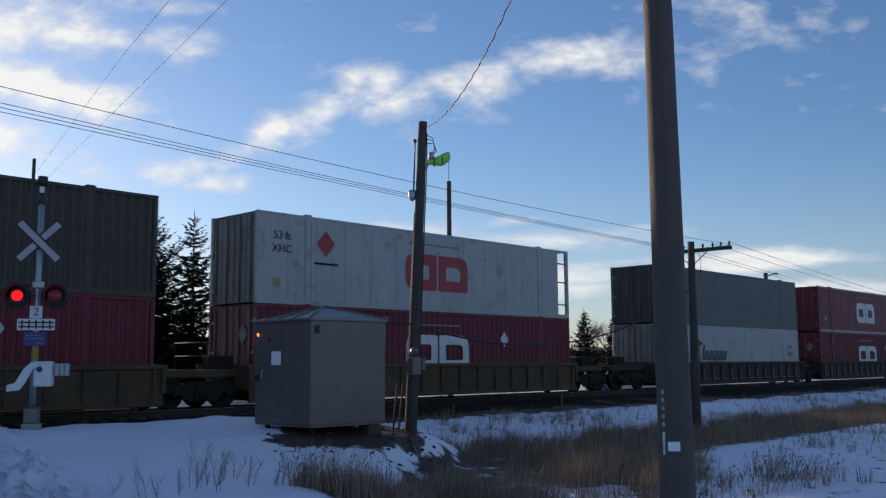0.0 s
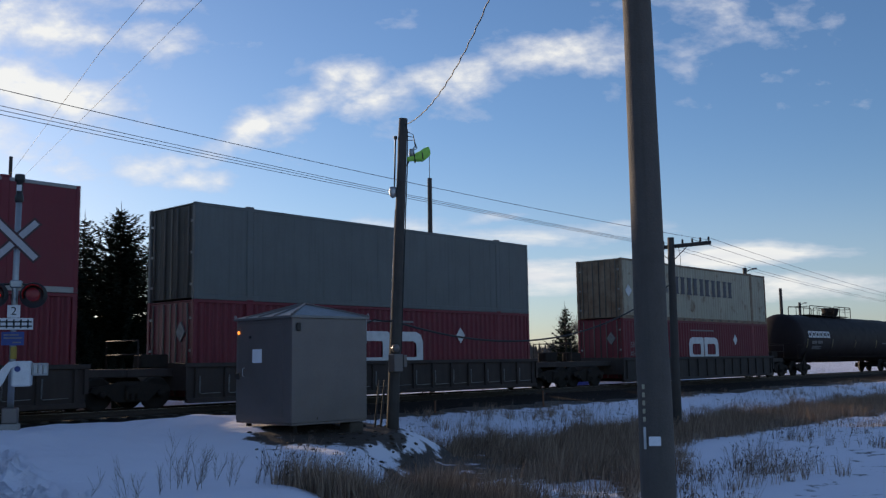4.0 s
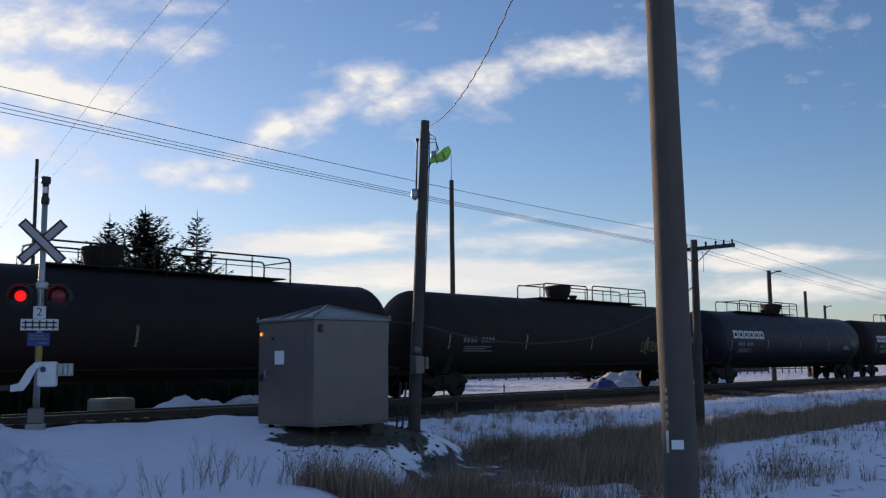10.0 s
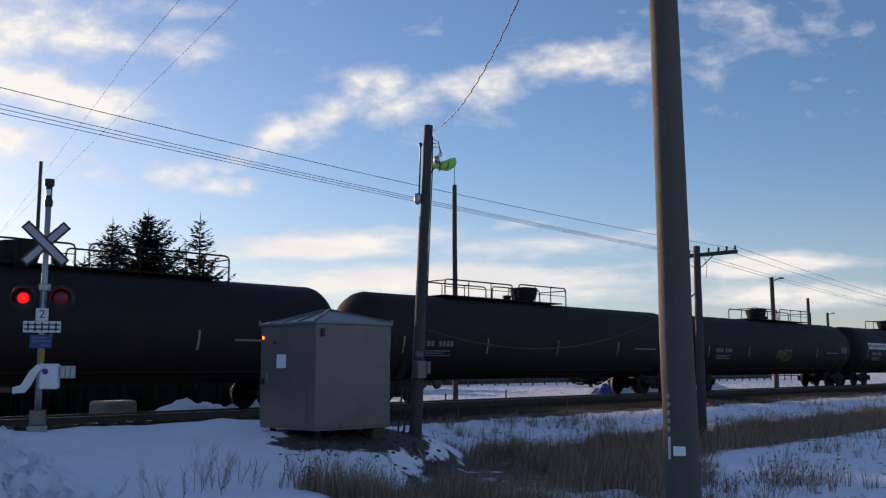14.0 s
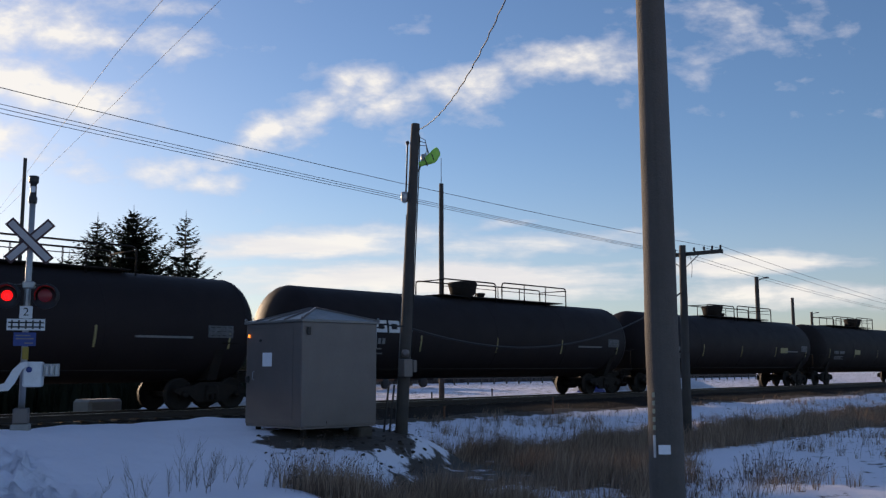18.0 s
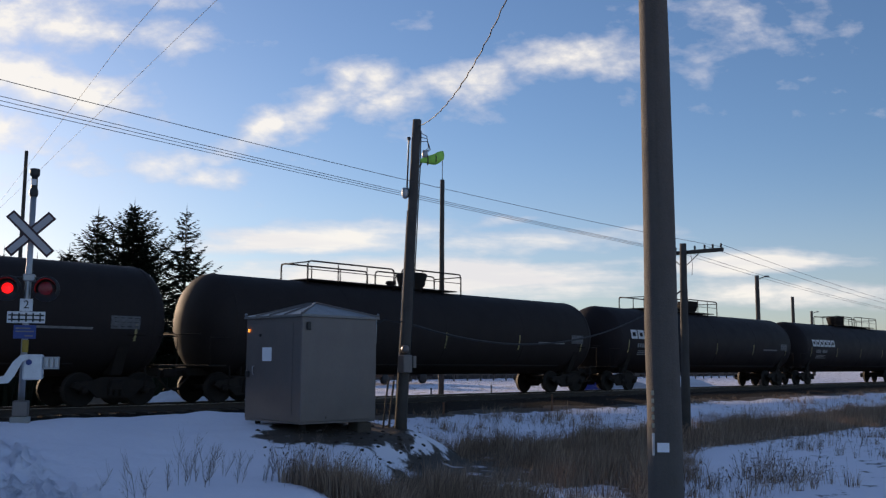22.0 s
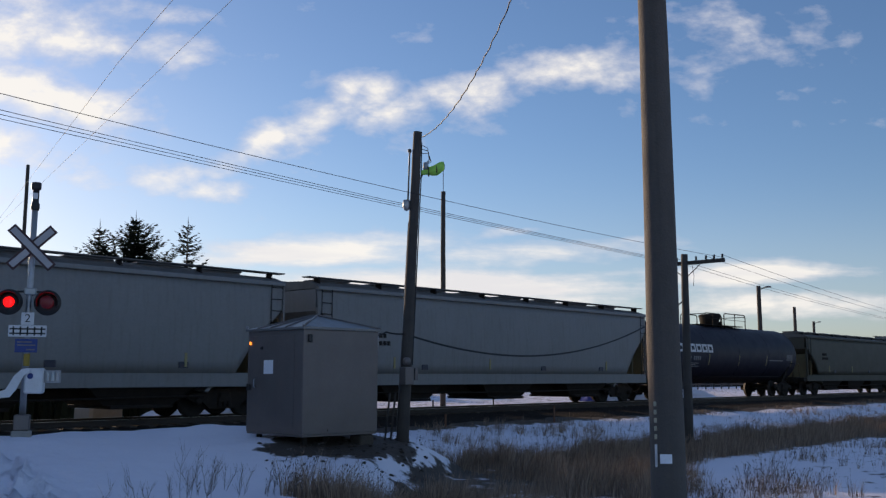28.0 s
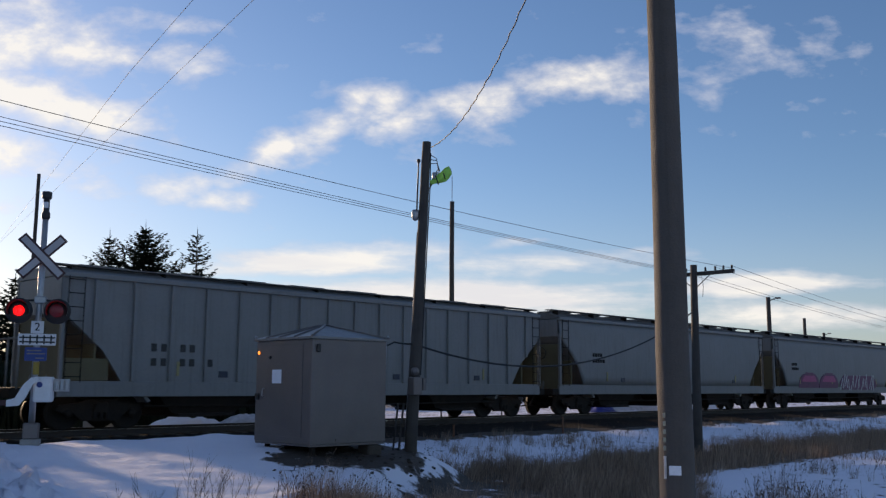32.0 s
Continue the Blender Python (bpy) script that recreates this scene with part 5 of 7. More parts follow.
M_RUSTY = material("rusty_steel", (0.16, 0.07, 0.035), 0.85, second=(0.09, 0.045, 0.03), scale=8)
marker_post(27.9, 20.7, 0.55, M_RUSTY, "short rusty marker post in the snow")
marker_post(22.7, 21.2, 0.35, M_RUSTY, "short rusty marker post in the snow")
marker_post(36.0, 30.4, 0.5, M_POLE_DARK, "short dark post beyond the track")
marker_post(31.5, 30.2, 0.45, M_POLE_DARK, "short dark post beyond the track")


def parked_truck(x, y, turn, mat, label):
    """A dark vehicle far beyond the track, of which only the lower half shows."""
    ob = thing("parked_truck", label, "truck", pose(x, y, height(x, y), 0, 0, turn))
    part("body", Geo().prism([(-2.6, 0.5), (2.7, 0.5), (2.75, 1.05), (1.4, 1.15), (0.8, 1.8), (-0.9, 1.8), (-1.1, 1.15), (-2.6, 1.15)], "y", -0.9, 0.9), mat, ob)
    for sx in (-1.7, 1.75):
        for sy in (-0.85, 0.85):
            part("wheel", Geo().lathe([(0.0, -0.12), (0.3, -0.12), (0.37, -0.09), (0.37, 0.09), (0.3, 0.12), (0.0, 0.12)], "y", 18, (sx, sy, 0.37)), M_BLACK, ob)
    part("window", Geo().prism([(0.72, 1.2), (1.28, 1.2), (0.72, 1.74), (-0.82, 1.74), (-0.98, 1.2)], "y", -0.905, -0.9025), M_BLACK, ob)
    for sy in (-0.7, 0.7):
        part("headlight", Geo().box(2.72, 2.78, sy - 0.15, sy + 0.15, 0.75, 0.92, 0.02), M_GALV, ob)


parked_truck(42.5, 47.5, 8, M_RUSTY, "dark red pickup truck parked beyond the track")
parked_truck(47.5, 49.0, -4, M_UNDER, "dark pickup truck parked beyond the track")


def far_fence():
    ob = thing("fence", "grey wooden fence far beyond the track", "fence")
    for i in range(40):
        x = 52 + i * 1.5
        y = 52 - i * 0.12
        z = height(x, y)
        part("post", Geo().box(x - 0.05, x + 0.05, y - 0.05, y + 0.05, z - 0.1, z + 1.25), M_POLE, ob)
        for k in (0.45, 0.95):
            part("rail", Geo().box(x + 0.052, x + 1.448, y - 0.1, y - 0.06, z + k, z + k + 0.12), M_POLE, ob)


far_fence()


def far_brush(name, label, x0, x1, y0, y1, h, count, seed, mat):
    rng = random.Random(seed)
    v, f = [], []
    for _ in range(count):
        x, y = rng.uniform(x0, x1), rng.uniform(y0, y1)
        z = height(x, y)
        hh = h * rng.uniform(0.4, 1.0) * (0.5 + patchy(x, y, 0.08, seed))
        w = hh * rng.uniform(0.08, 0.25)
        a = rng.uniform(0, 3.14)
        n = len(v)
        v += [(x - math.cos(a) * w, y - math.sin(a) * w, z - 0.1), (x + math.cos(a) * w, y + math.sin(a) * w, z - 0.1), (x + rng.uniform(-w, w), y + rng.uniform(-w, w), z + hh)]
        f.append((n, n + 1, n + 2))
    me = bpy.data.meshes.new(name)
    me.from_pydata(v, [], f)
    me.materials.append(mat)
    tagged(new(name, me), label, "brush", kind="stuff")


far_brush("far_brush", "low dark brush at the far side of the snowfield", 15, 420, 150, 210, 6.5, 9000, 5, M_FAR_WOOD)
far_brush("hedge", "low dark bushes beyond the track", 34, 120, 56, 64, 1.9, 3500, 6, M_FAR_WOOD)
far_brush("hedge", "low dark tangled brush just beyond the far rail", 5, 24, 33.2, 37.5, 1.35, 6000, 8, M_NEEDLES)
far_brush("hedge", "low dark undergrowth below the spruces", 12, 36, 46, 54, 2.6, 9000, 7, M_NEEDLES)


# ---- level crossing panels ----
def level_crossing():
    ob = thing("level_crossing", "dark timber crossing panels between the rails", "level crossing", kind="structure")
    for i in range(6):
        for y0, y1 in ((TRACK_Y - 0.66, TRACK_Y - 0.02), (TRACK_Y + 0.02, TRACK_Y + 0.66), (TRACK_Y - 1.5, TRACK_Y - 0.86)):
            x = -1.6 + i * 1.8
            part("plank", Geo().box(x, x + 1.78, y0, y1, RAIL - 0.15, RAIL - 0.008, 0.012), M_TIE, ob)


level_crossing()
plain_pole(17.3, 41.5, 10.5, 0.075, "slim dark pole beyond the crossing")


# ---- the train ----
SPEED = [(0, 15.95), (3, 16.02), (7, 16.4), (15, 16.65), (24, 16.75), (32, 16.9)]


def run(t):
    """Metres gone by at t seconds."""
    s = 0.0
    for (t0, v0), (t1, v1) in zip(SPEED, SPEED[1:]):
        if t <= t0:
            break
        e = min(t, t1)
        ve = v0 + (v1 - v0) * (e - t0) / (t1 - t0)
        s += (v0 + ve) / 2 * (e - t0)
    return s


ROLLING = []          # (thing, place along the train, height above the rail)
WHEELSETS = []        # (wheelset, place along the train, pose on its car)


def place(ob, u, z=0.0):
    ob.matrix_basis = Matrix.Translation((u, TRACK_Y, RAIL + z))
    ROLLING.append((ob, u, z))
    return ob


WHEEL_R = 0.457


def wheelset_mesh():
    g = Geo().tube([(0, -0.72, 0), (0, 0.72, 0)], 0.085, 12)
    for s in (-1, 1):
        y = s * 0.755
        prof = [(0.10, -0.085), (0.16, -0.06), (0.34, -0.035), (0.39, -0.06), (WHEEL_R - 0.01, -0.065), (WHEEL_R, -0.05), (WHEEL_R + 0.003, 0.05), (WHEEL_R + 0.027, 0.062),
                (WHEEL_R + 0.02, 0.085), (0.39, 0.085), (0.34, 0.035), (0.16, 0.06), (0.10, 0.09)]
        g.lathe([(r, -h * s) for r, h in prof], "y", 28, (0, y, 0))
        # lightening marks, so that the turning can be seen
        for k in range(3):
            a = 2 * math.pi * k / 3
            cx, cz = 0.25 * math.cos(a), 0.25 * math.sin(a)
            g.tube([(cx, y + s * 0.045, cz), (cx, y + s * 0.065, cz)], 0.035, 8)
    return g


WHEELSET = wheelset_mesh().obj("wheelset", M_WHEEL)
WHEELSET.data.materials.append(M_TREAD)
for p in WHEELSET.data.polygons:
    c = p.center
    if abs(math.hypot(c.x, c.z) - WHEEL_R) < 0.02 and abs(abs(c.y) - 0.755) < 0.06:
        p.material_index = 1


def side_frame():
    g = Geo()
    g.prism([(-1.22, 0.54), (-1.16, 0.66), (-0.62, 0.72), (-0.38, 0.80), (0.38, 0.80), (0.62, 0.72), (1.16, 0.66), (1.22, 0.54), (1.02, 0.45),
             (0.80, 0.50), (0.48, 0.24), (-0.48, 0.24), (-0.80, 0.50), (-1.02, 0.45)], "y", -0.06, 0.06)
    for s in (-1, 1):
        g.lathe([(0.0, -0.12), (0.09, -0.115), (0.105, -0.08), (0.115, 0.0), (0.115, 0.05)], "y", 14, (s * 0.89, -0.04, WHEEL_R))
    for k in (-0.17, 0.0, 0.17):
        g.lathe([(0.065, 0.0), (0.065, 0.26)], "z", 10, (k, -0.09, 0.30))
    return g


SIDE_FRAME = side_frame().obj("side_frame", M_UNDER)
BOLSTER = Geo().box(-0.2, 0.2, -1.15, 1.15, 0.42, 0.74, 0.05).box(-0.08, 0.08, -0.28, 0.28, 0.74, 0.84, 0.02).obj("bolster", M_UNDER)
for o in (WHEELSET, SIDE_FRAME, BOLSTER):
    scene.collection.objects.unlink(o)


def truck(car, x):
    """A two-axle truck under a car; the wheelsets turn."""
    t = new("truck")
    t.parent, t.matrix_basis = car, Matrix.Translation((x, 0, 0))
    for s in (-1, 1):
        part("side_frame", SIDE_FRAME, None, t, "", pose(0, s * 1.0, 0, 0, 0, 0 if s < 0 else 180))
        w = part("wheelset", WHEELSET, None, t, "", Matrix.Translation((s * 0.89, 0, WHEEL_R)))
        WHEELSETS.append((w, car, s * 0.89))
    part("bolster", BOLSTER, None, t)
    return t


def coupler_geo(x0, s):
    g = Geo().box(x0, x0 + s * 0.62, -0.09, 0.09, 0.80, 0.98, 0.02)
    g.box(x0 + s * 0.50, x0 + s * 0.80, -0.17, 0.17, 0.76, 1.02, 0.05)
    g.tube([(x0, -0.35, 0.85), (x0 + s * 0.35, -0.33, 0.45), (x0 + s * 0.8, -0.25, 0.40)], 0.03, 6)
    return g


TANK_R, TANK_Z = 1.58, 2.38


def on_tank(x, z, lift=0.006):
    """A point on the tank's near side at a height."""
    dz = max(-1, min(1, (z - TANK_Z) / TANK_R))
    return (x, -(TANK_R + lift) * math.sqrt(1 - dz * dz), TANK_Z + (TANK_R + lift) * dz)


def tank_patch(g, x0, x1, z0, z1, slant=0.0, n=4):
    """A strip of paint or sheeting that lies on the tank's side."""
    v, f = [], []
    for i in range(n + 1):
        z = z0 + (z1 - z0) * i / n
        sh = slant * i / n
        v += [on_tank(x0 + sh, z), on_tank(x1 + sh, z), on_tank(x1 + sh, z, -0.01), on_tank(x0 + sh, z, -0.01)]
    for i in range(n):
        for k in range(4):
            f.append((i * 4 + k, i * 4 + (k + 1) % 4, (i + 1) * 4 + (k + 1) % 4, (i + 1) * 4 + k))
    f += [(0, 1, 2, 3), tuple(4 * n + k for k in range(4))]
    g.add(v, f)


def block_letter(g, x0, x1, z0, z1, w, put, gaps=()):
    """A hollow block; gaps leaves out some of its four sides."""
    sides = {"b": (x0, x1, z0, z0 + w), "t": (x0, x1, z1 - w, z1), "l": (x0, x0 + w, z0 + w, z1 - w), "r": (x1 - w, x1, z0 + w, z1 - w)}
    for k, (a, b, c, d) in sides.items():
        if k not in gaps:
            put(g, a, b, c, d)


def rounded_block(x0, x1, z0, z1, w, cuts, y0, y1):
    """A heavy hollow block, flat on a wall from y0 to y1; cuts are the corner cuts: bottom left, bottom right, top right, top left."""
    def loop(a, b, c, d, k):
        pts = []
        for (cx, cz, sx, sz), cut in zip(((a, c, 1, 1), (b, c, -1, 1), (b, d, -1, -1), (a, d, 1, -1)), cuts):
            q = max(0.004, cut * k)
            first, last = (cx, cz + sz * q), (cx + sx * q, cz)
            mid = (cx + sx * q * 0.29, cz + sz * q * 0.29)
            pts += [first, mid, last] if sx == sz else [last, mid, first]
        return pts
    outer, inner = loop(x0, x1, z0, z1, 1.0), loop(x0 + w, x1 - w, z0 + w, z1 - w, 0.45)
    n = len(outer)
    v = [(x, y, z) for y in (y0, y1) for ring in (outer, inner) for x, z in ring]
    f = []
    for i in range(n):
        j = (i + 1) % n
        f += [(i, j, n + j, n + i), (2 * n + i, 3 * n + i, 3 * n + j, 2 * n + j), (i, 2 * n + i, 2 * n + j, j), (n + i, n + j, 3 * n + j, 3 * n + i)]
    return Geo().add(v, f)


def tank_car(paint, u0, u1, dome=-0.35, brand=False, marks=True, panel=True, words="", short=False, spray=None, label="black railway tank car", patch=None):
    half = (u1 - u0) / 2 - 0.57
    car = thing("tank_car", label, "tank car", group="cars of the freight train")
    prof = []
    k = half - 0.80
    for i in range(9):
        a = math.pi / 2 * i / 8
        prof.append((TANK_R * math.sin(a) if i else 0.001, -k - 0.80 * math.cos(a)))
    for i in range(1, 8):
        prof.append((TANK_R, -k + 2 * k * i / 8))
    for i in range(9):
        a = math.pi / 2 * (1 - i / 8)
        prof.append((TANK_R * math.sin(a) if i < 8 else 0.001, k + 0.80 * math.cos(a)))
    body = part("tank", Geo().lathe(prof, "x", 56, (0, 0, TANK_Z)), paint, car)
    for x in (-k, -k * 0.5, 0.0, k * 0.5, k):
        part("weld_band", Geo().lathe([(TANK_R - 0.002, -0.02), (TANK_R + 0.007, -0.012), (TANK_R + 0.007, 0.012), (TANK_R - 0.002, 0.02)], "x", 56, (x, 0, TANK_Z)), paint, body)
    tx = half - 1.62
    for s in (-1, 1):
        part("stub_sill", Geo().box(s * (half + 0.12), s * (tx - 1.6), -0.33, 0.33, 0.80, 1.08, 0.03), M_UNDER, car)
        g = Geo().prism([(-1.05, 0.86), (1.05, 0.86), (1.45, 1.75), (1.3, 2.0), (-1.3, 2.0), (-1.45, 1.75)], "x", s * tx - 0.16, s * tx + 0.16)
        part("saddle", g, M_UNDER, car)
        part("coupler", coupler_geo(s * (half + 0.02), s), M_UNDER, car)
        truck(car, s * tx)
        # end platform, its railing and ladder
        part("end_platform", Geo().box(s * (half - 0.55), s * (half + 0.06), -1.42, 1.42, 1.09, 1.14, 0.01), M_UNDER, car)
        part("end_handrail", Geo().tube([(s * (half + 0.02), -1.40, 1.14), (s * (half + 0.02), -1.40, 1.95), (s * (half - 1.6), -1.56, 1.95)], 0.018, 6), M_UNDER, car)
        part("grab_iron", Geo().tube([(s * (half + 0.05), -0.9, 2.05), (s * (half + 0.22), -0.9, 2.05), (s * (half + 0.22), 0.9, 2.05), (s * (half + 0.05), 0.9, 2.05)], 0.016, 6), M_UNDER, car)
        g = Geo()
        g.tube([(s * (half - 1.0), -1.50, 0.50), (s * (half - 1.0), -1.50, 1.12)], 0.018, 6).tube([(s * (half - 0.6), -1.50, 0.50), (s * (half - 0.6), -1.50, 1.12)], 0.018, 6)
        for zz in (0.50, 0.80):
            g.tube([(s * (half - 1.0), -1.50, zz), (s * (half - 0.6), -1.50, zz)], 0.016, 6)
        part("step", g, M_UNDER, car)
    # running rail along the side
    part("side_handrail", Geo().tube([(-tx + 1.5, -1.58, 1.16), (0, -1.58, 1.16), (tx - 1.5, -1.58, 1.16)], 0.018, 6), M_UNDER, car)
    # dome, platform and its railing
    dx = -0.3
    zt = TANK_Z + TANK_R
    g = Geo().lathe([(0.42, -0.12), (0.42, 0.14), (0.50, 0.22), (0.56, 0.46), (0.60, 0.62), (0.57, 0.68), (0.30, 0.72), (0.0, 0.72)], "z", 22, (dx, 0, zt - 0.04))
    part("dome", g, M_UNDER, car, "dark valve housing on top")
    a, b = (-2.2, 2.6) if dome == -0.2 else (-2.25, 5.75) if dome < 0 else (-5.9, 1.7)
    part("walkway", Geo().box(a + 0.1, b - 0.1, -0.62, 0.62, zt + 0.02, zt + 0.06, 0.01), M_UNDER, car)
    cut = a + (b - a) * (0.42 if dome < 0 else 0.55)
    for y in (-0.72, 0.72):
        for x0, x1, up in ((a, cut - 0.2, 0.64), (cut + 0.2, b, 0.70)):
            rail = part("top_railing", Geo().tube([(x0, y, zt - 0.15), (x0, y, zt + up - 0.12), (x0 + 0.05, y, zt + up - 0.03), (x0 + 0.14, y, zt + up), (x1 - 0.14, y, zt + up), (x1 - 0.05, y, zt + up - 0.03),
                                                   (x1, y, zt + up - 0.12), (x1, y, zt - 0.15)], 0.028, 8), M_UNDER, car)
            if y < 0:
                part("middle_bar", Geo().tube([(x0, y, zt + 0.36), (x1, y, zt + 0.36)], 0.014, 6), M_UNDER, rail)
            n = max(1, int((x1 - x0) / 1.6))
            for i in range(1, n + 1):
                x = x0 + (x1 - x0) * i / (n + 1)
                part("post", Geo().tube([(x, y, zt - 0.15), (x, y, zt + up)], 0.022, 6), M_UNDER, rail)
    for x in (a, b):
        part("end_bar", Geo().tube([(x, -0.72, zt + 0.60), (x, 0.72, zt + 0.60)], 0.022, 6), M_UNDER, car)
    part("relief_valve", Geo().lathe([(0.13, -0.05), (0.15, 0.16), (0.2, 0.2), (0.18, 0.28), (0.0, 0.30)], "z", 14, (dx + (1.1 if dome < 0 else -1.1), 0, zt)), M_UNDER, car)
    # markings
    for i in range(5):
        x = -half + 1.35 + i * (2 * half - 2.7) / 4
        g = Geo()
        tank_patch(g, x - 0.03, x + 0.03, 1.78, 2.36)
        part("reflector_stripe", g, M_STRIPE, body, "worn yellow reflector stripe")
    if brand:
        w, gap, x0 = 0.515, 0.10, -half + 1.55
        for i in range(6):
            g = Geo()
            xa = x0 + i * (w + gap)
            block_letter(g, xa, xa + w, 2.42, 2.84, 0.115, tank_patch, ())
            part("brand_block", g, M_LETTER, body, "plain white block of a painted brand mark")
    if marks:
        for i in (0, 1, 2, 3, 5, 6, 7, 8):
            g = Geo()
            x = -half + 2.1 + i * 0.20
            tank_patch(g, x, x + 0.13, 2.02, 2.22)
            part("number_bar", g, M_LETTER_DIM, body, "faded bar of a car number")
        for zz, le in ((1.86, 1.5), (1.78, 1.2), (1.70, 1.6)):
            g = Geo()
            tank_patch(g, -half + 2.2, -half + 2.2 + le, zz - 0.02, zz + 0.02, 0, 1)
            part("data_line", g, M_LETTER_DIM, body)
    if panel:
        g = Geo()
        tank_patch(g, half - 2.1, half - 1.25, 2.10, 2.45)
        part("data_panel", g, M_PANEL, body, "grey data panel")
        for k in range(4):
            g = Geo()
            tank_patch(g, half - 2.02 + 0.2 * k, half - 1.90 + 0.2 * k, 2.16, 2.40, 0, 2)
            part("data_mark", g, M_UNDER, body)
        if not words:
            g = Geo()
            tank_patch(g, half - 4.4, half - 2.6, 2.06, 2.12, 0, 1)
            part("data_line", g, M_LETTER_DIM, body)
    if patch:
        g = Geo()
        tank_patch(g, patch - 0.5, patch + 0.5, 2.0, 2.3)
        part("paint_patch", g, M_STRIPE, body, "yellow paint patch")
    if words:
        for i, line in enumerate(words.split("/")):
            z = 2.06 - i * 0.14
            p = on_tank(half - 2.9, z, 0.004)
            tilt = math.degrees(math.asin((z - TANK_Z) / TANK_R))
            text_part("stencilled_words", line, 0.135, M_LETTER, body, pose(p[0], p[1], p[2], 90 - tilt, 0, 0), "white stencilled words")
    if spray is not None:
        rng = random.Random(int(u0))
        for i in range(6):
            g = Geo()
            x = spray + i * 0.32
            block_letter(g, x, x + 0.26, 1.65 + rng.uniform(-0.05, 0.05), 2.15 + rng.uniform(-0.05, 0.08), 0.05, tank_patch, (rng.choice("btlr"),))
            part("spray_stroke", g, M_OLIVE, body, "faded sprayed stroke")
    # placard
    g = Geo()
    for i in range(6):
        z = 1.30 + 0.05 * i
        wd = 0.16 * (1 - abs(i + 0.5 - 3) / 3.2)
        tank_patch(g, half - 1.6 - wd, half - 1.6 + wd, z, z + 0.05, 0, 1)
    part("placard", g, M_LETTER_DIM, car, "diamond-shaped placard")
    place(car, (u0 + u1) / 2 + 0.12)
    return car


# places of the car joints along the train, metres
JOINT = [122.5, 143.6, 164.4, 185.3, 207.1, 228.2, 249.1, 270.6, 292.35, 313.0, 333.9, 355.2, 376.8, 397.9, 419.1, 440.0,
         461.6, 481.3, 502.7, 520.2, 539.2, 561.3, 581.6, 602.3]


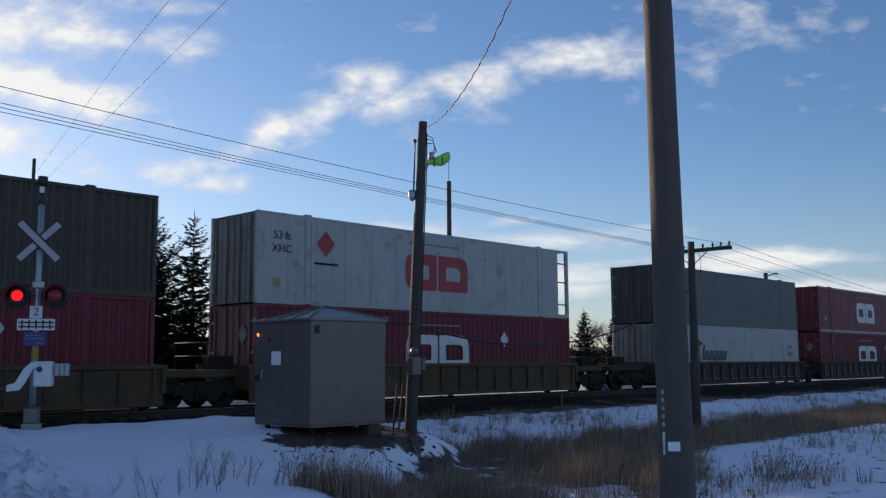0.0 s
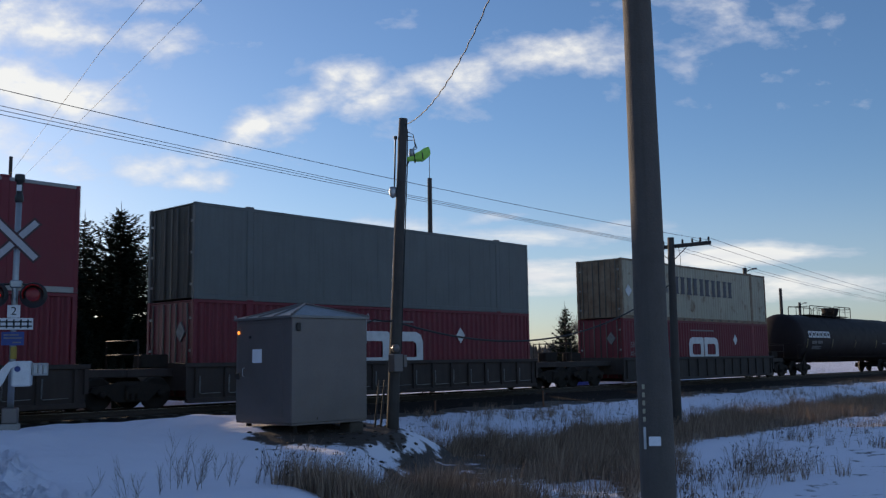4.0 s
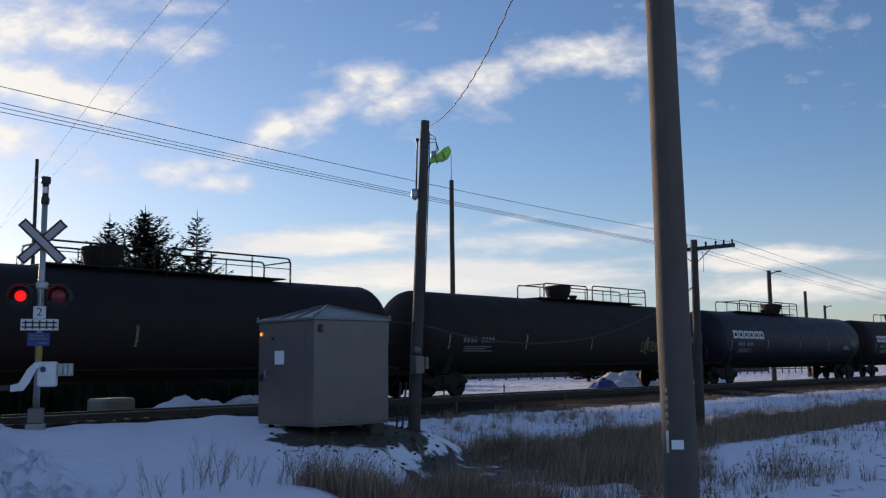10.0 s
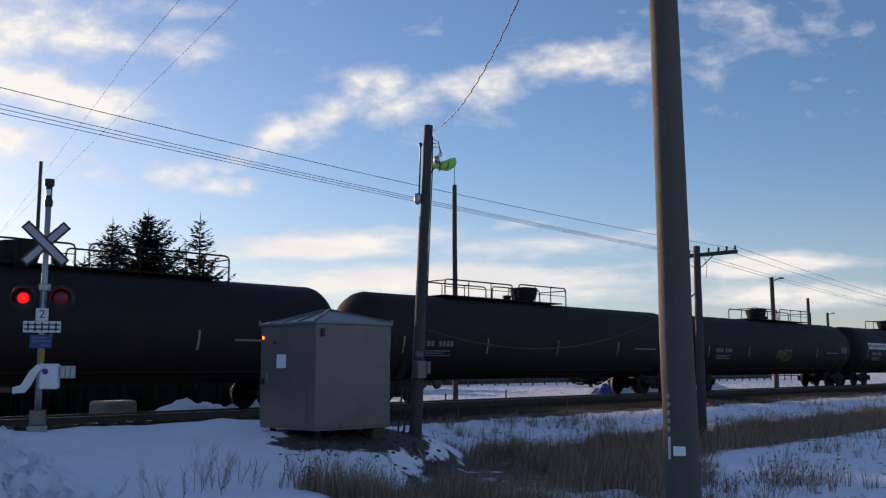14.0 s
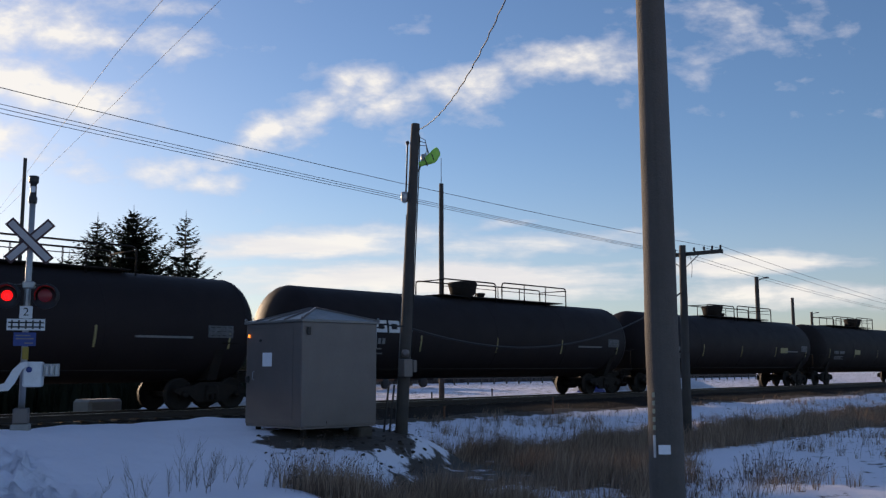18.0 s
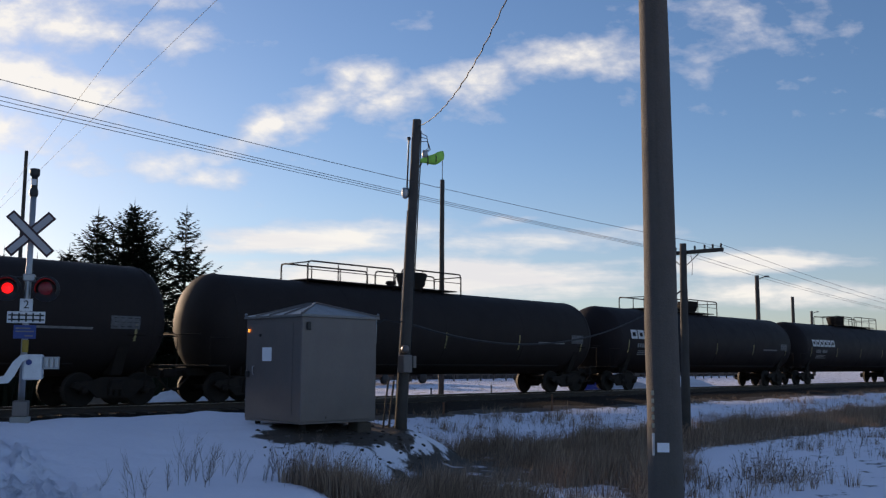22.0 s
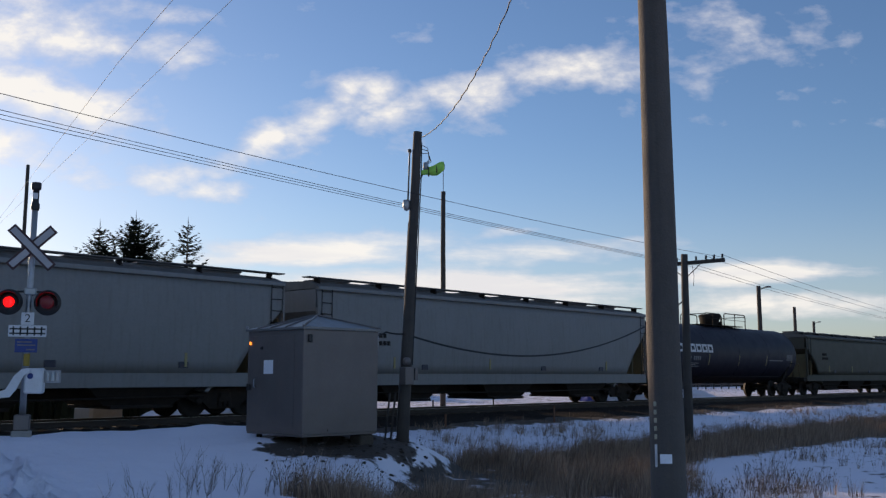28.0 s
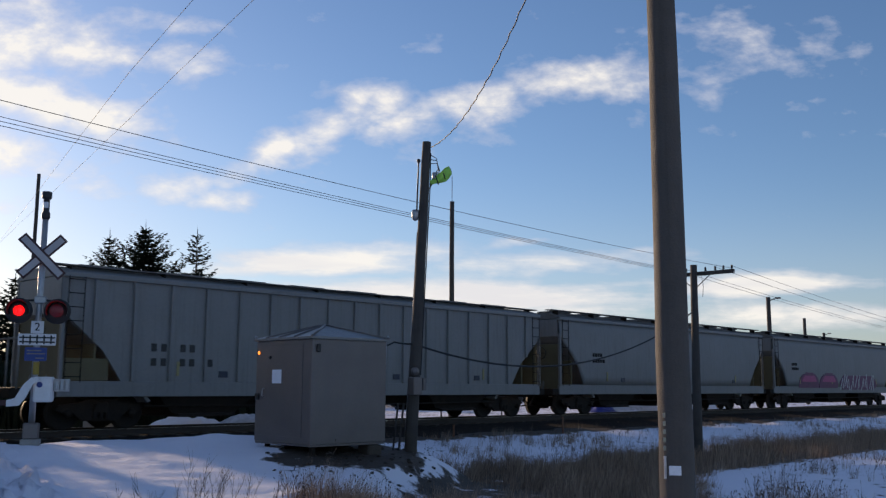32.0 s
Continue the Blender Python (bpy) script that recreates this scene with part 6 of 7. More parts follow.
def hopper_car(paint, u0, u1, ribs=False, spray=False, low=0.0, label="pale grey covered hopper car", porch=0.0):
    half = (u1 - u0) / 2 - 0.42
    car = thing("hopper_car", label, "hopper car", group="cars of the freight train")
    W, ZB, ZE, ZT = 1.5, 0.98, 4.02 - low, 4.34 - low
    hs = half - 0.25
    SZ = 3.10 if ribs else 3.35          # where the slope of the ends begins
    # side plates: full height in the middle, cut back to a slope at both ends
    for s in (-1, 1):
        g = Geo()
        # a gently bulged wall in vertical strips
        cols = [-hs, -hs + 0.6, -hs + 1.2, -hs + 1.75] + [(-hs + 1.75) + (2 * hs - 3.5) * i / 10 for i in range(1, 10)] + [hs - 1.75, hs - 1.2, hs - 0.6, hs]
        rows = 8

        def low_z(x):
            e = hs - abs(x)
            return ZB + 0.30 if e >= 1.75 - 1e-6 else SZ - low + (1.62 - SZ + low) * e / 1.75

        v, f = [], []
        for x in cols:
            z0 = low_z(x)
            for j in range(rows + 1):
                t = j / rows
                z = z0 + (ZE - z0) * t
                bulge = 0.0 if ribs else 0.10 * math.sin(math.pi * min(1, max(0, (z - ZB) / (ZE - ZB))))
                v.append((x, s * (W - 0.07 + bulge), z))
            for j in range(rows + 1):
                z = z0 + (ZE - z0) * j / rows
                v.append((x, s * (W - 0.14), z))
        m = 2 * (rows + 1)
        for i in range(len(cols) - 1):
            for j in range(rows):
                f.append((i * m + j, (i + 1) * m + j, (i + 1) * m + j + 1, i * m + j + 1))
                o = rows + 1
                f.append((i * m + o + j, i * m + o + j + 1, (i + 1) * m + o + j + 1, (i + 1) * m + o + j))
            f.append((i * m, i * m + rows + 1, (i + 1) * m + rows + 1, (i + 1) * m))
            f.append((i * m + rows, (i + 1) * m + rows, (i + 1) * m + 2 * rows + 1, i * m + 2 * rows + 1))
        g.add(v, f, not ribs)
        side = part("side_wall", g, paint, car)
        part("side_sill", Geo().box(-hs, hs, s * (W - 0.16), s * (W - 0.055), ZB - 0.10, ZB + 0.31, 0.012), paint, car)
        part("top_chord", Geo().box(-hs, hs, s * (W - 0.16), s * (W + 0.03), ZE - 0.04, ZE + 0.09, 0.015), paint, car)
        if ribs:
            n = 17
            for i in range(n):
                x = -hs + 0.9 + (2 * hs - 1.8) * i / (n - 1)
                zb = low_z(x)
                part("rib", Geo().box(x - 0.045, x + 0.045, s * (W - 0.069), s * (W + 0.02), zb + 0.02, ZE - 0.045, 0.01), paint, side)
        for e in (-1, 1):
            part("end_post", Geo().box(e * hs, e * (hs - 0.10), s * (W - 0.12), s * W, ZB + 0.24, SZ + 0.05 - low, 0.012), paint, car)
            g = Geo()
            for zz in [1.4 + 0.36 * k for k in range(8)]:
                g.tube([(e * (hs - 0.12), s * (W + 0.04), zz), (e * (hs - 0.55), s * (W + 0.04), zz)], 0.013, 5)
            for xx in (hs - 0.12, hs - 0.55):
                g.tube([(e * xx, s * (W + 0.04), 1.25), (e * xx, s * (W + 0.04), ZE - 0.02)], 0.016, 5)
            part("ladder", g, M_UNDER, car)
    # sloped end sheets and end frames
    for e in (-1, 1):
        g = Geo().prism([(e * (hs - 0.02), ZE), (e * (hs - 0.02), SZ - 0.05 - low), (e * (hs - 1.80), 1.60), (e * (hs - 2.6), 0.72), (e * (hs - 2.7), 0.76), (e * (hs - 1.9), 1.66), (e * (hs - 0.10), SZ + 0.05 - low), (e * (hs - 0.10), ZE)],
                        "y", -(W - 0.15), W - 0.15)
        part("end_slope_sheet", g, paint, car, "sloped end sheet")
        part("end_bulkhead", Geo().box(e * (hs - 0.98), e * (hs - 1.04), -W + 0.16, W - 0.16, ZB + 0.02, 2.30, 0.01), M_HOP_TAN, car)
        part("end_plate", Geo().box(e * (hs - 0.12), e * (hs - 0.17), -W + 0.16, W - 0.16, ZB - 0.1, 2.98 - low, 0.01), M_HOP_TAN, car)
        out = porch if e < 0 else 0.0
        part("end_sill", Geo().box(e * (hs - 0.02), e * (half + 0.15 + out), -1.4, 1.4, ZB - 0.12, ZB + 0.14, 0.02), M_UNDER, car)
        part("end_brace", Geo().tube([(e * (hs - 0.05), -0.5, ZB + 0.1), (e * (hs - 0.6), -0.5, 2.7)], 0.06, 6).tube([(e * (hs - 0.05), 0.5, ZB + 0.1), (e * (hs - 0.6), 0.5, 2.7)], 0.06, 6), paint, car)
        part("coupler", coupler_geo(e * (half + out), e), M_UNDER, car)
        truck(car, e * (half - 2.1 + 0.6 * out))
        if out:
            for y in (-1.38, -0.7):
                part("porch_post", Geo().tube([(e * (half + out), y, ZB + 0.1), (e * (half + out), y, 2.35)], 0.025, 6), paint, car)
            part("porch_rail", Geo().tube([(e * (half + out), -1.38, 2.35), (e * (half + out), 1.38, 2.35)], 0.025, 6), paint, car)
            part("end_bay_panel", Geo().box(e * (hs - 1.40), e * (hs - 0.10), -(W - 0.20), -(W - 0.13), ZB + 0.32, 1.88, 0.012), M_HOP_TAN, car, "yellowed panel under the sloped end")
        part("stub_sill", Geo().box(e * (half - 0.1), e * (half - 4.2), -0.3, 0.3, 0.80, 1.06, 0.03), M_UNDER, car)
    part("brake_wheel", Geo().lathe([(0.24, -0.015), (0.27, 0.0), (0.24, 0.015)], "x", 18, (-hs - 0.15, -0.6, 2.6)).tube([(-hs - 0.15, -0.84, 2.6), (-hs - 0.15, -0.36, 2.6)], 0.012, 5), M_UNDER, car)
    # roof, hatches, running boards
    g = Geo().prism([(-W - 0.02, ZE + 0.08), (-W * 0.62, ZT - 0.05), (0, ZT), (W * 0.62, ZT - 0.05), (W + 0.02, ZE + 0.08), (W - 0.1, ZE + 0.02), (-W + 0.1, ZE + 0.02)], "x", -hs, hs)
    roof = part("roof", g, M_ROOF if not ribs else paint, car)
    part("hatch_coaming", Geo().box(-hs + 0.9, hs - 0.9, -0.36, 0.36, ZT - 0.02, ZT + 0.08, 0.02), M_ROOF, car)
    n = 8
    for i in range(n):
        x = -hs + 1.6 + (2 * hs - 3.2) * i / (n - 1)
        part("hatch_cover", Geo().box(x - 0.72, x + 0.72, -0.42, 0.42, ZT + 0.083, ZT + 0.13, 0.02), M_ROOF, car)
    for s in (-1, 1):
        zb = ZT - 0.03 if ribs or low else ZT + 0.06
        part("running_board", Geo().box(-hs - 0.2, hs + 0.2, s * 0.86, s * 1.22, zb, zb + 0.035, 0.008), M_ROOF, car)
        for i in range(8):
            x = -hs + 0.3 + (2 * hs - 0.6) * i / 7
            part("board_bracket", Geo().box(x - 0.02, x + 0.02, s * 0.90, s * 1.18, ZE + 0.10, zb - 0.002), M_UNDER, car)
    part("centre_sill", Geo().box(-hs + 2.2, hs - 2.2, -0.33, 0.33, 0.52, 0.96, 0.02), M_UNDER, car)
    part("brake_pipe", Geo().tube([(-hs + 2.6, -1.2, 0.62), (0, -1.22, 0.56), (hs - 2.6, -1.2, 0.62)], 0.03, 6), M_UNDER, car)
    # discharge pockets
    for i in range(3):
        x = -hs + 4.6 + i * (2 * hs - 9.2) / 2
        g = Geo()
        v = [(x + a * 1.75, b * 1.30, ZB + 0.05) for a, b in ((-1, -1), (1, -1), (1, 1), (-1, 1))] + [(x + a * 1.05, b * 1.05, 0.40) for a, b in ((-1, -1), (1, -1), (1, 1), (-1, 1))]
        g.add(v, [(0, 1, 2, 3), (4, 7, 6, 5), (0, 4, 5, 1), (1, 5, 6, 2), (2, 6, 7, 3), (3, 7, 4, 0)])
        pocket = part("discharge_pocket", g, M_UNDER, car)
        part("outlet_gate", Geo().box(x - 0.95, x + 0.95, -1.25, 1.25, 0.30, 0.398, 0.02), M_UNDER, pocket)
    # markings
    g = Geo()

    def plate(g, a, b, c, d):
        zz = (c + d) / 2
        y = -(W - 0.07 + (0.0 if ribs else 0.10 * math.sin(math.pi * (zz - ZB) / (ZE - ZB)))) - 0.022
        g.box(a, b, y - 0.004, y + 0.02, c, d)

    rows_ = ((2.12, (0, 1, 3, 4)), (1.72, (0, 1, 3, 4, 6))) if ribs else ((2.5, (0, 1, 2, 3)), (2.24, (0, 1, 2, 3, 4)))
    for z, cols_ in rows_:
        for c in cols_:
            g = Geo()
            x = -hs + (2.6 if ribs else 2.3) + c * (0.30 if ribs else 0.19)
            plate(g, x, x + (0.15 if ribs else 0.12), z, z + (0.21 if ribs else 0.15))
            part("number_bar", g, M_SIGN_BLACK if ribs else M_UNDER, car, "dark bar of a car number")
    for x in (-hs * 0.52, hs * 0.18, hs * 0.6):
        g = Geo()
        plate(g, x, x + 0.30, 1.42, 1.60)
        part("data_plate", g, M_NAVY, car)
    for x in (-hs + 3.4, -1.5, hs - 3.5):
        g = Geo()
        plate(g, x, x + 0.08, 1.45, 1.85)
        part("reflector_stripe", g, M_STRIPE, car)
    if spray:
        # two swollen pink letters' shapes, then a scribble of pale strokes over purple
        for xa, wd in ((-hs + 3.3, 2.9), (-hs + 6.3, 2.9)):
            body, band = Geo(), Geo()
            for k in range(10):
                t = (k + 0.5) / 10
                cut = 0.5 * wd * (1 - math.sqrt(max(0.0, 1 - t ** 3)))
                z = 1.20 + 0.092 * k
                plate(body, xa + cut, xa + wd - cut, z, z + 0.092)
                if 4 <= k <= 7:
                    plate(band, xa + cut + 0.35, xa + wd - cut - 0.35, z, z + 0.092)
            for v in range(len(band.v)):
                band.v[v] = (band.v[v][0], band.v[v][1] - 0.006, band.v[v][2])
            shape = part("spray_tag", body, M_PURPLE, car, "swollen purple and pink sprayed shape")
            part("pink_fill", band, M_PINK, shape)
        rng = random.Random(9)
        g = Geo()
        for k in range(9):
            z = 1.10 + 0.1 * k
            plate(g, -hs + 9.5 + 0.12 * abs(k - 4), -hs + 16.2 - 0.2 * abs(k - 3), z, z + 0.1)
        back = part("spray_tag", g, M_PURPLE, car, "purple sprayed patch with pale strokes")
        for k in range(17):
            g = Geo()
            x = -hs + 9.6 + k * 0.36 + rng.uniform(-0.08, 0.08)
            lean = rng.choice((-0.25, 0.3, 0.45))
            z0, z1 = 1.12 + rng.uniform(-0.1, 0.15), 1.95 + rng.uniform(-0.2, 0.2)
            for q in range(8):
                t = q / 8
                plate(g, x + lean * t, x + lean * t + 0.09, z0 + (z1 - z0) * t, z0 + (z1 - z0) * (t + 0.126))
            g.v = [(a, b - 0.007, c) for a, b, c in g.v]
            part("pale_stroke", g, M_PALE_SPRAY, back)
    place(car, (u0 + u1) / 2)
    return car


def well_unit(paint, u0, u1, c0, c1, left_truck=True, right_truck=True, label="dirty well car unit"):
    """A well car's unit from u0 to u1, its well under a container from c0 to c1."""
    mid = (c0 + c1) / 2
    car = thing("well_car", label, "well car", group="cars of the freight train")
    a, b, l, r = c0 - mid - 0.25, c1 - mid + 0.25, u0 - mid, u1 - mid
    for s in (-1, 1):
        side = part("side_beam", Geo().prism([(a, 0.26), (b, 0.26), (b, 1.05), (b + 0.1, 1.22), (a - 0.1, 1.22), (a, 1.05)], "y", s * 1.32, s * 1.38), paint, car)
        part("top_chord", Geo().box(a - 0.1, b + 0.1, s * 1.30, s * 1.46, 1.16, 1.29, 0.015), paint, side)
        part("bottom_chord", Geo().box(a, b, s * 1.28, s * 1.45, 0.14, 0.28, 0.015), paint, side)
        n = 17
        for i in range(n):
            x = a + 0.3 + (b - a - 0.6) * i / (n - 1)
            part("stile", Geo().box(x - 0.035, x + 0.035, s * 1.381, s * 1.45, 0.282, 1.158, 0.008), paint, side)
            if paint is M_WELL_DARK and s < 0 and i < n - 1:
                part("air_pipe", Geo().tube([(x + 0.10, -1.47, 0.92), (x + 0.09, -1.47, 0.44), (x + 0.14, -1.47, 0.40), (x + 0.80, -1.47, 0.42)], 0.011, 5), M_CON_GREY, side)
    for i in range(5):
        x = a + 1.0 + (b - a - 2.0) * i / 4
        part("cross_member", Geo().box(x - 0.15, x + 0.15, -1.27, 1.27, 0.15, 0.28, 0.02), paint, car)
    for e, x0, x1, tr in ((-1, l, a, left_truck), (1, b, r, right_truck)):
        part("end_deck", Geo().box(min(x0, x1), max(x0, x1), -0.75, 0.75, 0.90, 1.14, 0.03), paint, car)
        part("bulkhead", Geo().prism([(-1.45, 0.5), (1.45, 0.5), (1.45, 1.24), (0.8, 1.30), (-0.8, 1.30), (-1.45, 1.24)], "x", (b if e > 0 else a) - 0.06, (b if e > 0 else a) + 0.06), paint, car)
        end = r if e > 0 else l
        if tr:
            truck(car, end - e * (1.35 if tr is True else tr))
            part("end_railing", Geo().tube([(end - e * 0.25, -0.9, 1.14), (end - e * 0.25, -0.9, 1.95), (end - e * 0.25, 0.9, 1.95), (end - e * 0.25, 0.9, 1.14)], 0.022, 6)
                 .tube([(end - e * 0.25, -0.9, 1.55), (end - e * 0.25, 0.9, 1.55)], 0.018, 6), paint, car)
            part("brake_gear", Geo().box(end - e * 1.4, end - e * 0.5, -0.62, -0.2, 1.15, 1.55, 0.04), M_UNDER, car)
        part("drawbar", coupler_geo(end - e * 0.1, e), M_UNDER, car)
    place(car, mid)
    return car


def container(paint, c0, z, label, ribbed=False, brand=None, rails=None, length=16.154, text=None, post=True, frame_mat=None, tall=2.896, open_end=False, low_tier=False, seam=None, extras="", door_mat=None):
    """A 53-foot container from c0 along the train, its floor at z above the rail."""
    L_, W, H = length, 1.295, tall
    ob = thing("container", label, "shipping container", group="stacked containers")
    h = L_ / 2
    fm = frame_mat or paint
    for s in (-1, 1):
        g = Geo()
        if ribbed:
            v, f = [], []
            n = int(L_ / 0.07)
            n -= n % 4
            xs = [(-h + 0.12 + (L_ - 0.24) * i / n, -0.065 if i % 4 in (0, 1) else 0.0) for i in range(n + 1)]
            for x, d in xs:
                v += [(x, s * (W - 0.012 + d), 0.16), (x, s * (W - 0.012 + d), H - 0.10)]
            f = [(2 * i, 2 * i + 2, 2 * i + 3, 2 * i + 1) for i in range(n)]
            g.add(v, f)
            g.box(-h + 0.12, h - 0.12, s * (W - 0.14), s * (W - 0.09), 0.16, H - 0.10)
        else:
            g.box(-h + 0.10, h - (0.75 if open_end else 0.10), s * (W - 0.05), s * (W - 0.012), 0.14, H - 0.08)
        side = part("side_wall", g, paint, ob)
        if not ribbed:
            for i in range(1, 13):
                x = -h + (L_ - (0.75 if open_end else 0.0)) * i / 13
                part("seam", Geo().box(x - 0.011, x + 0.011, s * (W - 0.0125), s * (W - 0.007), 0.16, H - 0.10), seam or paint, side)
        part("bottom_rail", Geo().box(-h, h, s * (W - 0.06), s * W, 0.0, 0.16, 0.012), rails or fm, ob)
        part("top_rail", Geo().box(-h, h, s * (W - 0.06), s * W, H - 0.10, H, 0.012), rails if rails and not ribbed else fm, ob)
        if post:
            for x in (-h + 2.0, h - 2.0):
                post_ = part("lifting_post", Geo().box(x - 0.11, x + 0.11, s * (W - 0.04), s * (W + 0.004), 0.005, H - 0.004, 0.01), fm, ob)
                for e in (-1, 1):
                    part("post_edge", Geo().box(x + e * 0.112, x + e * 0.135, s * (W - 0.04), s * (W + 0.001), 0.162, H - 0.102), seam or fm, post_)
                part("corner_casting", Geo().box(x - 0.13, x + 0.13, s * (W - 0.16), s * (W + 0.006), H - 0.01, H + 0.05, 0.01), fm, ob)
    for e in (-1, 1):
        for s in (-1, 1):
            part("corner_post", Geo().box(e * h, e * (h - 0.14), s * (W - 0.14), s * (W + 0.002), 0.0, H + 0.004, 0.015), fm, ob)
        if e > 0 and open_end:
            for zz in (0.55, 1.5, 2.3):
                for s in (-1, 1):
                    part("end_bar", Geo().box(h - 0.75, h - 0.14, s * (W - 0.06), s * (W - 0.02), zz, zz + 0.05), M_SEAM, ob)
            part("end_wall", Geo().box(h - 0.80, h - 0.752, -W + 0.06, W - 0.06, 0.05, H - 0.06, 0.01), paint, ob)
            continue
        wall = part("end_wall" if e > 0 else "door", Geo().box(e * (h - 0.04), e * (h - 0.09), -W + 0.14, W - 0.14, 0.05, H - 0.06, 0.01),
                    paint if e > 0 else door_mat or paint, ob)
        if e < 0:
            for y in (-0.95, -0.35, 0.35, 0.95):
                part("locking_rod", Geo().tube([(-h + 0.01, y, 0.08), (-h + 0.01, y, H - 0.10)], 0.026, 6), M_SEAM, wall)
            for y in (-1.12, -0.66, 0.66, 1.12):
                part("door_gap", Geo().box(-h + 0.03, -h + 0.038, y - 0.012, y + 0.012, 0.08, H - 0.08), M_BLACK, wall)
            part("door_gap", Geo().box(-h + 0.02, -h + 0.035, -0.03, 0.03, 0.08, H - 0.08), M_BLACK, wall)
            for k in range(6):
                y = (-1.1, 1.1)[k % 2]
                zz = 0.45 + (k // 2) * 0.95
                part("hinge", Geo().box(-h + 0.01, -h + 0.038, y - 0.06, y + 0.06, zz - 0.04, zz + 0.04, 0.008), M_CON_GREY, wall)
    part("roof", Geo().box(-h + 0.01, h - 0.01, -W + 0.061, W - 0.061, H - 0.05, H - 0.015, 0.008), paint, ob)
    part("floor", Geo().box(-h + 0.1, h - 0.1, -W + 0.062, W - 0.062, 0.05, 0.13, 0.01), M_UNDER, ob)

    def plate(g, a, b, c, d):
        g.box(a, b, -W - 0.004, -W + 0.008, c, d)

    def slanted(g, a, b, c, d):
        g.prism([(a, c), (b, c), (b + (d - c) * 0.22, d), (a + (d - c) * 0.22, d)], "y", -W - 0.004, -W + 0.006)

    if brand == "twin":
        # two heavy hollow blocks
        mat, z0, z1, xa, xb, t = BRAND_TWIN[low_tier, paint.name]
        w = (xb - xa - 0.09) / 2
        for i, cuts in enumerate(((0.36, 0.12, 0.12, 0.36), (0.05, 0.12, 0.36, 0.05))):
            left = -h + xa + i * (w + 0.09)
            part("brand_block", rounded_block(left, left + w, z0, z1, t, cuts, -W - 0.004, -W + 0.008), mat, ob, "heavy hollow block of a painted brand mark")
        g = Geo()
        plate(g, -h + xa + 0.2, -h + xa + 2.8, z1 + 0.33, z1 + 0.39)
        part("line_of_writing", g, M_LETTER_DIM, ob)
    elif brand == "beast":
        g = Geo()
        x0 = -h + 3.25
        g.prism([(x0, 1.65), (x0 + 0.25, 2.05), (x0 + 0.75, 2.15), (x0 + 1.2, 1.95), (x0 + 0.8, 1.85), (x0 + 0.95, 1.15), (x0 + 0.62, 0.82), (x0 + 0.5, 1.25), (x0 + 0.12, 1.35)], "y", -W - 0.004, -W + 0.006)
        part("emblem", g, M_NAVY, ob, "dark emblem shape")
        g = Geo().prism([(x0 + 0.55, 1.25), (x0 + 0.6, 1.80), (x0 + 0.85, 1.85), (x0 + 0.9, 1.20), (x0 + 0.72, 0.95)], "y", -W - 0.0065, -W - 0.0045)
        part("emblem_patch", g, M_OLIVE, ob)
        for i in range(5):
            g = Geo()
            xa = x0 + 1.05 + i * 0.53
            top = 1.90 if i == 0 else 1.60
            for aa, bb, cc, dd in ((xa, xa + 0.19, 1.12, top), (xa + 0.27, xa + 0.47, 1.12, 1.62), (xa + 0.19, xa + 0.27, 1.12, 1.30)):
                slanted(g, aa, bb, cc, dd)
            part("brand_block", g, M_NAVY, ob, "dark slanted block of a brand mark")
        g = Geo().prism([(x0 + 1.0, 1.02), (x0 + 2.5, 1.10), (x0 + 4.0, 1.00), (x0 + 3.8, 0.90), (x0 + 1.2, 0.90)], "y", -W - 0.004, -W + 0.006)
        part("ground_stroke", g, M_OLIVE, ob)
        for xa in (-h + 1.75, -h + 2.3):
            part("placard", Geo().prism([(xa - 0.2, 1.7), (xa, 1.5), (xa + 0.2, 1.7), (xa, 1.9)], "y", -W - 0.004, -W + 0.006), M_CON_GREY, ob)
    elif brand == "serif":
        x0 = -h + 5.1
        for i in range(5):
            xa = x0 + i * 1.36
            for aa, bb in ((xa, xa + 0.46), (xa + 0.66, xa + 1.12)):
                g = Geo().prism([(aa, 1.38), (bb, 1.38), (bb, 1.46), (bb - 0.06, 1.46), (bb - 0.06, 2.20), (bb, 2.20), (bb, 2.28), (aa, 2.28), (aa, 2.20), (aa + 0.06, 2.20),
                                 (aa + 0.06, 1.46), (aa, 1.46)], "y", -W - 0.004, -W + 0.008)
                part("brand_block", g, M_NAVY, ob, "dark bar of a painted brand mark")
        g = Geo().prism([(x0 - 3.3, 1.0), (x0 - 2.2, 0.95), (x0 - 2.2, 2.45), (x0 - 2.6, 2.35), (x0 - 3.1, 1.6), (x0 - 3.8, 1.25)], "y", -W - 0.004, -W + 0.006)
        part("emblem", g, M_NAVY, ob, "dark mountain-like emblem shape")
        for i in range(15):
            x = -h + 1.0 + i * (L_ - 2.0) / 14
            part("fork_pocket", Geo().box(x - 0.13, x + 0.13, -W - 0.003, -W + 0.01, 0.055, 0.105), M_BLACK, ob)
        part("placard", Geo().prism([(-h + 0.3, 1.35), (-h + 0.6, 1.05), (-h + 0.9, 1.35), (-h + 0.6, 1.65)], "y", -W - 0.004, -W + 0.006), M_LETTER, ob)
        for i in range(6):
            g = Geo()
            plate(g, -h + 3.7 + i * 0.2, -h + 3.82 + i * 0.2, 1.40, 1.62)
            part("number_bar", g, M_LETTER_DIM, ob)
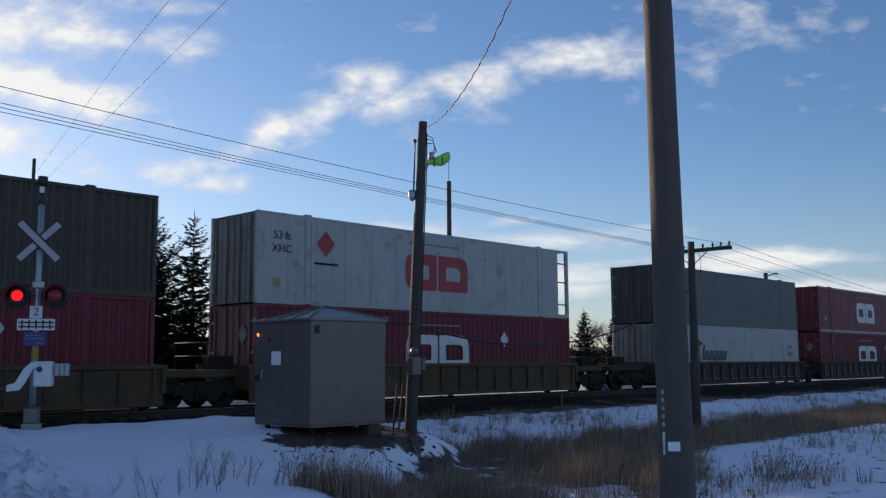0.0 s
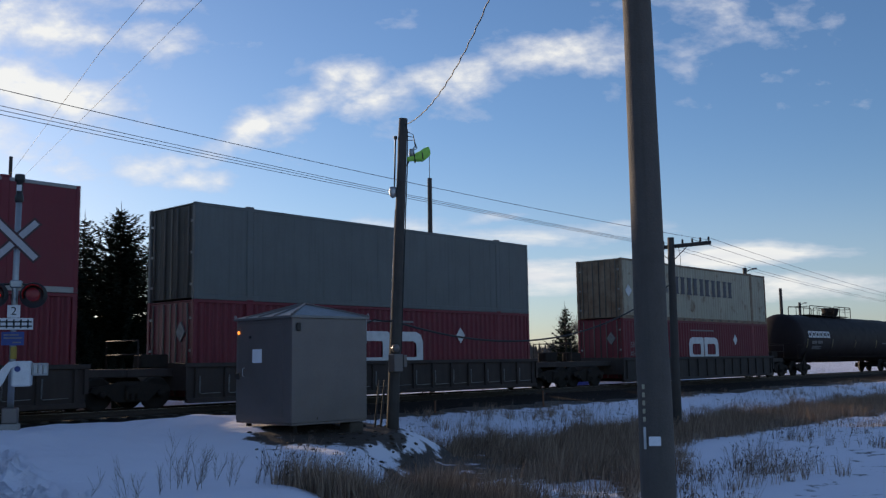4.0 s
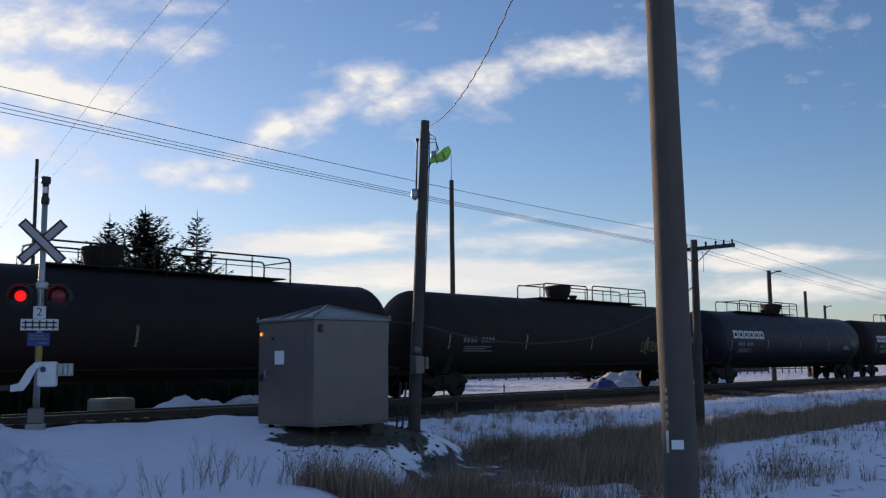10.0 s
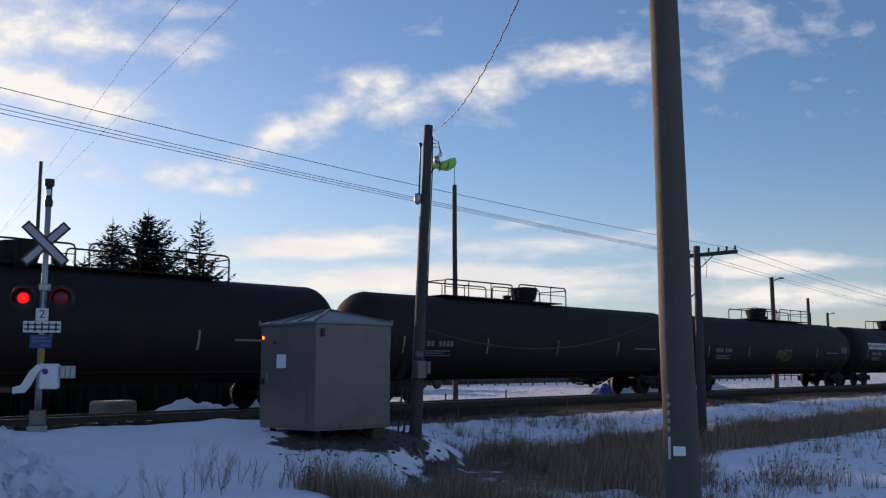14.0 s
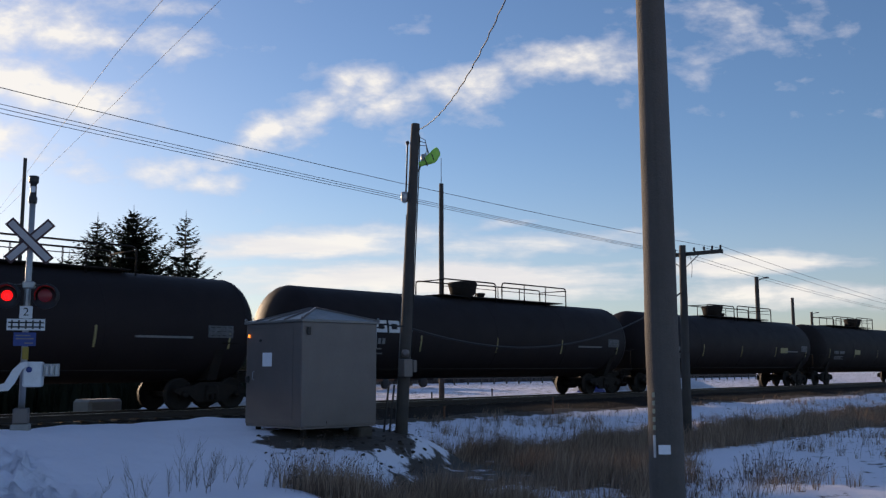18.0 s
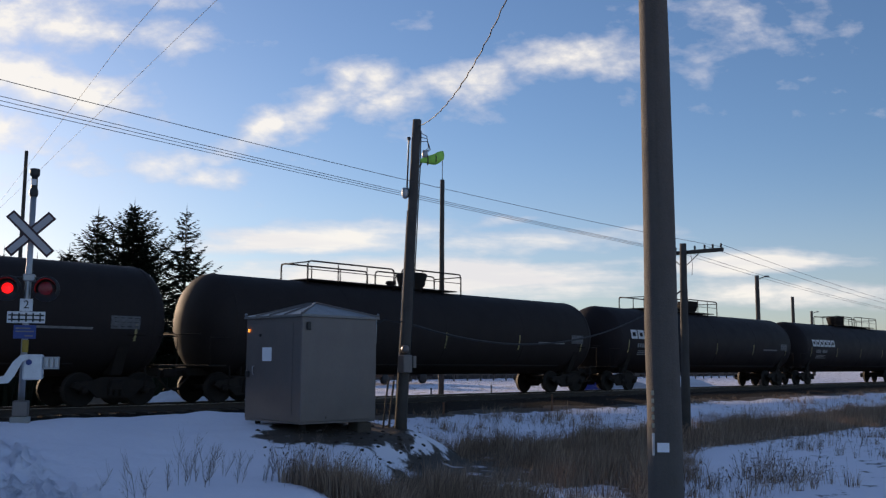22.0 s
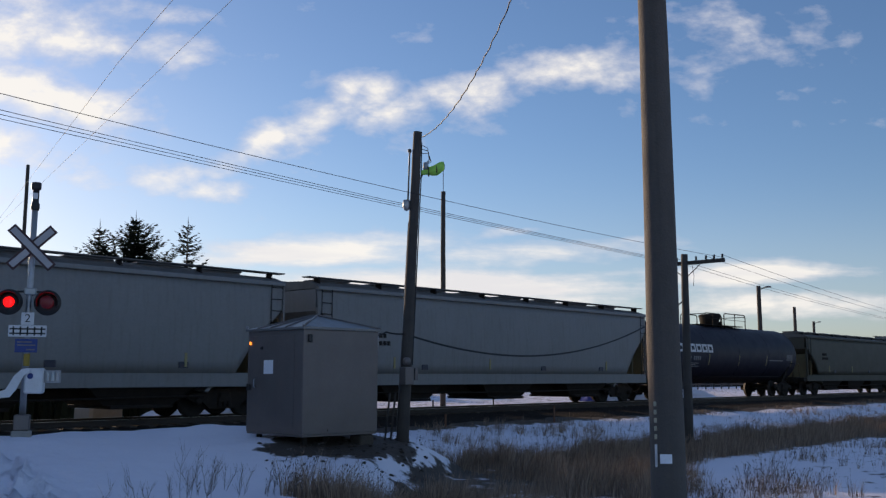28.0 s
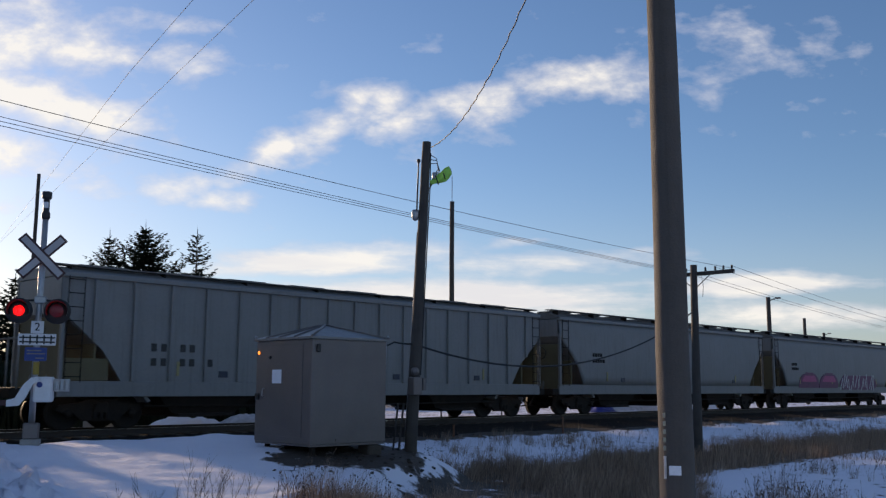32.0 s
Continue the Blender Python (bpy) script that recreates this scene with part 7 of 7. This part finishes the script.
    if text:
        mat, tx = text[1], text[2] if len(text) > 2 else 0.95
        text_part("size_mark", "53 ft", 0.36, mat, ob, pose(-h + tx, -W - 0.004, text[0] + 0.42, 90, 0, 0), "stencilled size mark")
        text_part("size_mark", "XHC", 0.36, mat, ob, pose(-h + tx, -W - 0.004, text[0], 90, 0, 0))
    if extras == "white":
        part("placard", Geo().prism([(-h + 2.35, 2.05), (-h + 2.73, 1.62), (-h + 3.11, 2.05), (-h + 2.73, 2.48)], "y", -W - 0.006, -W + 0.006), M_MARK_RED, ob, "red diamond-shaped mark")
        part("square_mark", Geo().box(-h + 0.62, -h + 0.90, -W - 0.004, -W + 0.006, 0.52, 0.84), M_STRIPE, ob, "yellow square mark")
        part("placard", Geo().prism([(-h + 11.3, 1.75), (-h + 11.55, 1.45), (-h + 11.8, 1.75), (-h + 11.55, 2.05)], "y", -W - 0.004, -W + 0.006), M_CON_GREY, ob)
        g = Geo()
        plate(g, -h + 2.25, -h + 3.25, 1.345, 1.415)
        part("line_of_writing", g, M_UNDER, ob)
    if extras == "red":
        for zz, n in ((1.95, 6), (1.70, 6), (1.45, 4)):
            for i in range(n):
                g = Geo()
                plate(g, -h + 2.5 + i * 0.22, -h + 2.60 + i * 0.22, zz, zz + 0.13)
                part("number_bar", g, M_FADED, ob, "faded pinkish bar")
        part("placard", Geo().prism([(-h + 11.55, 1.95), (-h + 11.8, 1.65), (-h + 12.05, 1.95), (-h + 11.8, 2.25)], "y", -W - 0.004, -W + 0.006), M_LETTER, ob, "white diamond-shaped placard")
        part("placard", Geo().prism([(-0.85, 1.95), (-0.6, 1.65), (-0.35, 1.95), (-0.6, 2.25)], "x", -h - 0.006, -h + 0.05), M_LETTER_DIM, ob)
    if extras == "upper_red":
        part("square_mark", Geo().box(-h + 0.9, -h + 1.2, -W - 0.004, -W + 0.006, 0.72, 1.0), M_STRIPE, ob, "yellow square mark")
        part("white_mark", Geo().box(h - 2.9, h - 2.6, -W - 0.004, -W + 0.006, 0.30, 0.42), M_LETTER, ob)
        for x in (-h + 2.05, h - 2.25):
            part("side_fairing", Geo().box(x, x + 0.01, -W - 0.004, -W, 0.02, 0.3), M_CON_GREY, ob)
    place(ob, c0 + h, z)
    return ob


BRAND_TWIN = {(False, "container_white"): (M_MARK_RED, 0.76, 2.08, 6.38, 9.67, 0.40), (False, "container_red"): (M_LETTER, 0.73, 2.08, 6.42, 9.73, 0.40),
              (True, "container_red"): (M_LETTER, 0.80, 2.05, 6.4, 9.7, 0.34)}


# ---- the cars in their order ----
def consist():
    low, up = 0.26, 0.26 + 2.90
    c = CONT
    two = "53-foot {} container stacked on another on a well car"
    under = "53-foot {} container sitting in a well car"
    container(M_CON_RED, c[0], low, under.format("red corrugated"), True, length=16.15, extras="red")
    container(M_CON_BROWN, c[0], up, two.format("dark brown corrugated"), True)
    well_unit(M_WELL_YELLOW, c[0] - 4.0, (c[0] + 16.15 + c[1]) / 2, c[0], c[0] + 16.15, 1.35, False, "dirty yellow-brown well car unit with a container stack")
    container(M_CON_RED, c[1], low, under.format("red corrugated"), True, "twin", low_tier=True, extras="red")
    container(M_CON_WHITE, c[1], up, two.format("dirty white"), False, "twin", text=(1.75, M_UNDER), open_end=True, seam=M_SEAM_PALE, extras="white", frame_mat=M_CON_WHITE, door_mat=M_DOOR_GREY)
    well_unit(M_WELL_YELLOW, (c[0] + 16.15 + c[1]) / 2, c[1] + 16.15 + 3.2, c[1], c[1] + 16.15, 0.0001, True, "dirty yellow-brown well car unit with a container stack")
    container(M_CON_WHITE, c[2], low, under.format("white"), False, "beast", text=(1.45, M_UNDER, 14.95), door_mat=M_DOOR_GREY)
    container(M_CON_TEAL, c[2], up, two.format("grey-green"), False, door_mat=M_DOOR_DARK)
    well_unit(M_WELL_DARK, c[2] - 3.3, (c[2] + 16.15 + c[3]) / 2, c[2], c[2] + 16.15, True, False, "dark rusty well car unit with a container stack")
    container(M_CON_RED, c[3], low, under.format("red corrugated"), True, "twin", low_tier=True, extras="red")
    container(M_CON_RED, c[3], up, two.format("red"), False, "twin", rails=M_CON_GREY, text=(1.7, M_LETTER_DIM), extras="upper_red")
    well_unit(M_WELL_DARK, (c[2] + 16.15 + c[3]) / 2, (c[3] + 16.15 + c[4]) / 2, c[3], c[3] + 16.15, 0.0001, False, "dark rusty well car unit with a container stack")
    container(M_CON_RED, c[4], low, under.format("red corrugated"), True, "twin", low_tier=True, extras="red")
    container(M_CON_TEAL, c[4], up, two.format("grey-green"), False, door_mat=M_DOOR_DARK)
    well_unit(M_WELL_DARK, (c[3] + 16.15 + c[4]) / 2, c[4] + 16.15 + 3.4, c[4], c[4] + 16.15, 0.0001, True, "dark rusty well car unit with a container stack")
    container(M_CON_RED, c[5], low, under.format("red corrugated"), True, "twin", low_tier=True, extras="red", text=(1.2, M_LETTER_DIM))
    container(M_CON_CREAM, c[5], up, two.format("rust-stained cream corrugated"), True, "serif", frame_mat=M_CON_RUST, door_mat=M_CON_RUST)
    well_unit(M_WELL_GREY, c[5] - 4.0, JOINT[0], c[5], c[5] + 16.15, True, True, "dark grey well car with a container stack")
    K, D, B = M_TANK_BLACK, M_TANK_DULL, M_TANK_BLUE
    tanks = [(K, 0.5, True), (K, -0.4, True), (K, -0.45, True), (D, -0.4, False), (B, 0.5, True), (K, -0.45, True), (D, 0.55, False), (D, -0.4, False), (K, -0.4, True),
             (K, -0.4, True), (K, -0.42, False), (D, 0.4, False), (D, 0.4, False), (K, 0.5, True), (K, -0.5, True), (K, 0.5, False)]
    for i, (paint, dome, brand) in enumerate(tanks):
        label = {K: "black", D: "dull dusty black", B: "glossy blue-black"}[paint] + " railway tank car with a railed walkway on top"
        tank_car(paint, JOINT[i], JOINT[i + 1], dome, brand, words="LIQUEFIED/PETROLEUM GAS" if i == 4 else "", spray={3: 4.0, 7: -1.0}.get(i), label=label,
                 patch={10: 5.5, 11: -4.0}.get(i))
    n = len(tanks)
    hopper_car(M_HOP_WHITE, JOINT[n], JOINT[n + 1])
    hopper_car(M_HOP_WHITE, JOINT[n + 1], JOINT[n + 2])
    tank_car(B, JOINT[n + 2], JOINT[n + 3], -0.2, True, label="dark blue railway tank car with a railed walkway on top")
    hopper_car(M_HOP_GREEN, JOINT[n + 3], JOINT[n + 4], low=0.42, label="dirty olive-grey covered hopper car")
    hopper_car(M_HOP_WHITE, JOINT[n + 4] + 0.82, JOINT[n + 5], ribs=True, porch=0.75, label="pale grey ribbed covered hopper car")
    hopper_car(M_HOP_WHITE, JOINT[n + 5], JOINT[n + 6])
    hopper_car(M_HOP_WHITE, JOINT[n + 6], JOINT[n + 7], spray=True, label="pale grey covered hopper car with pink sprayed lettering")


# near-left corners of the container stacks along the train
CONT = [-2.55, 16.98, 40.28, 59.8, 79.5, 102.97]
consist()


def motions():
    steps = [0.0] + [float(t) for t in range(1, 33)]
    for ob, u, z in ROLLING:
        walk(ob, [(t, Matrix.Translation((u - run(t), TRACK_Y, RAIL + z))) for t in steps])
    # the wheels roll while their car is near enough to be seen
    where = {ob: u for ob, u, z in ROLLING}
    for w, car, x in WHEELSETS:
        u = where[car]
        t0 = max(0.0, (u - 88) / 16.4)
        t1 = min(32.0, (u + 14) / 16.2)
        if t1 <= t0:
            continue
        f0, f1 = int(t0 * FPS), int(t1 * FPS)
        turned = [(0.0, run(f0 / FPS))] if f0 > 0 else []
        turned += [(f / FPS, run(f / FPS)) for f in range(f0, f1 + 1)]
        if f1 < 32 * FPS:
            turned.append((32.0, run(f1 / FPS)))
        walk(w, [(t, Matrix.Translation((x, 0, WHEEL_R)) @ Matrix.Rotation(-s / WHEEL_R, 4, "Y")) for t, s in turned])
    # added discs cover the steady lenses: lamps blink in turn, once a second
    for blade, x, z in BLINK_DISCS:
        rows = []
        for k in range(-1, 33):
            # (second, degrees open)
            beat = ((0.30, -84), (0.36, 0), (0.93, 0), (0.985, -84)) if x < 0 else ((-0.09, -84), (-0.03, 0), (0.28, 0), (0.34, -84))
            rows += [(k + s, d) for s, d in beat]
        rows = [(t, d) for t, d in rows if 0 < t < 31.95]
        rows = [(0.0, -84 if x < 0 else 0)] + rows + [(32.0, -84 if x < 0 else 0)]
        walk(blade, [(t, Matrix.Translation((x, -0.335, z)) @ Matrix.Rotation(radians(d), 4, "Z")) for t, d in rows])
    rows = []
    for i in range(65):
        t = i * 0.5
        swing = 10 * math.sin(t * 2.3) + 7 * math.sin(t * 3.7 + 1)
        rows.append((t, Matrix.Translation(LAMP_AT) @ pose(0, 0, 0, 0, 0, LAMP_TURN) @ pose(0, 0, 0, 0, -10 + swing, 0.4 * swing)))
    walk(LAMP_COVER, rows)


motions()
